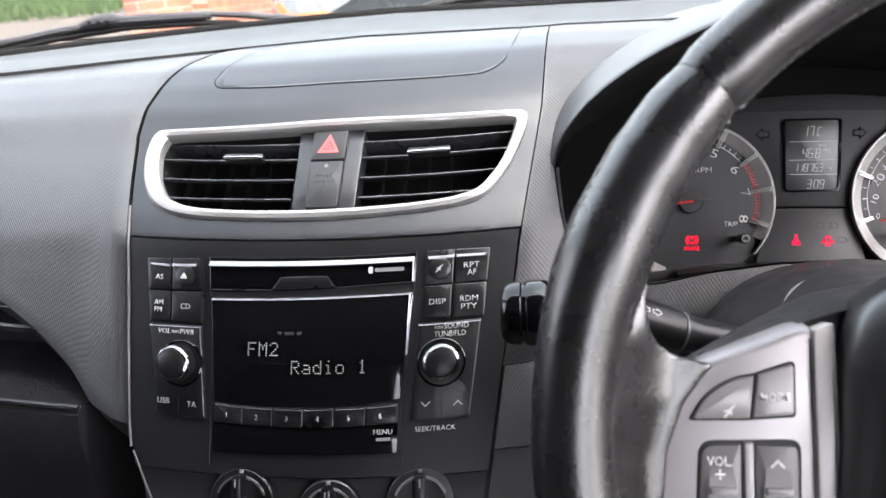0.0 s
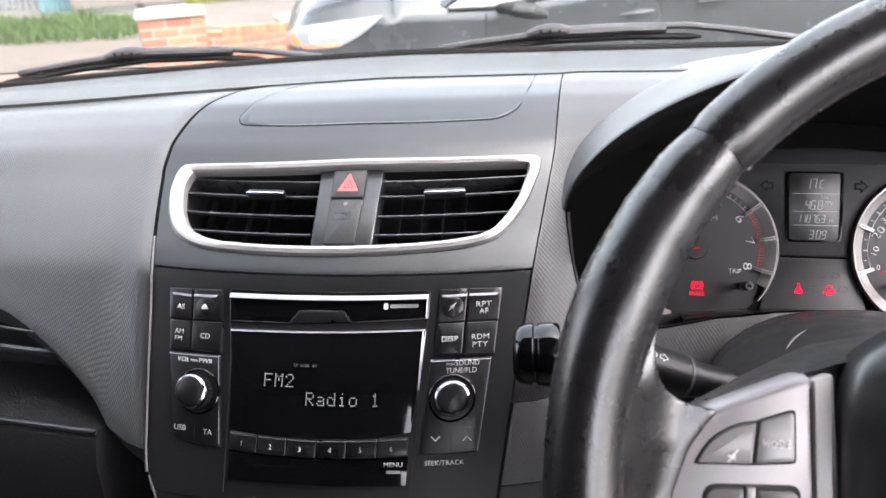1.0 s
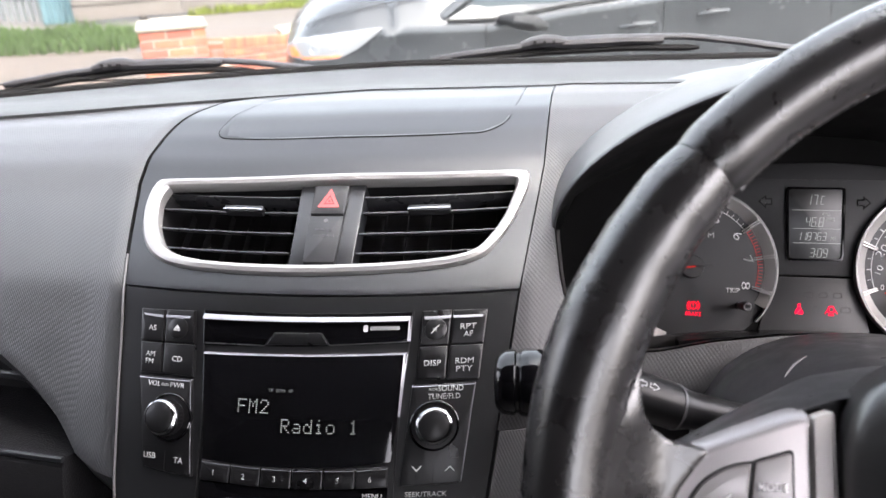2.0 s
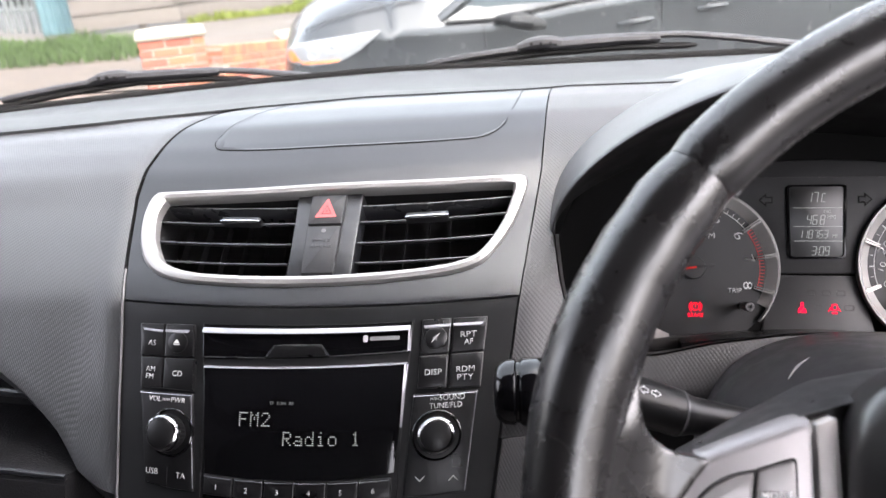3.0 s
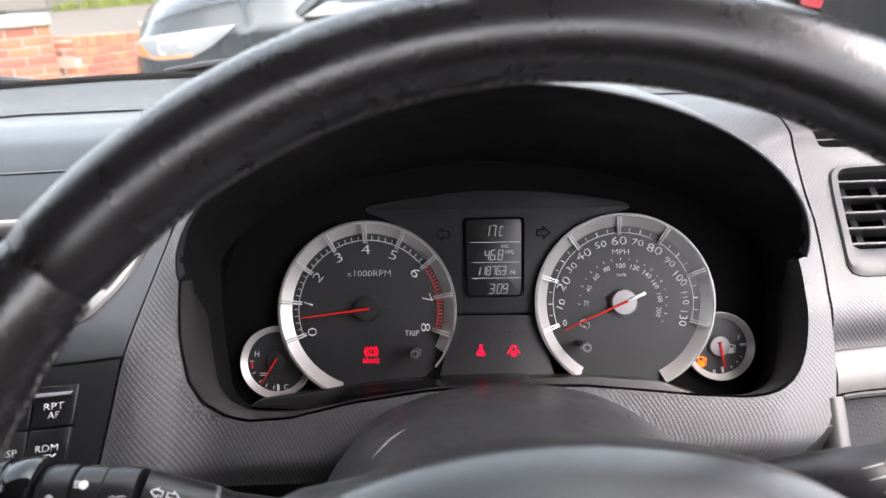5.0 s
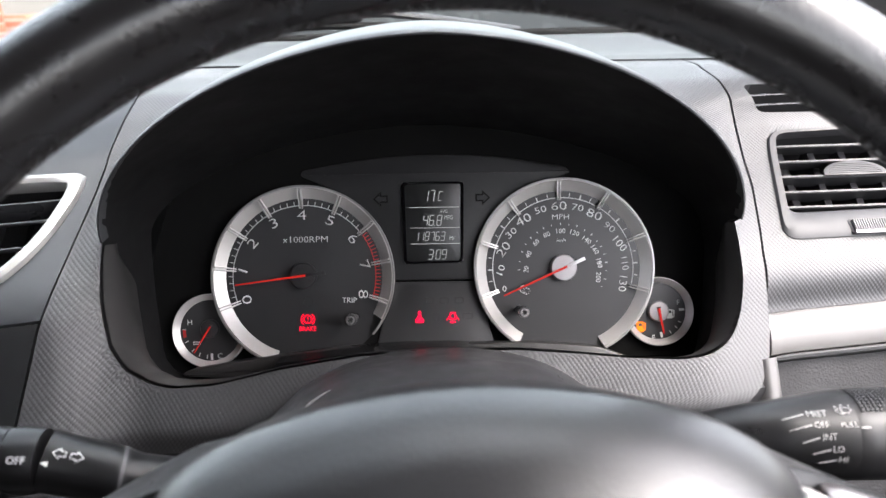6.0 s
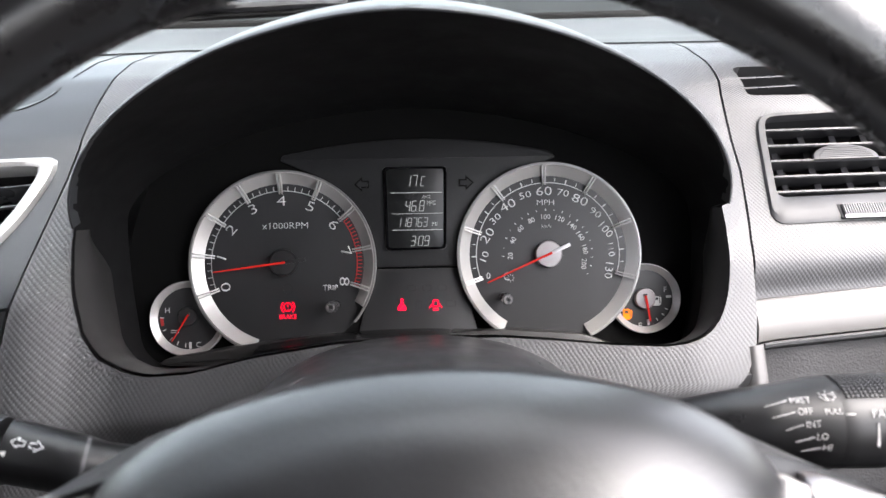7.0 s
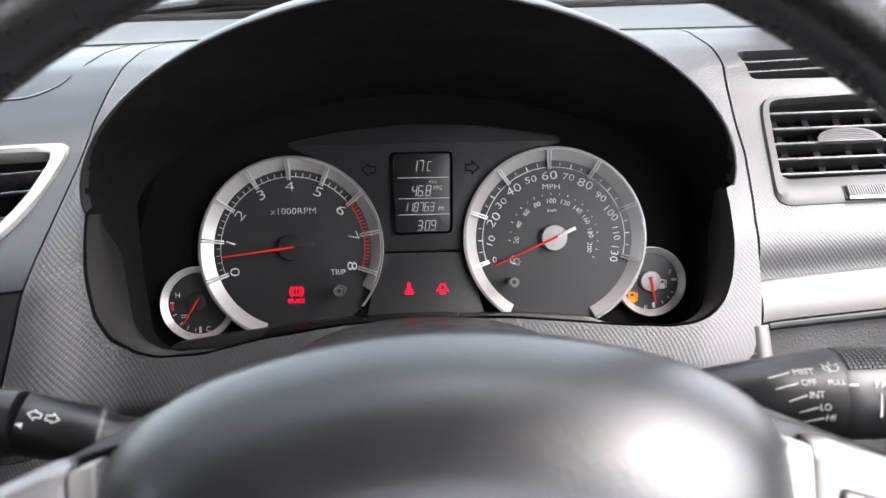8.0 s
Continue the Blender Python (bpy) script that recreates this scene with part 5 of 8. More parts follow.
    # volume and tuning blocks
    for sg, cx, cs in ((-1, -0.0852, 0.4672), (1, 0.0860, 0.4668)):
        if sg < 0:
            poly, low = [(-0.1100, -0.4425), (-0.0726, -0.4420), (-0.0662, -0.5020), (-0.0820, -0.5012), (-0.1008, -0.4990)], None
        else:
            poly = [(0.0715, -0.4415), (0.1110, -0.4412), (0.1035, -0.5008), (0.0850, -0.5020), (0.0658, -0.5022)]
        blk = plate("control_block", rounded(ccw(poly), 0.001, 2), -0.001, 0.0020, DASH, BUTTON, r, 0.0009, 0.012, "black control block with a knob")
        top = sorted(ccw(poly), key=lambda p: -p[1])[:2]
        a, b = sorted(top)
        wedge("bright_edge", [a, b, (b[0] - 0.0002, b[1] - 0.0016), (a[0] + 0.0002, a[1] - 0.0016)], 0.0008, 0.0024, DASH, EDGE_SHEEN, blk)
        x0, x1 = (-0.0732, -0.0672) if sg < 0 else (0.1104, 0.1030)
        part("bright_edge", tube([DASH(lerp(x0, x1, q), -lerp(0.4430, 0.5000, q), 0.0020) for q in (0, 0.25, 0.5, 0.75, 1)], 0.0004, 6), EDGE_SHEEN_DIM, blk)
        knob(cx, cs, r, "volume_knob" if sg < 0 else "tuning_knob")
        if sg < 0:
            lettering("VOL", -0.0985, -0.4468, 0.0032, DASH, blk, WHITE, 0.0022, width=0.0088, slant=0.1)
            lettering("PUSH", -0.0905, -0.4470, 0.0016, DASH, blk, WHITE, 0.0022, width=0.0050)
            lettering("PWR", -0.0820, -0.4468, 0.0032, DASH, blk, WHITE, 0.0022, width=0.0100, slant=0.1)
            lettering("USB", -0.0962, -0.4918, 0.0036, DASH, blk, WHITE, 0.0022)
            lettering("TA", -0.0760, -0.4930, 0.0036, DASH, blk, WHITE, 0.0022)
            plate("split", bar(-0.0855, -0.4950, -0.006, 0.006, 94, 0.0002), 0.0018, 0.0022, DASH, DUCT, blk)
        else:
            lettering("SOUND", 0.0955, -0.4445, 0.0034, DASH, blk, WHITE, 0.0022, width=0.0155)
            lettering("PUSH", 0.0845, -0.4450, 0.0016, DASH, blk, WHITE, 0.0022, width=0.0050)
            lettering("TUNE/FLD", 0.0915, -0.4492, 0.0034, DASH, blk, WHITE, 0.0022, width=0.0200)
            for x, s, d in ((0.0762, 0.4925, -1), (0.0963, 0.4922, 1)):
                plate("seek_mark", ccw([(x - 0.0028, -s - d * 0.0014), (x, -s + d * 0.0014), (x + 0.0028, -s - d * 0.0014), (x + 0.0028, -s - d * 0.0022), (x, -s + d * 0.0004), (x - 0.0028, -s - d * 0.0022)]), 0.0019, 0.0023, DASH, WHITE, blk)
            plate("split", bar(0.0862, -0.4950, -0.006, 0.006, 88, 0.0002), 0.0018, 0.0022, DASH, DUCT, blk)
    lettering("SEEK/TRACK", 0.0822, -0.5072, 0.0030, DASH, r, WHITE, 0.0002, width=0.0252)
    # gaps round the unit
    line = [DASH(x, -s, 0.0002) for x, s in ((-0.0700, 0.3955), (-0.0640, 0.4600), (-0.0625, 0.5300))]
    part("gap", tube(line, 0.0005, 6), DUCT, r)
    line = [DASH(x, -s, 0.0002) for x, s in ((0.0705, 0.3945), (0.0640, 0.4600), (0.0612, 0.5300))]
    part("gap", tube(line, 0.0005, 6), DUCT, r)
    return r


# edge sheen as colour: three paler tones for the radio's sloping edges
EDGE_SHEEN = surface("lilac_grey_edge_sheen", (0.34, 0.335, 0.36), 0.18, metal=0.35, var=0.05, rvar=0.03)
EDGE_SHEEN_DIM = surface("grey_edge_sheen", (0.20, 0.20, 0.215), 0.20, metal=0.3, var=0.05, rvar=0.03)
KEY_SHEEN = surface("black_key_sheen", (0.05, 0.05, 0.055), 0.16, var=0.1, rvar=0.03)
DIM_DOTS = glow("display_dim", (0.16, 0.17, 0.17), 0.05)


def build_heater_controls():
    hc = thing("heater_controls", "three black heater dials with white marks", "heater controls")
    for cx, cs, r in ((-0.0405, 0.5520, 0.0215), (0.0160, 0.5560, 0.0200), (0.0732, 0.5520, 0.0215)):
        fn = lambda a, b, h: DASH(a + cx, b - cs, h - 0.007)
        d = part("dial", mapped(lathe([(r, 0.0), (r, 0.006), (r - 0.001, 0.007), (r - 0.006, 0.0074), (r - 0.007, 0.004), (0.002, 0.003)], 44), fn), BUTTON, hc, "black rotary dial")
        if cx != 0.0165:
            part("chrome_rim", mapped(arc_band(0, 0, r - 0.0060, r - 0.0044, 20, 160, 0.006, 0.0082, 30), fn), BEAD, d)
            plate("mark", rect(-0.0012, r - 0.0030, 0.0012, r - 0.0010), 0.0065, 0.0078, fn, GREY_PRINT, d)
        else:
            for a, tx in ((130, "1"), (90, "2"), (52, "3")):
                lettering(tx, *at_angle(0, 0, r + 0.0055, a), 0.0036, fn, d, WHITE, 0.0005)
        part("grip", mapped(slab(rounded(rect(-0.0035, -r + 0.004, 0.0035, r - 0.004), 0.002, 3), 0.003, 0.0165, 0.002), fn), BUTTON, d, "raised black finger grip")
        part("grip_line", mapped(slab(rect(-0.0005, r - 0.010, 0.0005, r - 0.0055), 0.0163, 0.0168), fn), GREY_PRINT, d)
    return hc


def build_side_vents():
    v = thing("air_vent", "black side air vent with ribbed wheel in a grey frame", "air vent", "air vents")
    o, i = resample(SIDE_OUT, 100), resample(SIDE_IN, 100)
    part("frame", mapped(ring(o, i, -0.005, 0.0022, 0.0016), DASH), FRAME_GREY, v, "smooth grey surround")
    bm = bmesh.new()
    rows = [[bm.verts.new(DASH(x, b, h)) for x, b in inset(ccw(i), -0.0010)] for h in (-0.0042, -0.014, -0.045)]
    for a, b in zip(rows, rows[1:]):
        bridge(bm, a, b)
    bm.faces.new(rows[-1])
    part("duct", bm, DUCT, v)
    for k, s in enumerate((0.2935, 0.3060, 0.3185, 0.3310, 0.3430)):
        bm = bmesh.new()
        x0 = lerp(0.5822, 0.5730, (s - 0.286) / 0.063) - 0.001
        rows = [[bm.verts.new(DASH(x, -s + p, h)) for p, h in ((-0.0010, -0.0038), (-0.0006, -0.0026), (0.0006, -0.0024), (0.0012, -0.0036), (0.0064, -0.0200), (0.0048, -0.0206))] for x in grid(x0, 0.695, 0.015)]
        for r, q in zip(rows, rows[1:]):
            bridge(bm, r, q)
        bm.faces.new(rows[0])
        bm.faces.new(rows[-1][::-1])
        part("slat", bm, FRAME_GREY, v)
    for x in (0.5905, 0.6120, 0.6335, 0.6550, 0.6765):
        part("vane", mapped(slab([(x - 0.0022, -0.3480), (x + 0.0022, -0.3480), (x + 0.0030, -0.2870), (x - 0.0014, -0.2870)], -0.042, -0.0165), DASH), FRAME_GREY, v)
    tab = [(0.6285 + 0.0215 * math.cos(radians(a)), -0.3190 + 0.0118 * math.sin(radians(a)) ** 0.85) for a in range(0, 181, 12)]
    t = plate("tab", tab, -0.0045, -0.0014, DASH, FRAME_GREY, v, 0.0006, label="grey half-round tab with fine ribs")
    for k in range(6):
        w = 0.0180 * math.sqrt(1 - ((k + 1.2) / 7.6) ** 2)
        plate("rib", rect(0.6285 - w, -0.3176 + k * 0.0015, 0.6285 + w, -0.3170 + k * 0.0015), -0.0015, -0.0010, DASH, FRAME_GREY, t)
    well = plate("wheel_well", rounded(rect(0.6065, -0.3675, 0.6480, -0.3572), 0.001, 2), 0.0002, 0.0026, DASH, DUCT, v)
    wheel = plate("ribbed_wheel", rounded(rect(0.6080, -0.3662, 0.6466, -0.3580), 0.0008, 2), 0.0022, 0.0038, DASH, BUTTON, v, 0.0004, 0.01, "ribbed black shut-off wheel")
    for k in range(25):
        x = 0.6086 + k * 0.00153
        plate("rib", rect(x, -0.3658, x + 0.0008, -0.3584), 0.0034, 0.0047, DASH, SLAT, wheel)
    part("chrome_edge", tube([DASH(x, -0.3668, 0.0034) for x in grid(0.6080, 0.647, 0.006)], 0.0012, 8), CHROME, v)
    d = thing("demister_vent", "slim black side window demister outlet", "air vent", "air vents")
    bm = bmesh.new()
    rows = [[bm.verts.new(DASH(x, b, h)) for x, b in DEMIST_OUT] for h in (-0.0003, -0.010, -0.03)]
    for a, b in zip(rows, rows[1:]):
        bridge(bm, a, b)
    bm.faces.new(rows[-1])
    part("duct", bm, DUCT, d)
    for s in (0.2330, 0.2512):
        part("slat", tube([DASH(x, -s + (0.06 * (x - 0.57)), -0.0018) for x in grid(0.5695 + (s - 0.2330) * 0.17, 0.660, 0.015)], 0.0011, 8, squash=0.8), SLAT, d)
    return v


FRAME_GREY = surface("vent_frame_grey", (0.022, 0.022, 0.024), 0.50, var=0.06, grain=0.05, size=0.0006)
build_middle_vent()
build_radio()
build_heater_controls()
build_side_vents()


# ---- steering wheel: a across, b up the wheel's plane, h towards the driver ----
WH_O = Vector((0.3490, -0.2875, 0.9285))
WH_V = Vector((0, math.sin(radians(28.5)), math.cos(radians(28.5))))
WH_N = Vector((0, -math.cos(radians(28.5)), math.sin(radians(28.5))))
RIM = 0.1915


def WH(a, b, h):
    return WH_O + Vector((a, 0, 0)) + WH_V * b + WH_N * h


def rim_radius(deg):
    """Half the rim's thickness: fuller at the thumb rests over the spokes."""
    d = min(abs((deg - 150 + 180) % 360 - 180), abs((deg - 30 + 180) % 360 - 180))
    side = max(math.cos(radians(deg)) ** 2, 0)
    return 0.0143 + 0.0016 * side * (1 if math.sin(radians(deg)) < 0.62 else 0.2) + 0.0016 * math.exp(-((d - 10) / 9.0) ** 2) * (1 if math.sin(radians(deg)) < 0.54 else 0)


def rim_ring(deg, n=24, grow=0.0):
    c, s = math.cos(radians(deg)), math.sin(radians(deg))
    r = rim_radius(deg) + grow
    out = []
    for k in range(n):
        p = 2 * math.pi * k / n
        out.append(WH((RIM + r * math.cos(p)) * c, (RIM + r * math.cos(p)) * s, r * 1.06 * math.sin(p)))
    return out


def rim_piece(a0, a1, step=2.0):
    bm = bmesh.new()
    n = max(2, round((a1 - a0) / step))
    rows = []
    for i in range(n + 1):
        e = min(i, n - i)
        rows.append([bm.verts.new(p) for p in rim_ring(lerp(a0, a1, i / n), 24, -0.0010 if e == 0 else 0.0)])
    for a, b in zip(rows, rows[1:]):
        bridge(bm, a, b)
    bm.faces.new(rows[0][::-1])
    bm.faces.new(rows[-1])
    return bm


def domed(outline, centre, levels):
    """A soft cushion: the outline drawn in towards its centre while it rises; levels of (share, height)."""
    bm = bmesh.new()
    rows = [[bm.verts.new((lerp(centre[0], x, k), lerp(centre[1], y, k), h)) for x, y in outline] for k, h in levels]
    for a, b in zip(rows, rows[1:]):
        bridge(bm, a, b)
    bm.faces.new(rows[0][::-1])
    bm.faces.new(rows[-1])
    return bm


def leather_height(d, b, d1=0.046):
    """Height of the leather d inside the rim's crown: round over the rim, then sweeping out flat to the spoke."""
    r, top = 0.0148, 0.0148 * 1.06
    ball = top * math.sqrt(max(0.0, 1 - (d / r) ** 2))
    d0 = 0.0085
    span, low = d1 - d0, -0.0080
    h0 = top * math.sqrt(1 - (d0 / r) ** 2)
    s0 = -top * top / h0 * d0 / (r * r)
    if d < d0:
        f = ball
    elif d > d1:
        f = low - (d - d1) * 0.02
    else:
        q = (d - d0) / span
        f = h0 * (2 * q ** 3 - 3 * q * q + 1) + s0 * span * (q ** 3 - 2 * q * q + q) + low * (3 * q * q - 2 * q ** 3) - 0.05 * span * (q ** 3 - q * q)
    w = smoothstep(0.034, 0.060, b)
    return lerp(f, ball, w) + 0.0004 - 0.0008 * w


def build_wheel():
    w = thing("steering_wheel", "black leather steering wheel with grey metallic spokes", "steering wheel")
    part("rim_leather", rim_piece(42.45, 137.60), LEATHER, w, "worn black leather over the top of the rim")
    part("rim_leather", rim_piece(137.72, 214), LEATHER, w, "worn black leather grip")
    part("rim_leather", rim_piece(-34, 42.33), LEATHER, w, "worn black leather grip")
    part("rim_leather", rim_piece(214.4, 325.6), LEATHER, w)
    # laced seam round the inner edge: a low ridge of leather and slanting stitches across it
    def on_rim(a, q, lift):
        r = rim_radius(a) + lift
        c, sn = math.cos(radians(a)), math.sin(radians(a))
        return WH((RIM + r * math.cos(q)) * c, (RIM + r * math.cos(q)) * sn, r * 1.06 * math.sin(q))
    for a0, a1 in ((43.5, 136.5), (138.5, 212), (-32, 41.5)):
        seam = [on_rim(a, radians(190), -0.0004) for a in grid(a0, a1, 1.5)]
        part("seam_ridge", tube(seam, 0.0013, 8), LEATHER, w)
        bm = bmesh.new()
        for k, a in enumerate(np.arange(a0 + 0.8, a1 - 0.8, 1.25)):
            for q0, q1 in ((180, 190), (190, 200)):
                d = 0.45 if q0 == 180 else -0.45
                pts = [on_rim(a - d, radians(q0), 0.0), on_rim(a, radians((q0 + q1) / 2), 0.0003), on_rim(a + d, radians(q1), 0.0005 if q0 == 180 else 0.0)]
                tube(pts, [0.00025, 0.0004, 0.0003], 5, bm=bm)
        part("stitching", bm, STITCH, w, "row of grey-brown stitches inside the rim")["kind"] = "stuff"
    for sx in (-1, 1):
        # the spoke on the door side sits a little lower and further out
        ea, eb = (0.004, -0.004) if sx > 0 else (0.0, 0.0)
        fn = lambda a, b, h, sx=sx, ea=ea, eb=eb: WH(-sx * (1.0576 * a + 0.0116) + ea, 1.059 * b - 0.0035 + eb, h - 0.016)

        # leather running from the crown of the rim down to the spoke's seam, with a fillet above it
        edge_b = [-0.110, -0.084, -0.0586, -0.0279, -0.0056, 0.0124, 0.0219, 0.0262, 0.0276, 0.0282, 0.0292, 0.0311, 0.0352, 0.0403, 0.0461, 0.0529, 0.0600]
        edge_a = [-0.1560, -0.1580, -0.1566, -0.1587, -0.1566, -0.1502, -0.1434, -0.1395, -0.1402, -0.1433, -0.1490, -0.1541, -0.1597, -0.1627, -0.1639, -0.1645, -0.1629]
        bm = bmesh.new()
        rows = []
        for b in grid(-0.110, 0.0240, 0.0026) + grid(0.0250, 0.0360, 0.0005) + grid(0.0370, 0.0600, 0.0015):
            ae, ac = float(np.interp(b, edge_b, edge_a)), -math.sqrt(RIM * RIM - b * b)
            reach = lerp(min(max(ae - ac - 0.004, 0.027), 0.038), 0.038, smoothstep(0.015, 0.026, b))
            sec = []
            for k in range(15):
                a = lerp(ac, ae - 0.0012, k / 14)
                sec.append((a, leather_height(a - ac, b, reach)))
            end = leather_height(ae - ac, b, reach) - 0.0008
            sec += [(ae - 0.0004, end + 0.0004), (ae, end), (ae + 0.0002, end - 0.003), (ae - 0.002, end - 0.010), (lerp(ae, ac, 0.5), -0.026), (ac, -0.014)]
            rows.append([bm.verts.new(WH(-sx * a, b, h)) for a, h in sec])
        for p, q in zip(rows, rows[1:]):
            bridge(bm, p, q)
        bm.faces.new(rows[0])
        bm.faces.new(rows[-1][::-1])
        part("spoke_leather", bm, LEATHER, w, "", 60)
        face = rounded(ccw([(-0.1418, 0.0282), (-0.1125, 0.0402), (-0.1072, 0.0404), (-0.1066, -0.022), (-0.1040, -0.058), (-0.118, -0.082), (-0.150, -0.072), (-0.1604, -0.023), (-0.1584, -0.002), (-0.1520, 0.0165)]), [0.004, 0.006, 0.004, 0.006, 0.006, 0.01, 0.01, 0.01, 0.01, 0.008], 4)
        sp = part("spoke", mapped(slab(face, -0.016, 0.0010, 0.0016), fn), SPOKE, w, "grey metallic spoke with push buttons")
        # the spoke's rounded upper edge
        roll = resample([(-0.1420, 0.0253), (-0.1395, 0.0262), (-0.128, 0.0310), (-0.1074, 0.0390), (-0.1018, 0.0394)], 20, False)
        bm = bmesh.new()
        rows = [[bm.verts.new(WH(-sx * a + ea, b + eb + db, h)) for a, b in roll] for db, h in ((-0.0036, -0.0165), (-0.0032, -0.01510), (-0.0022, -0.01502), (-0.0012, -0.0154), (-0.0003, -0.0161), (0.0005, -0.0172), (0.0012, -0.0187), (0.0018, -0.0207), (0.0022, -0.0235), (0.0022, -0.027))]
        for p, q in zip(rows, rows[1:] + rows[:1]):
            bridge(bm, p, q, close=False)
        for e in (0, -1):
            bm.faces.new([r[e] for r in rows])
        part("spoke_edge", bm, SPOKE, sp, "rounded grey upper edge")
        # sloping plastic behind the spoke: from its upper edge back and up to a far edge 60 mm under the rim
        near = [(-0.1425, 0.0245), (-0.128, 0.0320), (-0.1074, 0.0402), (-0.088, 0.0455), (-0.060, 0.0500), (0.0, 0.0520)]
        far = [(-0.1440, 0.0205), (-0.130, 0.0285), (-0.1146, 0.0372), (-0.0874, 0.0510), (-0.060, 0.0560), (0.0, 0.0580)]
        near, far = resample(near, 24, False), resample(far, 24, False)
        bm = bmesh.new()
        rows = []
        for q, dh in ((0.10, -0.0240), (0.12, -0.0215), (0.18, -0.0230), (0.5, -0.037), (0.90, -0.0555), (0.98, -0.059), (1.0, -0.062)):
            rows.append([bm.verts.new(WH(-sx * lerp(a[0], b[0], q), lerp(a[1], b[1], q), dh)) for a, b in zip(near, far)])
        rows.append([bm.verts.new(WH(-sx * b[0] * 0.97, b[1] - 0.012, -0.078)) for b in far])
        rows.append([bm.verts.new(WH(-sx * b[0] * 0.97, b[1] - 0.050, -0.078)) for b in far])
        rows.append([bm.verts.new(WH(-sx * a[0], a[1] - 0.050, -0.0195)) for a in near])
        for a, b in zip(rows, rows[1:] + rows[:1]):
            bridge(bm, a, b, close=False)
        for e in (0, -1):
            bm.faces.new([r[e] for r in rows])
        part("spoke_back", bm, COWL, w, "smooth black plastic sloping back from the spoke")
        trim = rounded(ccw([(-0.1062, 0.0408), (-0.0990, 0.0432), (-0.0980, 0.0), (-0.0995, -0.030), (-0.097, -0.062), (-0.104, -0.060), (-0.1058, -0.022)]), 0.0015, 3)
        part("silver_trim", mapped(slab(trim, -0.016, 0.0018, 0.0010), fn), TRIM_SILVER, w, "satin silver strip beside the pad")
        def button(name, poly, r, mat):
            part("button_gap", mapped(slab(rounded(inset(ccw(poly), -0.0008), r, 4), 0.0, 0.0013), fn), DUCT, sp)
            return part(name, mapped(slab(rounded(ccw(poly), r, 4), 0.0005, 0.0026, 0.0009), fn), mat, sp)
        up = 0.0038
        button("wheel_button", [(-0.1492, 0.0050 + up), (-0.1290, 0.0052 + up), (-0.1272, 0.0205 + up), (-0.1345, 0.0192 + up), (-0.1438, 0.0138 + up)], [0.002, 0.0008, 0.0008, 0.006, 0.008], SPOKE_KEY)
        button("wheel_button", [(-0.1279, 0.0053 + up), (-0.1135, 0.0064 + up), (-0.1135, 0.0250 + up), (-0.1258, 0.0210 + up)], [0.0008, 0.0018, 0.0025, 0.001], SPOKE_KEY)
        # two rockers in one dark pocket with a bar between them
        part("rocker_pocket", mapped(slab(rounded(ccw([(-0.1495, -0.047), (-0.1120, -0.047), (-0.1112, 0.0016), (-0.1468, 0.0010)]), [0.002, 0.002, 0.0045, 0.0055], 5), 0.0, 0.0014, 0.0003), fn), DUCT, sp)
        part("divider", mapped(slab(rounded(ccw([(-0.1318, -0.046), (-0.1282, -0.046), (-0.1280, 0.0006), (-0.1314, 0.0006)]), 0.0006, 2), 0.0005, 0.0030, 0.0007), fn), SPOKE_KEY, sp)
        for x0, x1, r in ((-0.1462, -0.1322, [0.001, 0.001, 0.001, 0.005]), (-0.1274, -0.1124, [0.001, 0.001, 0.004, 0.001])):
            x2 = x0 - 0.0022 if r[3] > 0.002 else x0 - 0.0004
            rk = part("wheel_button", mapped(slab(rounded(ccw([(x2, -0.045), (x1 - 0.0004, -0.045), (x1, -0.0002), (x0, -0.0004)]), r, 4), 0.0005, 0.0026, 0.0009), fn), ROCKER, sp, "dark grey rocker button")
            m = (x0 + x1) / 2
            # the key rises towards its middle, where a pale bar stands proud
            bm = bmesh.new()
            rows = [[bm.verts.new(fn(m + sg * w, b, h)) for sg in (-1, 1)] for b, w, h in ((-0.0090, 0.0040, 0.0026), (-0.0160, 0.0052, 0.0040), (-0.0220, 0.0052, 0.0040), (-0.0290, 0.0040, 0.0026))]
            for p, q in zip(rows, rows[1:]):
                bridge(bm, p, q, close=False)
            part("rise", bm, ROCKER, rk)
            part("raised_bar", mapped(slab(rounded(rect(m - 0.0046, -0.0178, m + 0.0046, -0.0150), 0.0008), 0.002, 0.0052, 0.0008), fn), SPOKE_KEY, rk, "pale grey raised bar")
        sf = fn
        if sx < 0:
            lettering("MODE", -0.1202, 0.0130 + up, 0.0030, sf, sp, PALE, 0.0029, width=0.0100, thin=-0.012)
            lettering("VOL.", -0.1400, -0.0062, 0.0034, sf, sp, PALE, 0.0027, width=0.0088, thin=-0.01)
            for dx, dy in ((0.0018, 0.0003), (0.0003, 0.0018)):
                part("mark", mapped(slab(rect(-0.1400 - dx, -0.0107 - dy, -0.1400 + dx, -0.0107 + dy), 0.0024, 0.0036 if dx > dy else 0.0037), sf), PALE, sp)
            part("mark", mapped(slab(ccw([(-0.1226, -0.0080), (-0.1200, -0.0052), (-0.1174, -0.0080), (-0.1181, -0.0084), (-0.1200, -0.0064), (-0.1219, -0.0084)]), 0.0024, 0.0030), sf), PALE, sp)
            part("mark", mapped(slab(ccw([(-0.1379, 0.0083 + up), (-0.1366, 0.0083 + up), (-0.1352, 0.0097 + up), (-0.1352, 0.0061 + up), (-0.1366, 0.0075 + up), (-0.1379, 0.0075 + up)]), 0.0024, 0.0029), sf), PALE, sp)
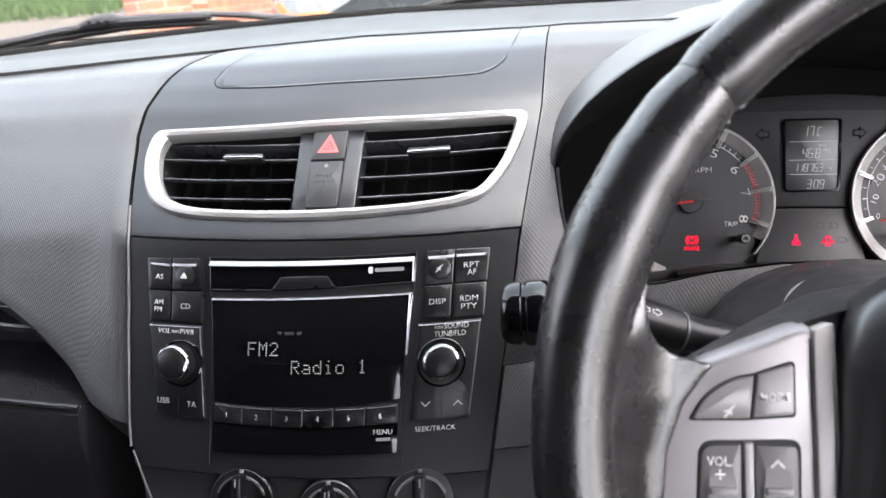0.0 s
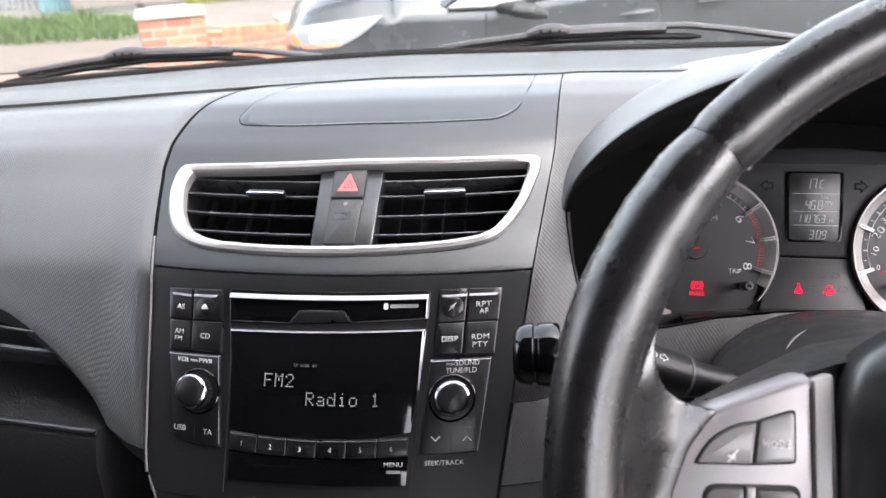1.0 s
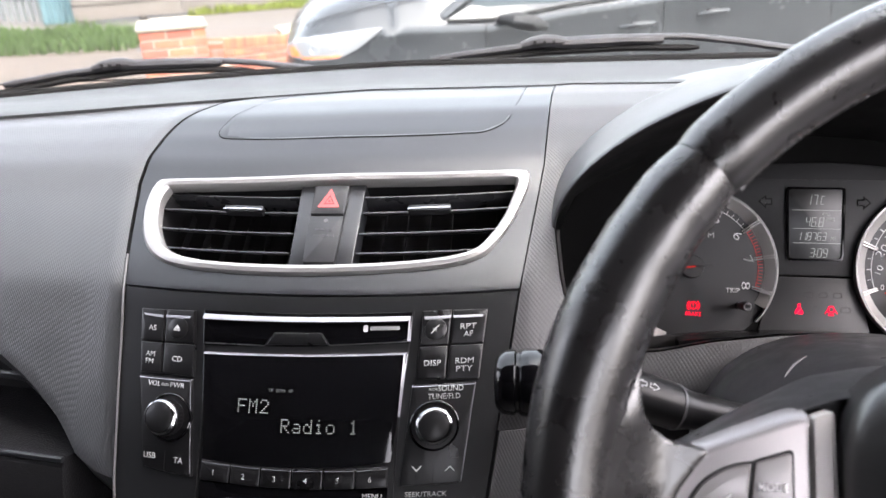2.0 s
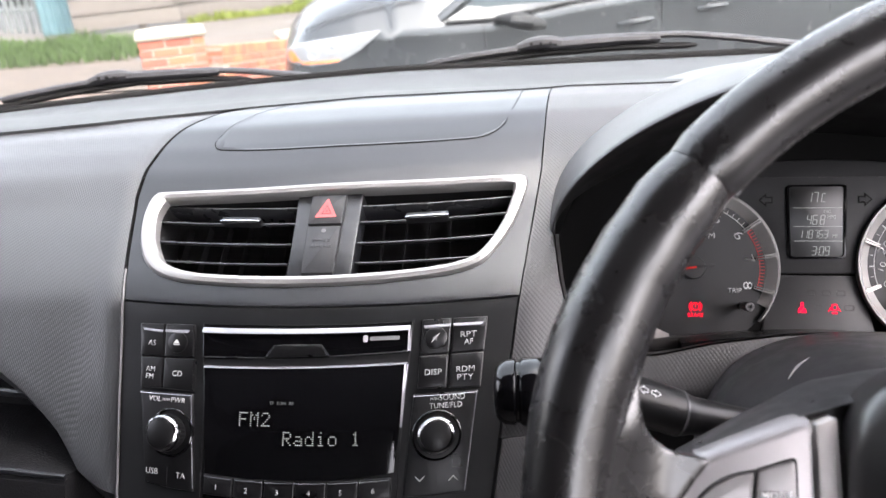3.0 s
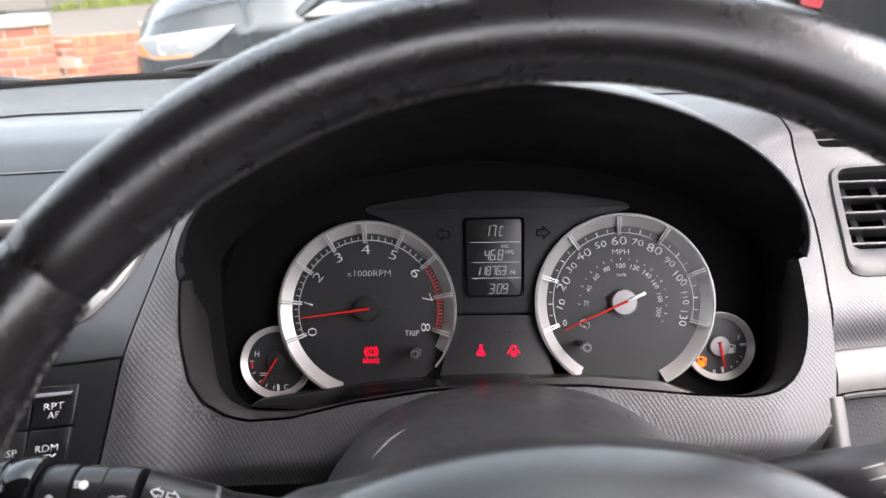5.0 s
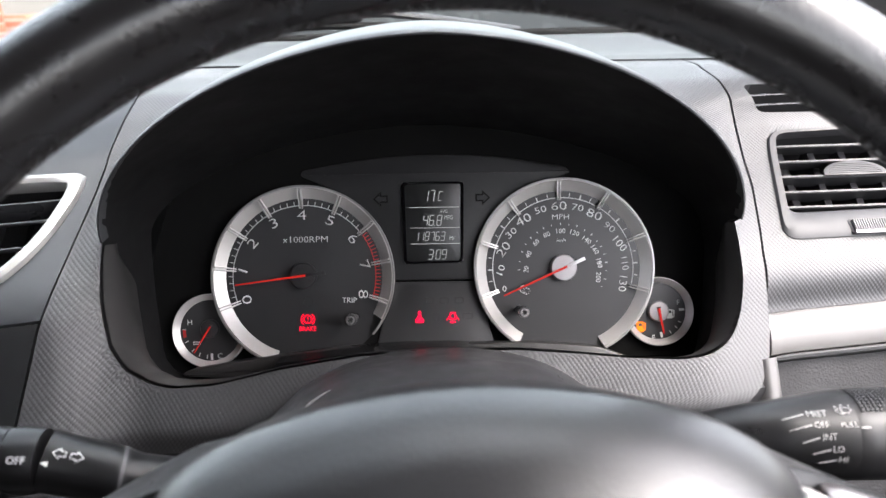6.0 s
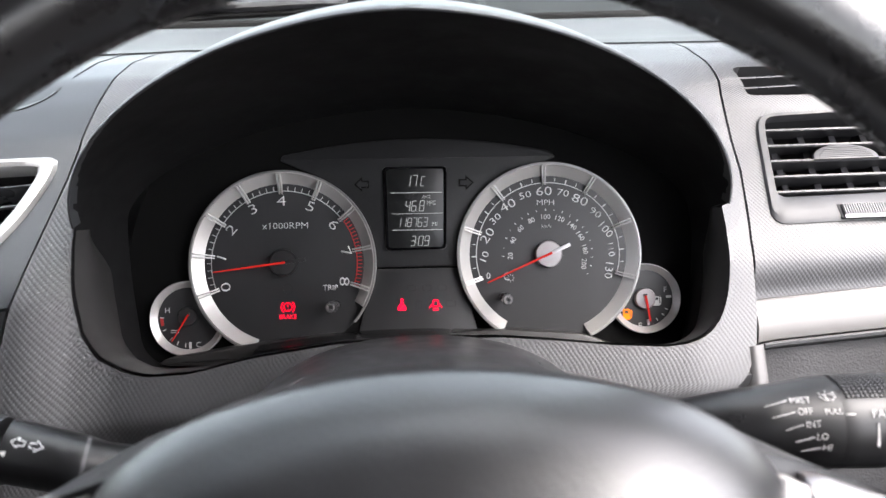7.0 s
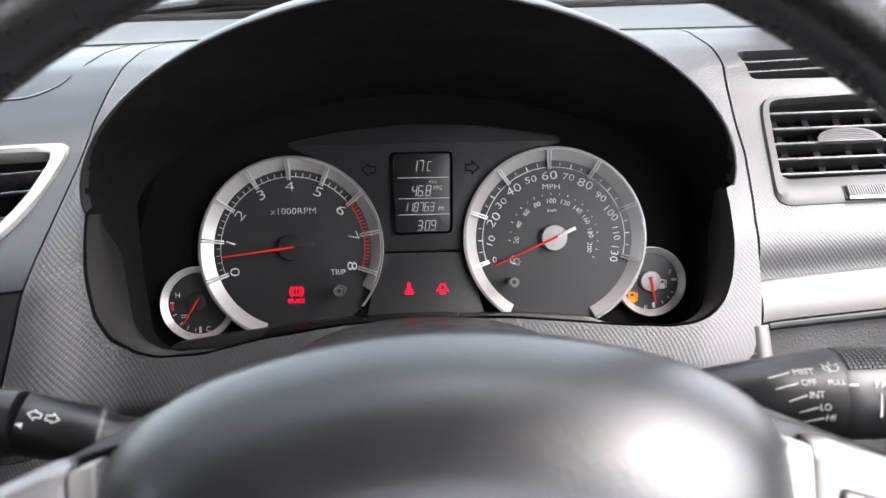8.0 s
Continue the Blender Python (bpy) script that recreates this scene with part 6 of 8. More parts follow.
            part("mark", mapped(slab(bar(-0.1360, 0.0080 + up, -0.0030, 0.0030, 52, 0.0003), 0.0024, 0.0030), sf), PALE, sp)
    # lower spokes
    for sx in (-1, 1):
        poly = [(sx * 0.030, -0.080), (sx * 0.060, -0.078), (sx * 0.085, -0.150), (sx * 0.055, -0.168)]
        part("lower_spoke", mapped(slab(rounded(ccw(poly), 0.008, 3), -0.018, -0.004, 0.003), WH), SPOKE, w)
    top = [(0.0915, 0.0200), (0.0905, 0.0330), (0.0870, 0.0440), (0.0785, 0.0535), (0.0630, 0.0622), (0.0420, 0.0685), (0.0210, 0.0722)]
    outline = [(0.0918, 0.0)] + top + [(0.0, 0.0735)] + [(-x, y) for x, y in top[::-1]] + [(-0.0918, 0.0), (-0.0935, -0.03), (-0.090, -0.062), (-0.07, -0.085), (-0.03, -0.094), (0.03, -0.094), (0.07, -0.085), (0.090, -0.062), (0.0935, -0.03)]
    loop = [(x + (0.004 * smoothstep(0.02, 0.085, x)), y) for x, y in smooth_loop(outline, 110)]
    # a broad round shoulder 36 mm deep, then an almost flat face
    levels = [(0.99, -0.030), (1.0, -0.014)] + [(1 - d / 0.0815, -0.008 + 0.030 * (0.3 * math.sqrt(1 - (1 - d / 0.036) ** 2) + 0.7 * (1 - (1 - d / 0.036) ** 2))) for d in (0.0002, 0.0008, 0.002, 0.0036, 0.0056, 0.008, 0.011, 0.0145, 0.0185, 0.023, 0.028, 0.032, 0.036)] + [(0.45, 0.0232), (0.28, 0.0248), (0.05, 0.0254)]
    part("airbag_pad", mapped(domed(loop, (0.0, -0.008), levels), WH), PAD, w, "grained black airbag cushion")
    part("hub", mapped(lathe([(0.060, -0.095), (0.056, -0.060), (0.052, -0.028), (0.03, -0.012)], 40), WH), BLACK, w)
    return w


TRIM_SILVER = surface("wheel_trim_silver", (0.50, 0.48, 0.468), 0.42, metal=0.25, var=0.04, rvar=0.03)
STITCH = surface("stitch_thread", (0.024, 0.022, 0.021), 0.7, var=0.3, blotch=120)
SPOKE_KEY = surface("spoke_button", (0.24, 0.231, 0.234), 0.40, metal=0.35, grain=0.06, size=0.0004, var=0.08)
ROCKER = surface("rocker_button", (0.105, 0.101, 0.102), 0.38, metal=0.15, grain=0.06, size=0.0004, var=0.08)
PALE = surface("pale_print", (0.62, 0.61, 0.62), 0.6, var=0.05)


def build_column():
    c = thing("steering_column", "black plastic steering column cover", "steering column")
    bm = bmesh.new()
    rows = []
    for y, top, w in ((-0.225, 0.925, 0.084), (-0.215, 0.934, 0.088), (-0.190, 0.932, 0.095), (-0.150, 0.918, 0.101), (-0.120, 0.907, 0.104), (-0.102, 0.9005, 0.105), (-0.092, 0.895, 0.103), (-0.070, 0.885, 0.098), (-0.05, 0.875, 0.09)):
        row = []
        for i in range(33):
            q = math.pi * i / 32
            x = w * math.copysign(abs(math.cos(q)) ** (2 / 2.6), math.cos(q))
            z = 0.80 + (top - 0.80) * abs(math.sin(q)) ** (2 / 2.6)
            row.append(bm.verts.new((0.348 + x, y, z)))
        for i in range(1, 16):
            q = math.pi + math.pi * i / 16
            row.append(bm.verts.new((0.348 + w * 0.9 * math.cos(q), y, 0.80 + 0.075 * math.sin(q))))
        rows.append(row)
    for a, b in zip(rows, rows[1:]):
        bridge(bm, a, b)
    bm.faces.new(rows[0])
    bm.faces.new(rows[-1][::-1])
    part("cover", bm, COWL, c)
    part("shaft", tube([(0.345, -0.235, 0.898), (0.345, 0.02, 0.75)], 0.05, 24), BLACK, c)
    # a pale highlight on the cover's shoulder, drawn as a thin coloured strip
    def on_cover(y, q, lift):
        keys = (-0.150, -0.120, -0.102)
        top, half = float(np.interp(y, keys, (0.918, 0.907, 0.9005))), float(np.interp(y, keys, (0.101, 0.104, 0.105)))
        x = half * math.copysign(abs(math.cos(q)) ** (2 / 2.6), math.cos(q))
        return Vector((0.348 + x - lift * 0.4, y - lift * 0.3, 0.80 + (top - 0.80) * abs(math.sin(q)) ** (2 / 2.6) + lift))
    line = [on_cover(y, q, 0.0004) for y, q in ((-0.137, 2.195), (-0.132, 2.145), (-0.127, 2.093), (-0.1238, 2.042), (-0.1208, 1.991))]
    part("scuff_mark", tube(line, [0.0002, 0.0007, 0.0009, 0.0007, 0.0002], 8, squash=0.4), EDGE_GLINT, c, "pale edge highlight put into colour")
    return c


EDGE_GLINT = surface("cover_edge_highlight", (0.13, 0.128, 0.13), 0.6, var=0.3, blotch=300)
COWL = surface("column_plastic", (0.024, 0.024, 0.026), 0.36, grain=0.15, size=0.0008, var=0.25, blotch=60)


def stalk_map(axis, radii):
    """Wraps flat shapes round a stalk: a along it, b round it, middle facing the driver."""
    xs = [p[0] for p in axis]
    d, e = Vector((0, -0.70, 0.714)), Vector((0, 0.714, 0.70))
    flip = xs[0] > xs[-1]
    px = xs[::-1] if flip else xs
    col = lambda k: [p[k] for p in axis][::-1] if flip else [p[k] for p in axis]
    rr = radii[::-1] if flip else radii

    def fn(a, b, h):
        r = float(np.interp(a, px, rr))
        p = Vector((a, float(np.interp(a, px, col(1))), float(np.interp(a, px, col(2)))))
        q = b / r
        step = Vector((0.002, float(np.interp(a + 0.001, px, col(1)) - np.interp(a - 0.001, px, col(1))), float(np.interp(a + 0.001, px, col(2)) - np.interp(a - 0.001, px, col(2))))).normalized()
        out = (d - step * d.dot(step)).normalized()
        up = (e - step * e.dot(step)).normalized()
        return p + (out * math.cos(q) + up * math.sin(q)) * (r + h)
    return fn


def stalk_bar(axis, radii, x0, x1, grow=0.0, n=28, ends=0.0):
    """The length of a stalk between x0 and x1."""
    xs = [p[0] for p in axis]
    order = sorted(range(len(xs)), key=lambda i: xs[i])
    g = lambda k, x: float(np.interp(x, [xs[i] for i in order], [axis[i][k] for i in order]))
    rad = lambda x: float(np.interp(x, [xs[i] for i in order], [radii[i] for i in order]))
    pts, rs = [], []
    m = max(4, round(abs(x1 - x0) / 0.003))
    for i in range(m + 1):
        x = lerp(x0, x1, i / m)
        pts.append((x, g(1, x), g(2, x)))
        rs.append(rad(x) + grow)
    if ends:
        for i in (0, -1):
            rs[i] -= ends
    return tube(pts, rs, n)


def build_stalks():
    # lights and indicators, on the side towards the console
    axis = [(0.128, -0.1755, 0.9146), (0.165, -0.175, 0.9142), (0.190, -0.175, 0.9120), (0.216, -0.1742, 0.9018), (0.219, -0.1737, 0.9007), (0.222, -0.173, 0.8996), (0.245, -0.168, 0.8920), (0.29, -0.16, 0.878)]
    radii = [0.0120, 0.0124, 0.0121, 0.0115, 0.0110, 0.0096, 0.0080, 0.0078]
    s = thing("indicator_stalk", "black indicator and light switch stalk with white symbols", "stalk", "column stalks")
    prof = [(0.1270, 0.0085), (0.1274, 0.0112), (0.1284, 0.0134), (0.1302, 0.0151), (0.1330, 0.0162), (0.1372, 0.0166), (0.1378, 0.0162), (0.1384, 0.0154), (0.1396, 0.0154), (0.1402, 0.0162), (0.1410, 0.0168), (0.1460, 0.0171), (0.1500, 0.0169), (0.1515, 0.0160)]
    part("end_cap", tube([(x, -0.1755, 0.9146) for x, r in prof], [r for x, r in prof], 36), GLOSS, s, "gloss black rounded end cap")
    part("light_switch", stalk_bar(axis, [r + 0.0008 for r in radii], 0.1520, 0.1648, 0, 32, 0.0008), SWITCH, s, "dark grey turning light switch")
    part("fog_ring", stalk_bar(axis, [r + 0.0004 for r in radii], 0.1656, 0.1762, 0, 32, 0.0006), SWITCH, s)
    part("collar", stalk_bar(axis, [r + 0.0008 for r in radii], 0.1770, 0.1895, 0, 32, 0.0006), SWITCH, s)
    part("arm", stalk_bar(axis, radii, 0.1900, 0.29), SWITCH, s, "tapering black arm")
    part("pale_ring", stalk_bar(axis, radii, 0.2160, 0.2174, 0.0002, 32), PALE_RING, s, "thin pale ring")
    fn = stalk_map(axis, radii)
    for sg, x in ((-1, 0.1955), (1, 0.2005)):
        pts = [(x + sg * p, 0.0035 + q) for p, q in ((0.0030, 0), (0.0002, 0.0023), (0.0002, 0.0011), (-0.0018, 0.0011), (-0.0018, -0.0011), (0.0002, -0.0011), (0.0002, -0.0023))]
        part("arrow_mark", mapped(ring(resample(ccw(pts), 42), resample(inset(ccw(pts), 0.0003), 42), 0.0001, 0.0004), fn), PALE, s)
    part("pointer_mark", mapped(slab(ccw([(0.1905, -0.0012), (0.1925, -0.0022), (0.1925, -0.0002)]), 0.0001, 0.0004), fn), WHITE, s)
    big = stalk_map(axis, [r + 0.0010 for r in radii])
    lettering("OFF", 0.1840, -0.0012, 0.0028, big, s, PALE, 0.0001, width=0.0066, thin=0)
    part("lamp_mark", mapped(slab(circle(0.1703, 0.0040, 0.0018, 16), 0.0, 0.0003), big), PALE, s)
    for k in range(3):
        part("lamp_mark", mapped(slab(rect(0.1665, 0.0028 + k * 0.0011, 0.1685, 0.0032 + k * 0.0011), 0.0, 0.0003), big), PALE, s)
    lettering("ONE", 0.1700, -0.0030, 0.0022, big, s, FAINT2, 0.0001)
    part("lamp_mark", mapped(slab(circle(0.1585, -0.0015, 0.0016, 14), 0.0, 0.0004), big), PALE, s)
    # wiper stalk, on the door side
    axis = [(0.42, -0.16, 0.8990), (0.445, -0.168, 0.9020), (0.470, -0.174, 0.9065), (0.485, -0.176, 0.9070), (0.508, -0.176, 0.9060), (0.560, -0.176, 0.9045), (0.575, -0.176, 0.9040)]
    radii = [0.0078, 0.0085, 0.0125, 0.0150, 0.0186, 0.0190, 0.0180]
    s = thing("wiper_stalk", "black wiper stalk with white switch positions", "stalk", "column stalks")
    part("arm", stalk_bar(axis, radii, 0.42, 0.5085, 0, 36), SWITCH, s, "flaring black arm with white lettering")
    part("collar", stalk_bar(axis, radii, 0.5092, 0.5330, -0.0002, 36, 0.0006), SWITCH, s)
    kn = part("end_knob", stalk_bar(axis, radii, 0.5335, 0.575, 0.0004, 36, 0.001), SWITCH, s, "ribbed turning knob")
    fn = stalk_map(axis, radii)
    for i in range(11):
        for j in range(10):
            x, b = 0.5112 + i * 0.0019, 0.0070 + j * 0.0017
            part("stud", mapped(slab(rect(x, b, x + 0.0013, b + 0.0011), -0.0002, 0.0005, 0.0002), fn), SWITCH, s)
    for k, (tx, x, b, w) in enumerate((("MIST", 0.4936, 0.0068, 0.0095), ("OFF", 0.4942, 0.0022, 0.0068), ("INT", 0.4966, -0.0026, 0.0068), ("LO", 0.4996, -0.0074, 0.0050), ("HI", 0.5018, -0.0118, 0.0040))):
        lettering(tx, x, b, 0.0026, fn, s, PRINT_GREY, 0.0002, width=w * 0.80, thin=0)
        part("rule", mapped(slab(ccw([(x - w / 2 - 0.0070, b - 0.0022 + (2 - k) * -0.0002), (x - w / 2 - 0.0004, b - 0.0004), (x - w / 2 - 0.0004, b + 0.0001), (x - w / 2 - 0.0070, b - 0.0019 + (2 - k) * -0.0002)]), 0.0001, 0.0004), fn), PRINT_GREY, s)
    lettering("PULL", 0.5046, 0.0018, 0.0021, fn, s, PRINT_GREY, 0.0002, width=0.0064, thin=0)
    fan = [at_angle(0.5040, 0.0046, 0.0046, a) for a in range(45, 136, 6)] + [at_angle(0.5040, 0.0046, 0.0018, a) for a in range(135, 44, -15)]
    part("washer_mark", mapped(slab(bar(0.5040, 0.0046, 0.0012, 0.0040, 105, 0.00022), 0.0001, 0.0004), fn), PRINT_GREY, s)
    part("washer_mark", mapped(ring(resample(ccw(fan), 60), resample(inset(ccw(fan), 0.0003), 60), 0.0001, 0.0004), fn), PRINT_GREY, s)
    for k in range(3):
        part("washer_mark", mapped(slab(bar(0.5040, 0.0046, 0.0052, 0.0060, 62 + k * 28, 0.00022), 0.0001, 0.0004), fn), PRINT_GREY, s)
    lettering("FAST", 0.5243, 0.0005, 0.0028, fn, s, PRINT_GREY, 0.0003, width=0.0100, thin=0)
    part("rule", mapped(slab(ccw([(0.5206, -0.0030), (0.5212, -0.0030), (0.5218, -0.0120), (0.5208, -0.0120)]), 0.0, 0.0005), fn), PRINT_GREY, s)
    part("rule", mapped(slab(rect(0.5090, 0.0002, 0.5125, 0.0008), 0.0, 0.0005), fn), PRINT_GREY, s)


SWITCH = surface("switch_plastic", (0.010, 0.010, 0.0108), 0.36, spec=0.35, grain=0.1, size=0.0006, var=0.12)
PRINT_GREY = surface("worn_grey_print", (0.30, 0.297, 0.297), 0.6, var=0.1)
PALE_RING = surface("pale_grey_ring", (0.09, 0.09, 0.094), 0.5, var=0.05)
build_wheel()
build_column()
build_stalks()


# ---- cabin round the camera ----


def loft(sections):
    bm = bmesh.new()
    rows = [[bm.verts.new(p) for p in sec] for sec in sections]
    for a, b in zip(rows, rows[1:]):
        bridge(bm, a, b)
    bm.faces.new(rows[0][::-1])
    bm.faces.new(rows[-1])
    return bm


def build_cabin():
    structure("floor", box(-0.76, -1.12, 0.22, 0.76, 0.9, 0.26), TRIM, "black carpeted car floor", "floor")
    structure("ceiling", loft([[(x, y, z) for x, z in ((-0.56, 1.46), (0.56, 1.46), (0.60, 1.49), (-0.60, 1.49))] for y in (-0.13, -1.12)]), LINING, "pale grey fabric roof lining", "ceiling")
    # unseen rear walls, placed to leave one opening for light behind the driver
    structure("wall_back", box(-0.72, -1.12, 0.26, 0.23, -1.04, 1.46), BLACK, "unseen dark rear wall beside an opening for light", "wall")
    structure("wall_seat", box(0.23, -1.12, 0.26, 0.72, -1.04, 0.97), TRIM, "unseen dark wall below the rear light opening", "wall")
    structure("wall_header", box(0.23, -1.12, 1.38, 0.72, -1.04, 1.46), LINING, "unseen grey wall above the rear light opening", "wall")
    structure("wall_front", box(-0.72, 0.385, 0.26, 0.72, 0.40, 0.935), TRIM, "bulkhead under the windscreen", "wall")
    for sx, nm in ((-1, "left"), (1, "right")):
        a, b = sorted((sx * 0.72, sx * 0.77))
        structure("wall_" + nm, box(a, -1.12, 0.26, b, 0.40, 0.965 if sx < 0 else 0.90), TRIM, "black door lining below the side window", "wall")
        # unseen posts; the left one fills the side window to block its light
        for y0, y1 in (((-1.04, -0.30),) if sx < 0 else ((-1.10, -1.02),)):
            structure("wall_post", loft([[(sx * 0.72, y0, 0.89), (sx * 0.72, y1, 0.89), (sx * 0.77, y1, 0.89), (sx * 0.77, y0, 0.89)], [(sx * 0.57, y0, 1.47), (sx * 0.57, y1, 1.47), (sx * 0.61, y1, 1.47), (sx * 0.61, y0, 1.47)]]), LINING, "unseen grey lined post, added to block side light", "pillar")
        # unseen roof edge, added to keep high side light off the wheel pad
        structure("roof_rail", loft([[(sx * x, y, z) for x, z in ((0.545, 1.462), (0.590, 1.375), (0.650, 1.375), (0.612, 1.475))] for y in (-0.18, -1.02)]), LINING, "unseen grey lined roof edge, added to shade the wheel pad", "roof")
        structure("windscreen_post", loft([[(sx * 0.70, 0.40, 0.93), (sx * 0.70, 0.28, 0.93), (sx * 0.76, 0.28, 0.93), (sx * 0.76, 0.40, 0.93)], [(sx * 0.565, -0.10, 1.45), (sx * 0.565, -0.22, 1.45), (sx * 0.61, -0.22, 1.47), (sx * 0.61, -0.10, 1.47)]]), LINING, "pale grey lined windscreen pillar", "pillar")
    # windscreen
    bm = bmesh.new()
    rows = []
    for q in (0.0, 0.25, 0.5, 0.75, 1.0):
        row = []
        for x in grid(-0.70, 0.70, 0.1):
            xx = x * lerp(1.0, 0.80, q)
            bow = 0.05 * (x / 0.70) ** 2
            row.append((xx, lerp(0.545, -0.13, q) - bow, lerp(0.940, 1.47, q) + 0.03 * math.sin(math.pi * q)))
        rows.append(row)
    n = Vector((0, -0.58, -0.815)) * 0.005
    top = [[bm.verts.new(p) for p in r] for r in rows]
    low = [[bm.verts.new(Vector(p) + n) for p in r] for r in rows]
    k = len(top[0])
    for g in (top, low):
        for a, b in zip(g, g[1:]):
            bridge(bm, a, b, close=False)
    rim_t = top[0] + [r[-1] for r in top[1:-1]] + top[-1][::-1] + [r[0] for r in top[1:-1]][::-1]
    rim_l = low[0] + [r[-1] for r in low[1:-1]] + low[-1][::-1] + [r[0] for r in low[1:-1]][::-1]
    bridge(bm, rim_t, rim_l)
    ws = structure("window_1", bm, GLASS, "clear curved windscreen", "windscreen")
    ws.visible_shadow = False
    # scuttle outside the glass
    fn = lambda x, q, h: Vector((x, lerp(0.385, 0.60, q), lerp(0.955, 0.885, q) - 0.05 * (x / 0.7) ** 2 + h))
    structure("scuttle_panel", sheet(fn, grid(-0.70, 0.70, 0.05), [0, 0.2, 0.4, 0.6, 0.8, 1.0], -0.02, 0.0), WIPER, "black plastic scuttle under the wipers", "scuttle")


def build_wiper(path, arm, label):
    w = thing("windscreen_wiper", label, "wiper", "windscreen wipers")
    pts = [Vector(p) for p in resample(path, 26, False)]
    blade = part("blade", tube(pts, [0.0020] + [0.0050] * 24 + [0.0020], 8, squash=0.8), RUBBER, w, "black rubber blade")
    up = [p + Vector((0, 0.001, 0.0085)) for p in pts]
    n = len(up)
    part("frame", tube(up[3:-3], [0.0012] + [0.0056 + 0.0030 * math.exp(-((i - n * 0.45) / 4.0) ** 2) for i in range(n - 8)] + [0.0012], 8, squash=0.8), WIPER, w, "black painted blade frame")
    part("end_clip", tube(up[2:5], [0.004, 0.005, 0.004], 8), WIPER, w)
    part("end_clip", tube(up[-6:-3], [0.004, 0.005, 0.004], 8), WIPER, w)
    k = round(n * 0.45)
    mid = up[k]
    part("bracket", tube([up[k - 2] + Vector((0, -0.001, 0.002)), up[k - 1] + Vector((0, -0.001, 0.0035)), mid + Vector((0, -0.001, 0.0040)), up[k + 1] + Vector((0, -0.001, 0.0035)), up[k + 2] + Vector((0, -0.001, 0.002))], [0.0052, 0.0088, 0.0098, 0.0088, 0.0052], 10, squash=0.85), WIPER, w, "dark grey joint between arm and blade")
    for k in (-1, 0, 1):
        c = mid + Vector((k * 0.011, -0.0075, 0.004))
        part("rivet", tube([c, c + Vector((0, -0.006, 0.001))], 0.0019, 10, up=(1, 0, 0)), RUBBER, w)
    a = [Vector(p) for p in resample(arm, 12, False)]
    part("arm", tube(a, [0.0052 + 0.0002 * i for i in range(12)], 10, squash=0.6), WIPER, w, "black painted wiper arm")
    return w


build_cabin()
build_wiper([(-0.553, 0.395, 0.944), (-0.453, 0.425, 0.956), (-0.363, 0.440, 0.963), (-0.273, 0.446, 0.963), (-0.208, 0.446, 0.960)], [(-0.353, 0.449, 0.974), (-0.263, 0.452, 0.973), (-0.208, 0.452, 0.969), (-0.123, 0.450, 0.958)], "black windscreen wiper parked along the glass foot")
build_wiper([(-0.005, 0.420, 0.959), (0.065, 0.424, 0.969), (0.155, 0.428, 0.977), (0.255, 0.428, 0.980), (0.335, 0.424, 0.979)], [(0.145, 0.431, 0.989), (0.225, 0.433, 0.992), (0.325, 0.430, 0.991), (0.375, 0.428, 0.985), (0.465, 0.425, 0.971)], "long black windscreen wiper parked along the glass foot")


# ---- outside ----
ASPHALT = surface("asphalt", (0.060, 0.058, 0.056), 0.9, grain=0.6, size=0.012, var=0.3, blotch=1.2)
CONCRETE = surface("path_concrete", (0.10, 0.086, 0.075), 0.9, grain=0.4, size=0.02, var=0.18, blotch=1.5)
SOIL = surface("soil", (0.085, 0.066, 0.052), 1.0, grain=0.8, size=0.03, var=0.35, blotch=3)
GRASS = surface("grass", (0.045, 0.078, 0.016), 0.8, var=0.4, blotch=2.5)
MORTAR = surface("mortar", (0.44, 0.36, 0.30), 0.95, grain=0.5, size=0.004, var=0.15)
CAPSTONE = surface("cap_stone", (0.27, 0.245, 0.19), 0.9, grain=0.5, size=0.008, var=0.18, blotch=12)


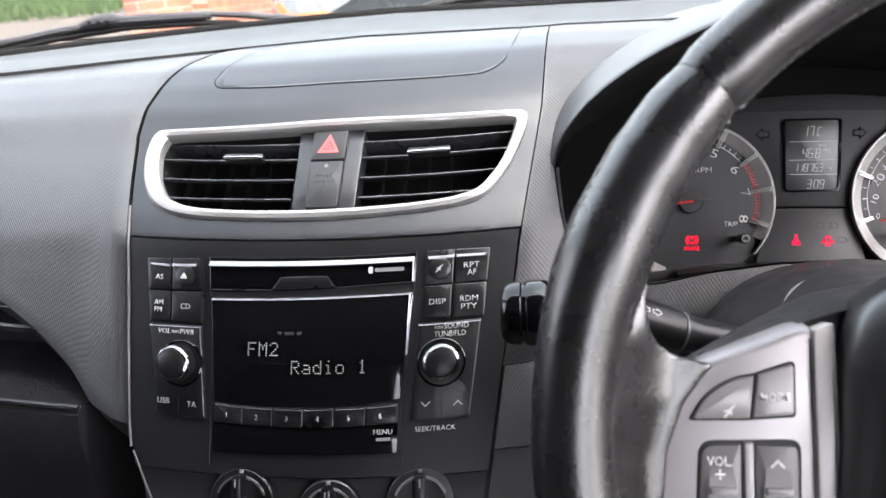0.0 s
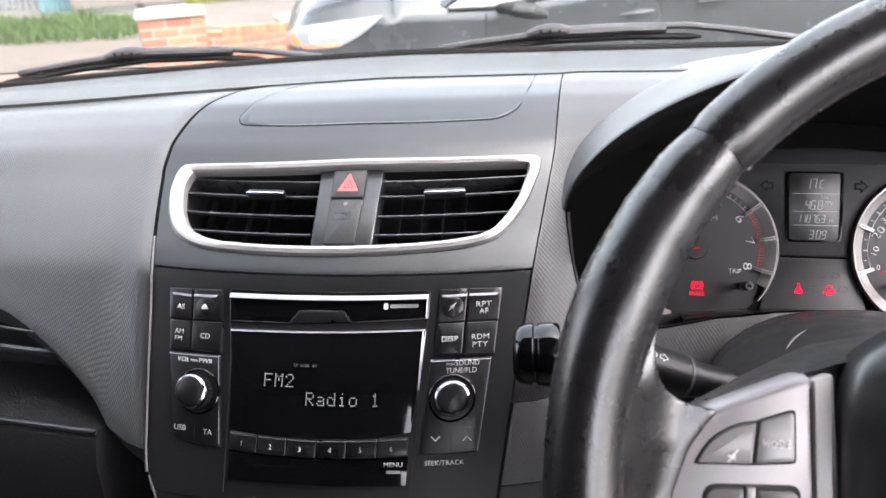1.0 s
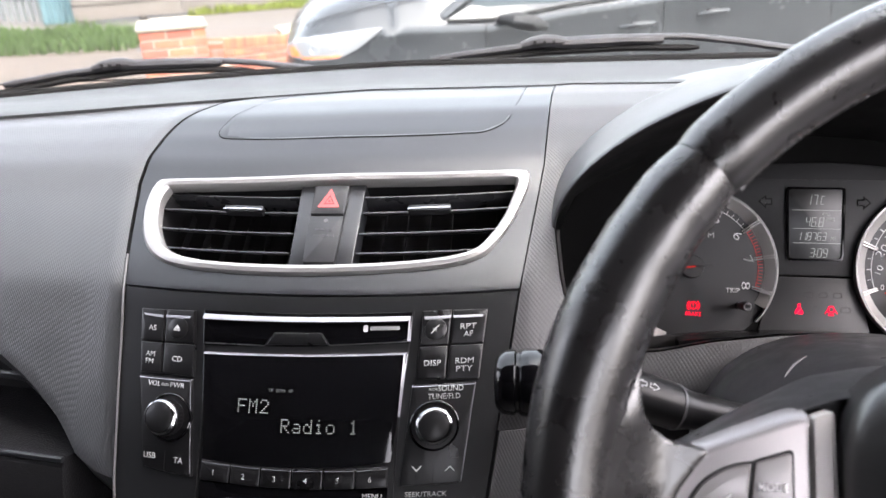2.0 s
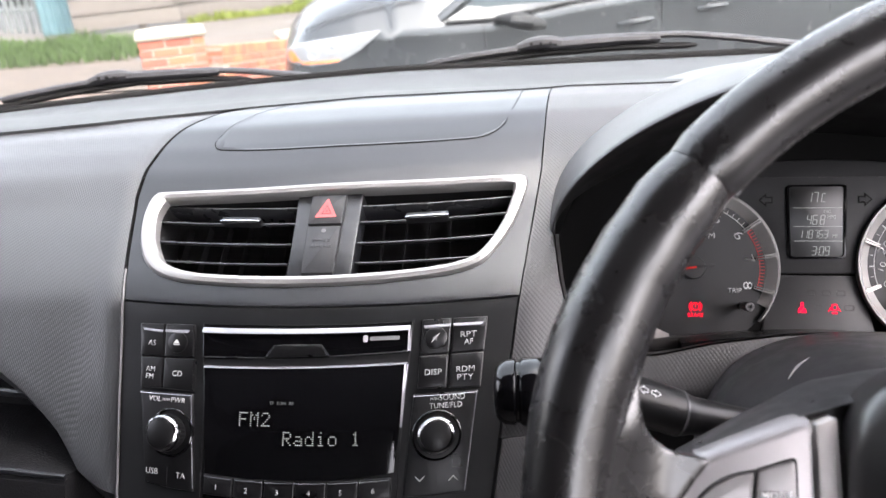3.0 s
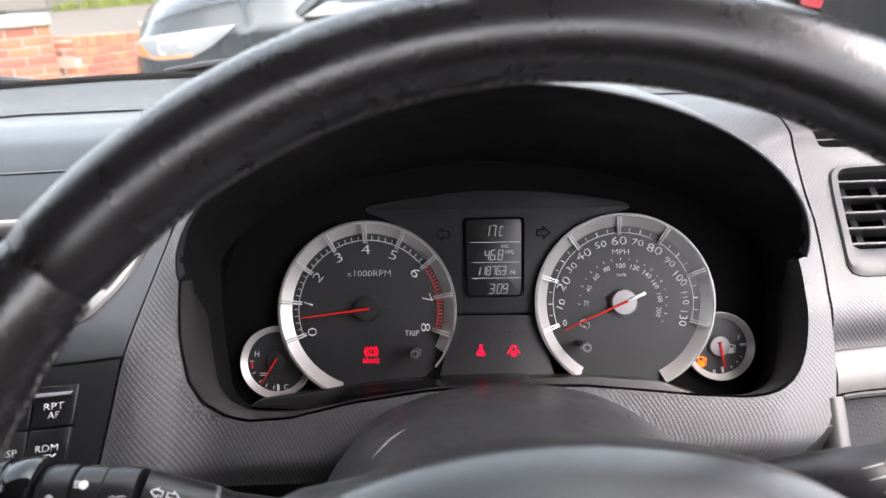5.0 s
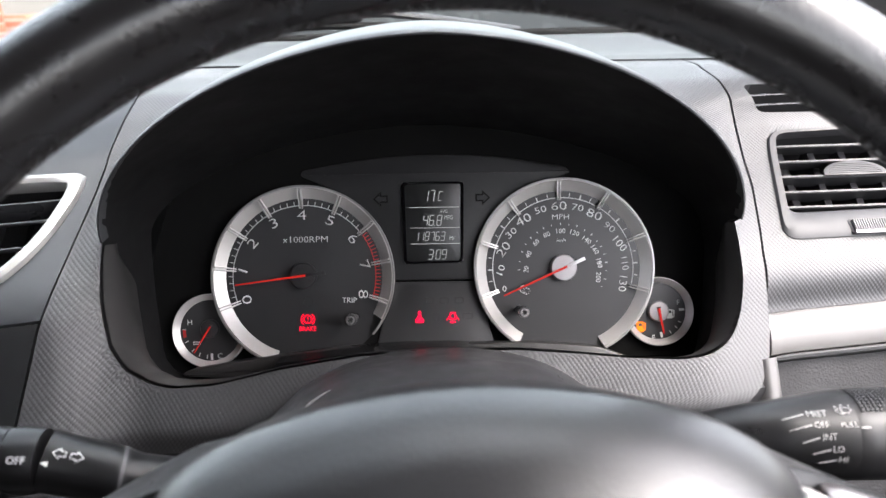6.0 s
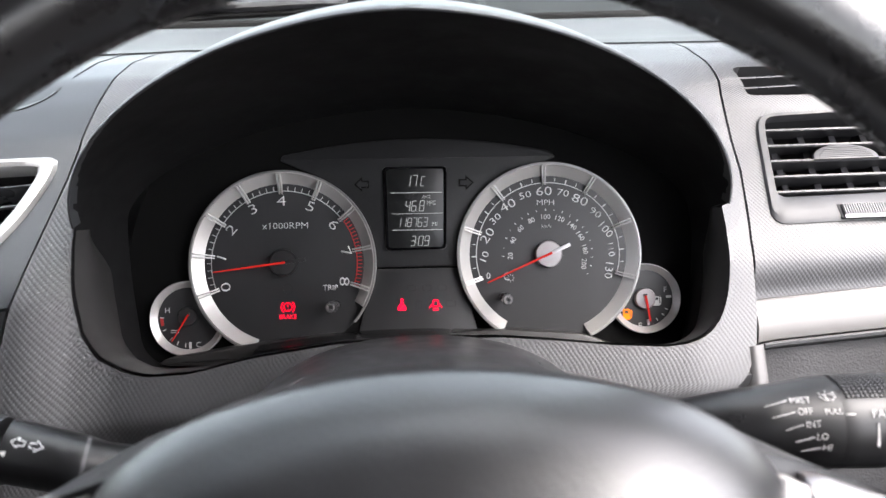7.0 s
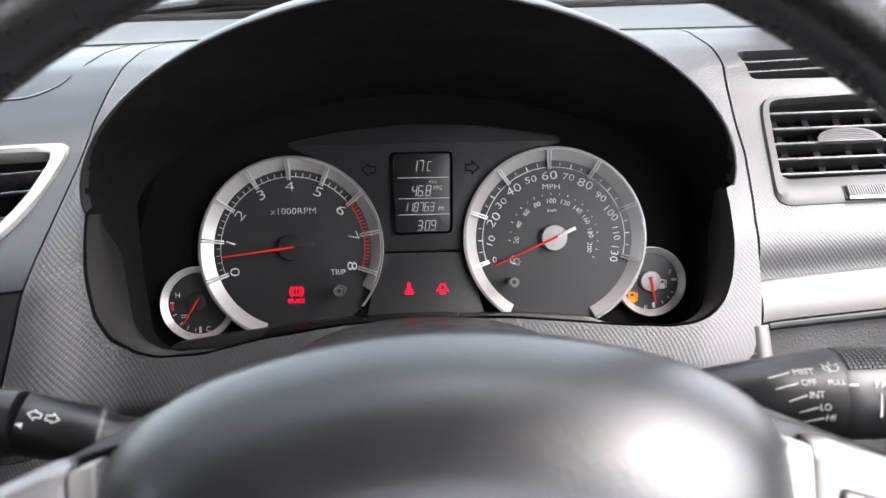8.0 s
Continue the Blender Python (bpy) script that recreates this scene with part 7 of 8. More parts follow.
def varied(name, col, rough, spread=0.25, hue=0.02, grain=0.004):
    """A surface whose pieces differ a little from one another."""
    m, nt, p = shader(name)
    link = nt.links.new
    info = nt.nodes.new("ShaderNodeObjectInfo")
    tc = nt.nodes.new("ShaderNodeTexCoord")
    nz = node(nt, "ShaderNodeTexNoise", Scale=14.0, Detail=5.0)
    link(tc.outputs["Object"], nz.inputs["Vector"])
    add = nt.nodes.new("ShaderNodeMath")
    add.operation = "MULTIPLY_ADD"
    link(nz.outputs["Fac"], add.inputs[0])
    add.inputs[1].default_value = 0.7
    link(info.outputs["Random"], add.inputs[2])
    rng = node(nt, "ShaderNodeMapRange")
    rng.inputs["From Max"].default_value = 1.7
    rng.inputs["To Min"].default_value, rng.inputs["To Max"].default_value = 1 - spread, 1 + spread
    link(add.outputs[0], rng.inputs["Value"])
    hs = node(nt, "ShaderNodeHueSaturation", Color=(*col, 1))
    link(rng.outputs[0], hs.inputs["Value"])
    hr = node(nt, "ShaderNodeMapRange")
    hr.inputs["To Min"].default_value, hr.inputs["To Max"].default_value = 0.5 - hue, 0.5 + hue
    link(info.outputs["Random"], hr.inputs["Value"])
    link(hr.outputs[0], hs.inputs["Hue"])
    link(hs.outputs[0], p.inputs["Base Color"])
    p.inputs["Roughness"].default_value = rough
    b = node(nt, "ShaderNodeBump", Strength=0.5)
    b.inputs["Distance"].default_value = grain
    fine = node(nt, "ShaderNodeTexNoise", Scale=120.0, Detail=3.0)
    link(tc.outputs["Object"], fine.inputs["Vector"])
    link(fine.outputs["Fac"], b.inputs["Height"])
    link(b.outputs[0], p.inputs["Normal"])
    MATS[name] = m
    return m


BRICK = varied("red_brick", (0.36, 0.125, 0.070), 0.85, 0.28, 0.012)
BOARD = varied("weathered_board", (0.115, 0.098, 0.086), 0.9, 0.25, 0.01)
STEEL = surface("galvanised_steel", (0.20, 0.21, 0.20), 0.6, metal=0.3, var=0.2, blotch=8)
TEAL = surface("faded_teal_sheet", (0.12, 0.20, 0.215), 0.7, var=0.25, blotch=4)
BLUE_PLASTIC = surface("blue_bin_plastic", (0.02, 0.07, 0.33), 0.45, var=0.12)
LEAF = surface("bush_leaf", (0.16, 0.19, 0.03), 0.7, var=0.4, blotch=6)


def build_ground():
    bm = bmesh.new()
    rows = [[bm.verts.new((x, y, 0.0)) for x in (-1500, -40, -8, 8, 40, 1500)] for y in (-1500, -40, -8, 8, 40, 1500)]
    for a, b in zip(rows, rows[1:]):
        bridge(bm, a, b, close=False)
    structure("ground", bm, ASPHALT, "dark grey asphalt ground", "ground", 0)
    poly = [(-9.0, 8.6), (-4.9, 8.45), (-3.0, 7.6), (4.0, 7.6), (4.0, 13.6), (-9.0, 11.6)]
    structure("path", slab(poly, -0.05, 0.010, 0.004), CONCRETE, "pale worn concrete path", "path")
    poly = [(-12, 4.9), (-3.0, 4.6), (-3.3, 6.6), (-4.2, 7.6), (-5.3, 7.4), (-12, 8.0)]
    structure("verge", slab(poly, -0.05, 0.012, 0.004), SOIL, "bare brown soil verge", "verge")

    def lawn(name, label, poly, count, tall, tint, seed):
        rnd = random.Random(seed)
        structure(name, slab(poly, -0.05, 0.020, 0.006), SOIL, label + " soil", "lawn")
        bm = bmesh.new()
        xs, ys = [p[0] for p in poly], [p[1] for p in poly]
        made = 0
        while made < count:
            x, y = rnd.uniform(min(xs), max(xs)), rnd.uniform(min(ys), max(ys))
            if not inside(poly, x, y):
                continue
            made += 1
            h = tall * rnd.uniform(0.35, 1.0) * (0.6 + 0.8 * max(0, noise.noise((x * 1.3, y * 1.3, 0)) + 0.4))
            a = rnd.uniform(0, math.tau)
            w = rnd.uniform(0.006, 0.014)
            d = Vector((math.cos(a), math.sin(a), 0))
            lean = Vector((rnd.uniform(-1, 1), rnd.uniform(-1, 1), 0)) * h * 0.45
            base = Vector((x, y, 0.01))
            v = [bm.verts.new(p) for p in (base - d * w, base + d * w, base + d * w * 0.6 + lean * 0.4 + Vector((0, 0, h * 0.6)), base - d * w * 0.6 + lean * 0.4 + Vector((0, 0, h * 0.6)), base + lean + Vector((0, 0, h)))]
            bm.faces.new(v[:4])
            bm.faces.new((v[3], v[2], v[4]))
        tagged(finish(name + "_blades", bm, tint, None, "", 0), label, "grass", "", "stuff")

    lawn("grass", "long rough green grass", [(-12, 7.9), (-5.4, 7.3), (-4.2, 7.5), (-4.35, 8.3), (-5.2, 9.3), (-12, 9.9)], 11000, 0.20, GRASS, 3)
    lawn("grass_strip", "thin dry grass at the fence foot", [(-4.9, 10.75), (-3.6, 11.4), (-2.9, 11.5), (-3.0, 12.3), (-3.7, 11.95), (-4.95, 10.9)], 1600, 0.15, LEAF, 4)


def brick_mesh(name, l, w, h):
    me = bpy.data.meshes.new(name)
    bm = box(-l / 2, -w / 2, -h / 2, l / 2, w / 2, h / 2)
    bmesh.ops.bevel(bm, geom=bm.edges[:], offset=0.003, segments=1, affect="EDGES")
    bm.to_mesh(me)
    bm.free()
    me.materials.append(BRICK)
    return me


def put(name, mesh, parent, m):
    ob = new(name, mesh)
    ob.parent = parent
    ob.matrix_parent_inverse = Matrix.Translation(parent.location).inverted() if parent.type == "EMPTY" else Matrix()
    ob.matrix_basis = m
    return ob


B_L, B_W, B_H, JOINT = 0.140, 0.067, 0.0425, 0.008
FULL, HALF = brick_mesh("brick", B_L, B_W, B_H), brick_mesh("half_brick", B_W, B_W, B_H)


def build_pillar(x, y, courses, label, yaw=25):
    """A square brick gate pillar 2.5 bricks wide with a shallow pyramid cap; x, y its front left corner."""
    p = thing("gate_pillar", label, "pillar", "gate pillars", at=(x, y, 0))
    wide = 2.5 * (B_L + JOINT) - JOINT
    face = Matrix.Translation((x + wide / 2, y + wide / 2, 0)) @ Matrix.Rotation(radians(yaw), 4, "Z") @ Matrix.Translation((-x - wide / 2, -y - wide / 2, 0))
    spin = lambda a, b, c: face @ Vector((a, b, c))
    top = courses * (B_H + JOINT)
    part("core", mapped(box(x + 0.006, y + 0.006, -0.05, x + wide - 0.006, y + wide - 0.006, top), spin), MORTAR, p, smooth=0)
    rnd = random.Random(round(x * 100))
    for k in range(courses):
        z = k * (B_H + JOINT) + B_H / 2 + JOINT / 2
        for side in range(4):
            turn = face @ Matrix.Translation((x + wide / 2, y + wide / 2, 0)) @ Matrix.Rotation(side * math.pi / 2, 4, "Z")
            start = (k + side) % 2
            u = -wide / 2 + (B_W + JOINT if start == 0 else 0)
            run = [B_L, B_L] if start == 0 else [B_L, B_L]
            for l in run:
                m = turn @ Matrix.Translation((u + l / 2, -wide / 2 + B_W / 2 + rnd.uniform(-0.0015, 0.0015), z)) @ Matrix.Rotation(rnd.uniform(-0.008, 0.008), 4, "Z")
                put("brick", FULL, p, m)
                u += l + JOINT
            if start:
                put("brick", HALF, p, turn @ Matrix.Translation((wide / 2 - B_W / 2, -wide / 2 + B_W / 2, z)))
    o = 0.013
    bm = bmesh.new()
    sq = lambda g, z: [bm.verts.new((x + wide / 2 + a * (wide / 2 + g), y + wide / 2 + b * (wide / 2 + g), z)) for a, b in ((-1, -1), (1, -1), (1, 1), (-1, 1))]
    rows = [sq(o - 0.006, top), sq(o, top + 0.006), sq(o, top + 0.020), sq(o - 0.008, top + 0.026), sq(-0.10, top + 0.046), sq(-0.17, top + 0.051)]
    for a, b in zip(rows, rows[1:]):
        bridge(bm, a, b)
    bm.faces.new(rows[0][::-1])
    bm.faces.new(rows[-1])
    part("cap", mapped(bm, spin), CAPSTONE, p, "cream stone pyramid cap", 25)
    return p


def build_wall(a, b, z0, z1):
    """A low brick wall from a to b, its top falling from z0 to z1, with a row of bricks on end along the top."""
    w = thing("garden_wall", "low red brick garden wall topped by bricks on end", "wall", at=(*a, 0))
    d = Vector((b[0] - a[0], b[1] - a[1]))
    long = d.length
    yaw, pitch = math.atan2(d.y, d.x), -math.atan2(z0 - z1, long)
    base = Matrix.Translation((*a, z0)) @ Matrix.Rotation(yaw, 4, "Z") @ Matrix.Rotation(-pitch, 4, "Y")
    deep, tall = 0.14, z0 + 0.1
    bm = box(0, -deep / 2 + 0.006, -tall, long, deep / 2 - 0.006, -0.010)
    core = part("core", mapped(bm, lambda p, q, r: base @ Vector((p, q, r))), MORTAR, w, smooth=0)
    rnd = random.Random(5)
    u = 0.0
    while u < long - 0.05:
        put("brick", FULL, w, base @ Matrix.Translation((u + B_H / 2, 0, -B_W / 2 + 0.004)) @ Matrix(((0, 0, 1), (1, 0, 0), (0, 1, 0))).to_4x4() @ Matrix.Rotation(rnd.uniform(-0.01, 0.01), 4, "X"))
        u += B_H + JOINT
    for k in range(7):
        z = -B_W - (k + 0.5) * (B_H + JOINT) + 0.004
        u = -0.07 * (k % 2)
        while u < long:
            for side in (-1, 1):
                if u > -0.03:
                    put("brick", FULL, w, base @ Matrix.Translation((u + B_L / 2, side * (deep - B_W) / 2 + rnd.uniform(-0.001, 0.001), z)))
            u += B_L + JOINT
    return w


def build_fence():
    f = thing("wooden_fence", "weathered grey-brown horizontal board fence", "fence", at=(-6.15, 10.0, 0))
    a, b = Vector((-6.15, 10.0, 0)), Vector((-3.58, 12.0, 0))
    yaw = math.atan2(b.y - a.y, b.x - a.x)
    long = (b - a).length
    rnd = random.Random(8)
    base = Matrix.Translation(a) @ Matrix.Rotation(yaw, 4, "Z")
    for k in range(8):
        z = 0.06 + k * 0.235
        u = -0.1
        for n in range(2):
            l = long * 0.5 + rnd.uniform(-0.2, 0.2) if n == 0 else long - u
            bm = box(u, -0.015, z, u + l - 0.01, 0.012, z + 0.242, 0.004)
            sag, tip = rnd.uniform(-0.025, 0.025), rnd.uniform(-0.02, 0.02)
            bmesh.ops.bisect_plane(bm, geom=bm.verts[:] + bm.edges[:] + bm.faces[:], plane_co=(u + l / 2, 0, 0), plane_no=(1, 0, 0))
            for v in bm.verts:
                q = (v.co.x - u) / l
                v.co.z += tip * (q - 0.5) + sag * math.sin(math.pi * min(1, max(0, q)))
                v.co.y -= 0.022 * (1 - (v.co.z - z) / 0.242) + rnd.uniform(-0.002, 0.002)
            part("board", mapped(bm, lambda x, y, zz: base @ Vector((x, y, zz))), BOARD, f, smooth=30)
            u += l
    for u in (0.05, 0.85, 1.65, 2.45, long - 0.05):
        bm = box(u - 0.05, 0.02, -0.05, u + 0.05, 0.12, 2.1, 0.006)
        part("post", mapped(bm, lambda x, y, zz: base @ Vector((x, y, zz))), BOARD, f, smooth=30)
    s = thing("teal_sheet", "faded teal ribbed metal sheet beside the fence", "metal sheet", at=(-6.9, 10.3, 0))
    fn = lambda x, z, h: Vector((x, 10.35 + (x + 6.9) * 0.3 + 0.012 * math.sin(x * 70) + h, z))
    part("sheet", sheet(fn, grid(-6.95, -6.32, 0.012), [0.0, 0.7, 1.4, 2.1], 0.0, 0.004), TEAL, s)
    p = thing("palisade_fence", "galvanised steel palisade fence with upright pales", "fence", at=(-9.0, 10.8, 0))
    for k in range(16):
        x = -7.05 - k * 0.155
        y = 10.62 - (x + 7.05) * 0.35
        pale = bmesh.new()
        rows = [[pale.verts.new((x + dx, y + dy, z)) for dx, dy in ((-0.035, 0.0), (-0.018, -0.02), (0.018, -0.02), (0.035, 0.0), (0.018, -0.014), (-0.018, -0.014))] for z in (0.02, 1.75)]
        tip = [pale.verts.new((x + dx * 0.2, y + dy, 1.85)) for dx, dy in ((-0.035, 0.0), (-0.018, -0.02), (0.018, -0.02), (0.035, 0.0), (0.018, -0.014), (-0.018, -0.014))]
        rows.append(tip)
        for r, q in zip(rows, rows[1:]):
            bridge(pale, r, q)
        pale.faces.new(rows[0][::-1])
        pale.faces.new(rows[-1])
        part("pale", pale, STEEL, p, smooth=0)
    for z in (0.35, 1.45):
        part("rail", tube([(-6.85, 10.57, z), (-9.45, 11.48, z)], 0.025, 8), STEEL, p)
    bnd = thing("wheelie_bin", "blue plastic wheelie bin by the fence end", "bin", at=(-3.10, 12.3, 0))
    rows = []
    bm = bmesh.new()
    for z, g in ((0.03, 0.20), (0.6, 0.23), (1.0, 0.26)):
        rows.append([bm.verts.new((-3.05 + sx * g, 12.4 + sy * (g + 0.03), z)) for sx, sy in ((-1, -1), (1, -1), (1, 1), (-1, 1))])
    for r, q in zip(rows, rows[1:]):
        bridge(bm, r, q)
    bm.faces.new(rows[0][::-1])
    bm.faces.new(rows[-1])
    part("body", bm, BLUE_PLASTIC, bnd, smooth=0)
    part("lid", box(-3.34, 12.08, 1.0, -2.76, 12.72, 1.07, 0.02), BLUE_PLASTIC, bnd)
    for sx in (-1, 1):
        part("wheel", tube([(-3.05 + sx * 0.24, 12.66, 0.1), (-3.05 + sx * 0.19, 12.66, 0.1)], 0.1, 20), RUBBER, bnd)
    rnd = random.Random(2)
    bush = thing("bush", "straggly yellow-green bush at the fence end", "bush", at=(-3.35, 12.2, 0))
    stems = bmesh.new()
    leaves = bmesh.new()
    for k in range(26):
        p = Vector((-3.40 + rnd.uniform(-0.25, 0.25), 12.25 + rnd.uniform(-0.2, 0.2), 0))
        pts = [p]
        d = Vector((rnd.uniform(-0.4, 0.4), rnd.uniform(-0.4, 0.4), 1.0))
        for j in range(4):
            pts.append(pts[-1] + d * rnd.uniform(0.22, 0.4) + Vector((rnd.uniform(-0.08, 0.08), rnd.uniform(-0.08, 0.08), 0)))
        tube(pts, [0.012, 0.009, 0.006, 0.004, 0.002], 5, bm=stems)
        for j in range(60):
            i = rnd.randrange(1, 5)
            c = pts[i - 1].lerp(pts[i], rnd.random()) + Vector((rnd.uniform(-0.16, 0.16), rnd.uniform(-0.16, 0.16), rnd.uniform(-0.12, 0.12)))
            a = Vector((rnd.uniform(-1, 1), rnd.uniform(-1, 1), rnd.uniform(-1, 1))).normalized()
            b = a.orthogonal().normalized() * rnd.uniform(0.014, 0.026)
            a = a * rnd.uniform(0.03, 0.055)
            leaves.faces.new([leaves.verts.new(q) for q in (c - a, c + b, c + a, c - b)])
    part("stem", stems, BOARD, bush)
    part("foliage", leaves, LEAF, bush, smooth=0)


TYRE = surface("tyre_rubber", (0.02, 0.02, 0.02), 0.8, var=0.2)
WINDOW_DARK = surface("car_window", (0.03, 0.04, 0.042), 0.06, var=0.08, rvar=0.02)
LENS = surface("headlight_lens", (0.40, 0.41, 0.42), 0.10, metal=0.4, var=0.2, blotch=30, rvar=0.05)
AMBER = surface("amber_lens", (0.80, 0.22, 0.06), 0.3, var=0.1)
RED_LENS = surface("red_lens", (0.55, 0.02, 0.03), 0.2, var=0.1)
SEAM = surface("panel_gap", (0.012, 0.012, 0.012), 0.7, var=0.1)


def build_car(label, paint, m, handles=True, tail_lamp=False):
    """A parked hatchback: a along it from the nose, w across it from its near side, z up; m places it."""
    car = thing("parked_car", label, "car", "parked cars", at=tuple(m.translation))
    fn = lambda a, w, z: m @ Vector((a, w, z))
    # stations: along, inset of the side, height of the shoulder, height of the top edge
    ST = [(-0.090, 0.40, 0.56, 0.60), (-0.060, 0.26, 0.64, 0.68), (-0.020, 0.17, 0.695, 0.745), (0.05, 0.095, 0.735, 0.805), (0.14, 0.050, 0.755, 0.845), (0.28, 0.022, 0.770, 0.885), (0.45, 0.008, 0.780, 0.922), (0.62, 0.0, 0.780, 0.950), (0.72, 0.0, 0.780, 0.955),
          (0.90, 0.0, 0.775, 0.92), (1.3, 0.0, 0.825, 0.89), (1.9, 0.0, 0.875, 0.90), (2.5, 0.005, 0.905, 0.93), (2.9, 0.02, 0.920, 0.94), (3.12, 0.06, 0.91, 0.93), (3.22, 0.14, 0.88, 0.90)]
    wide = 1.42
    A = [s[0] for s in ST]
    side_w = lambda a: float(np.interp(a, A, [s[1] for s in ST]))
    shoulder = lambda a: float(np.interp(a, A, [s[2] for s in ST]))

    def section(a, w0, zs, zt):
        arch_f = math.exp(-((a - 0.52) / 0.2) ** 4) + math.exp(-((a - 2.62) / 0.2) ** 4)
        low = 0.16 + 0.30 * max(0.0, 1 - min(abs(a - 0.52), abs(a - 2.62)) / 0.31) ** 0.5
        near = [(w0 + 0.05, low), (w0 + 0.012 - 0.012 * arch_f, max(low + 0.02, 0.34)), (w0 - 0.006 * arch_f, max(low + 0.04, 0.50)), (w0 + 0.002, lerp(0.50, zs, 0.5)), (w0 + 0.012, zs - 0.05), (w0 + 0.008, zs - 0.015), (w0 + 0.022, zs), (w0 + 0.06, lerp(zs, zt, 0.5)), (w0 + 0.15, zt), (w0 + 0.30, zt + 0.032)]
        return near + [(wide / 2, zt + 0.05)] + [(wide - w, z) for w, z in near[::-1]]

    bm = bmesh.new()
    rows = []
    stations = sorted(set(A + grid(0.2, 0.85, 0.05) + grid(2.3, 2.95, 0.05)))
    for a in stations:
        vals = [float(np.interp(a, A, [s[k] for s in ST])) for k in (1, 2, 3)]
        rows.append([bm.verts.new((a, w, z)) for w, z in section(a, *vals)])
    for r, q in zip(rows, rows[1:]):
        bridge(bm, r, q)
    bm.faces.new(rows[0])
    bm.faces.new(rows[-1][::-1])
    part("body", mapped(bm, fn), paint, car, smooth=50)
    # cabin: dark glass, painted roof and posts
    def rib(a_low, a_top, z_top, gap):
        zl = shoulder(a_low) + 0.02
        return [(a_low, 0.05, zl), (lerp(a_low, a_top, 0.55), 0.085, lerp(zl, z_top, 0.55)), (a_top, 0.16, z_top - 0.02), (a_top, 0.26, z_top), (a_top, wide / 2, z_top + 0.02), (a_top, wide - 0.26, z_top), (a_top, wide - 0.16, z_top - 0.02), (lerp(a_low, a_top, 0.55), wide - 0.085, lerp(zl, z_top, 0.55)), (a_low, wide - 0.05, zl)]
    ribs = [rib(0.68, 1.26, 1.20, 0), rib(1.0, 1.5, 1.26, 0), rib(1.5, 1.7, 1.285, 0), rib(2.0, 2.1, 1.28, 0), rib(2.5, 2.5, 1.26, 0), rib(3.05, 2.85, 1.20, 0)]
    bm = bmesh.new()
    rows = [[bm.verts.new(p) for p in r] for r in ribs]
    for r, q in zip(rows, rows[1:]):
        bridge(bm, r, q)
    bm.faces.new(rows[0])
    bm.faces.new(rows[-1][::-1])
    part("glasshouse", mapped(bm, fn), WINDOW_DARK, car, "dark reflecting car windows", 40)
    bm = bmesh.new()
    rows = [[bm.verts.new((p[0], p[1], p[2] + 0.012)) for p in r[2:7]] for r in ribs]
    for r, q in zip(rows, rows[1:]):
        bridge(bm, r, q, close=False)
    part("roof", mapped(bm, fn), paint, car)
    for k in (0, -1):
        for pts in (ribs[k][:3], ribs[k][6:][::-1]):
            part("post", mapped(tube([Vector(p) for p in pts], 0.028, 8), fn), paint, car)
    for a, t in ((1.52, 1.72), (2.30, 2.35)):
        part("post", mapped(tube([(a, 0.048, shoulder(a)), (lerp(a, t, 0.55), 0.08, 1.0), (t, 0.155, 1.2)], 0.02, 8), fn), SEAM, car)
    line = [(a, side_w(a) + 0.012, shoulder(a) + 0.012) for a in grid(0.70, 3.0, 0.1)]
    part("belt_strip", mapped(tube(line, 0.009, 6), fn), SEAM, car, "black window sill strip")
    # door gaps, handles and mirror on the near side
    for a in (0.88, 1.74, 2.6):
        line = [(a + (0.03 if a < 1 else 0) * (0.75 - z), side_w(a) + w, z) for z, w in ((0.30, 0.012), (0.48, -0.001), (0.62, 0.001), (shoulder(a) - 0.05, 0.010), (shoulder(a) - 0.01, 0.007))]
        part("door_gap", mapped(tube(line, 0.0035, 6), fn), SEAM, car)
    for a0, a1, z in ((1.52, 1.69, 0.722), (1.91, 2.06, 0.760)):
        part("handle_recess", mapped(tube([(lerp(a0, a1, 0.35), -0.001, z + 0.012), (lerp(a0, a1, 0.65), -0.001, z + 0.012)], 0.018, 10, squash=0.35), fn), SEAM, car)
        part("door_handle", mapped(tube([(a0, -0.004, z - 0.004), (lerp(a0, a1, 0.3), -0.024, z + 0.004), (lerp(a0, a1, 0.7), -0.024, z + 0.008), (a1, -0.004, z + 0.008)], [0.008, 0.011, 0.011, 0.008], 8), fn), paint, car)
    mir = part("door_mirror", mapped(tube([(0.94, -0.03, 0.795), (1.00, -0.10, 0.79), (1.07, -0.12, 0.775), (1.14, -0.10, 0.755)], [0.02, 0.045, 0.045, 0.02], 12, squash=0.8), fn), SEAM, car, "black door mirror")
    part("mirror_foot", mapped(tube([(0.94, 0.03, 0.775), (0.97, -0.06, 0.785)], 0.016, 8), fn), SEAM, mir)
    # front lamp wrapped round the corner
    side = lambda a, z, h: (a, side_w(a) + 0.010 - h, z)
    lamp_poly = [(-0.055, 0.645), (-0.062, 0.690), (-0.020, 0.722), (0.08, 0.748), (0.22, 0.764), (0.40, 0.778), (0.36, 0.745), (0.28, 0.690), (0.19, 0.648), (0.05, 0.634)]
    lf = lambda a, z, h: fn(*side(a, z, h))
    lamp = part("headlight", mapped(slab(rounded(ccw(lamp_poly), 0.008, 3), -0.05, 0.012, 0.004, 0.02), lf), LENS, car, "clear wrapped headlight")
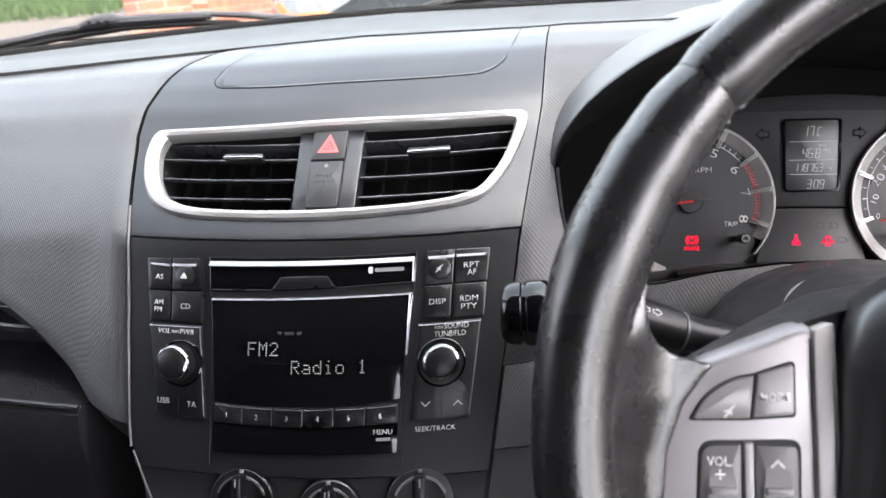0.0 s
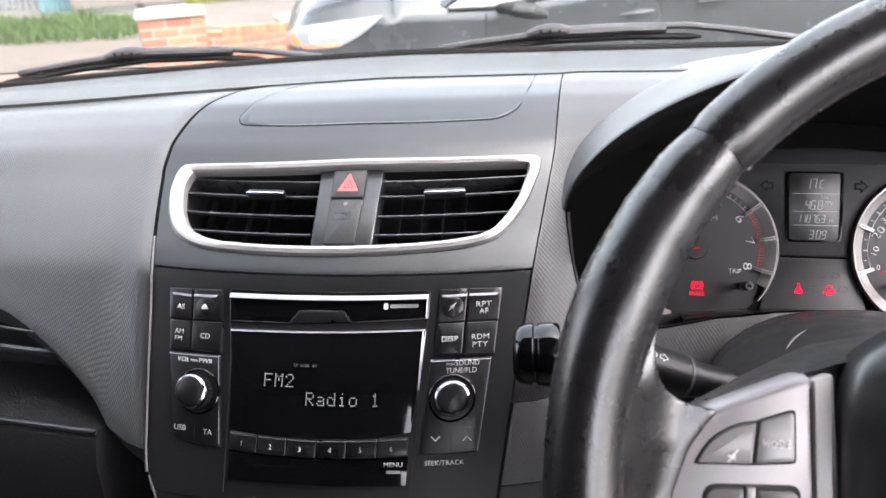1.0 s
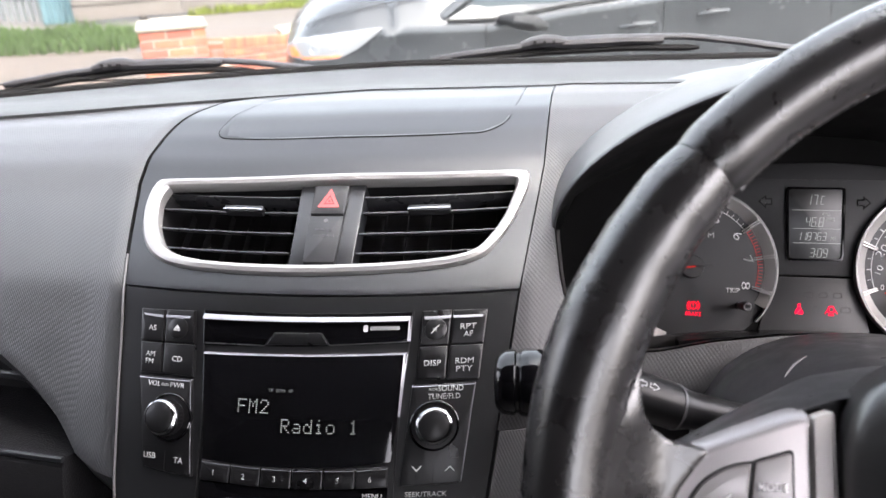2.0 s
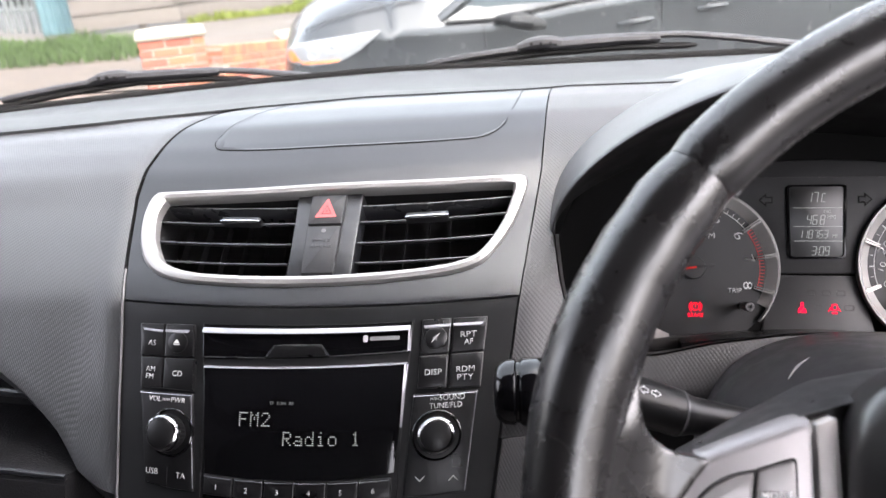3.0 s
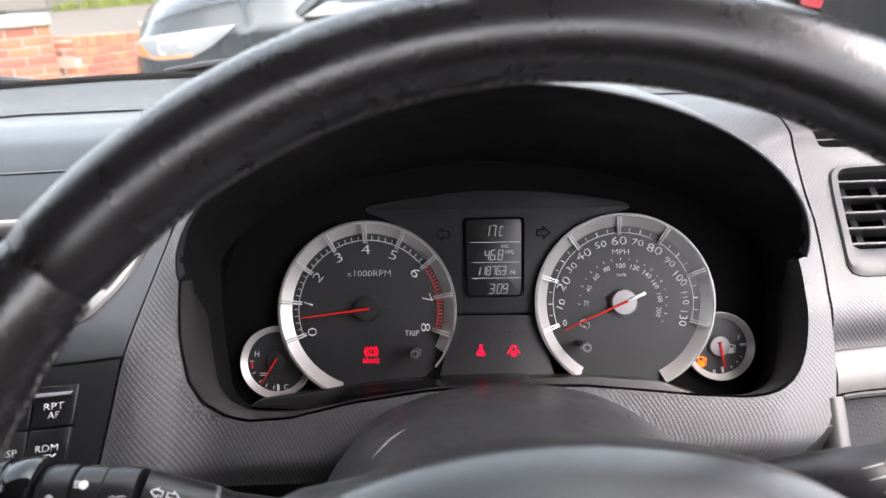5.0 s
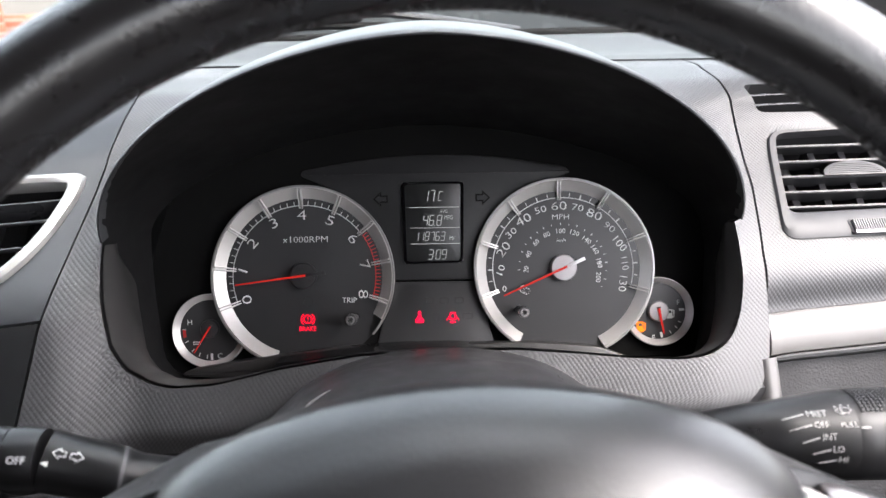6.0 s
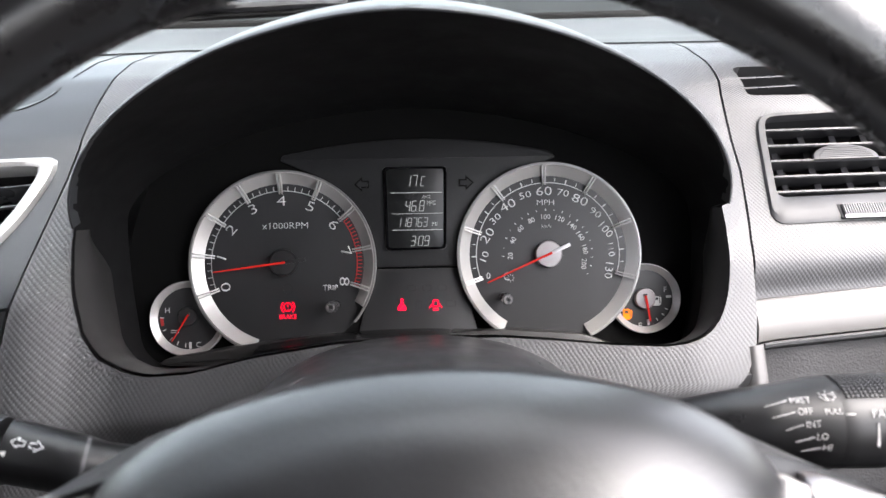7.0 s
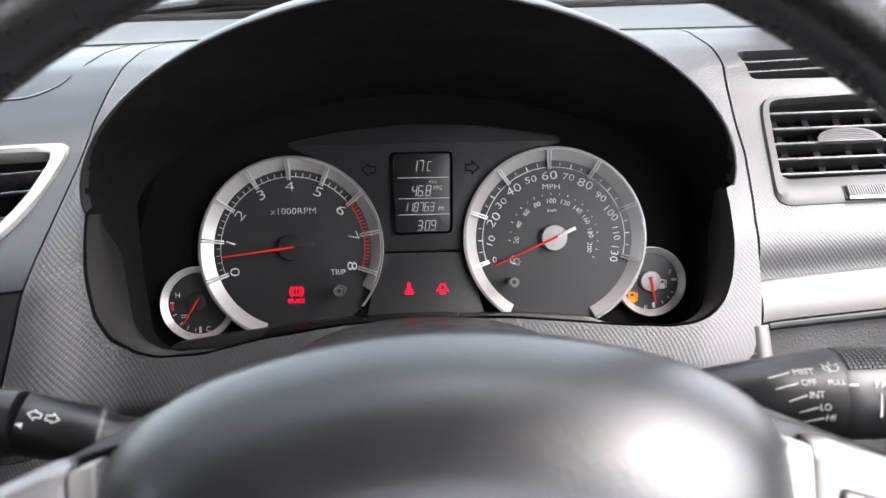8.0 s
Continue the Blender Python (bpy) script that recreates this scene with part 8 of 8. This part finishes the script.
    for cx, cz, r in ((0.075, 0.688, 0.026), (0.165, 0.708, 0.022)):
        part("reflector", mapped(lathe([(r, 0.008), (r, 0.016), (r * 0.8, 0.0175), (r * 0.6, 0.012), (r * 0.2, 0.010)], 24, None, cx, cz), lf), LENS, lamp)
    part("amber_lens", mapped(slab(rounded(ccw([(-0.038, 0.648), (-0.048, 0.690), (-0.020, 0.700), (0.012, 0.652)]), 0.004, 2), 0.008, 0.017, 0.002, 0.01), lf), AMBER, lamp)
    part("amber_lens", mapped(slab(ccw([(0.012, 0.642), (0.19, 0.654), (0.20, 0.664), (0.012, 0.652)]), 0.008, 0.016, 0.002, 0.02), lf), AMBER, lamp)
    line = [(a, side_w(a) + 0.06 + 0.02, lerp(shoulder(a), float(np.interp(a, A, [s[3] for s in ST])), 0.62) + 0.012) for a in (0.05, 0.14, 0.28, 0.45, 0.60)]
    part("bonnet_gap", mapped(tube(line, 0.003, 6), fn), SEAM, car)
    for a in (0.52, 2.62):
        for w0, w1 in ((0.03, 0.20), (wide - 0.20, wide - 0.03)):
            t = part("wheel", mapped(tube([(a, w0, 0.27), (a, w1, 0.27)], 0.27, 28, up=(1, 0, 0)), fn), TYRE, car, "black tyre")
            part("rim", mapped(tube([(a, w0 - 0.004 if w0 < 0.5 else w1 - 0.05, 0.27), (a, w0 + 0.05 if w0 < 0.5 else w1 + 0.004, 0.27)], 0.18, 24, up=(1, 0, 0)), fn), SILVER, t)
    if tail_lamp:
        part("tail_lamp", mapped(tube([(3.16, 0.09, 0.62), (3.19, 0.11, 0.74), (3.18, 0.13, 0.84)], 0.045, 10), fn), RED_LENS, car, "red tail lamp")
    return car


def paint(name, col, rough=0.25):
    return surface(name, col, rough, metal=0.25, coat=0.35, var=0.08, blotch=4, rvar=0.05)


inside_car = {o for o in scene.objects if o.parent is None}
build_ground()
turn = lambda x, y, deg, k=1.0: Matrix.Translation((x, y, 0)) @ Matrix.Rotation(radians(deg), 4, "Z") @ Matrix.Scale(k, 4)
build_car("dark grey parked hatchback with a clear headlight", paint("grey_car_paint", (0.040, 0.043, 0.045)), turn(-0.91, 2.75, 13))
build_car("white parked hatchback behind the grey car", paint("white_car_paint", (0.75, 0.76, 0.77)), turn(-2.2, 8.2, 4, 1.15))
build_car("dark blue parked hatchback with a red tail lamp", paint("blue_car_paint", (0.02, 0.03, 0.10)), turn(8.2, 8.6, 160, 1.15), tail_lamp=True)
build_car("red parked hatchback beside the grey car", paint("red_car_paint", (0.50, 0.05, 0.06)), turn(4.6, 6.2, 15, 1.1))
build_car("pale blue parked hatchback behind the steel fence", paint("pale_blue_car_paint", (0.35, 0.45, 0.62)), turn(-13.5, 17.0, -8, 1.2))
build_fence()
build_pillar(-2.125, 3.56, 14, "red brick gate pillar with a cream stone cap")
build_pillar(-1.80, 5.20, 9, "lower red brick gate pillar with a cream stone cap")
build_wall((-1.79, 3.95), (-1.70, 5.20), 0.60, 0.45)
# the street lies a little turned, and lower than the car's own zero
STREET = Matrix.Translation((0.021, 0.195, -0.102)) @ Matrix.Rotation(0.0148, 4, "Z")
for street_thing in [o for o in scene.objects if o.parent is None and o not in inside_car]:
    street_thing.matrix_basis = STREET @ street_thing.matrix_basis
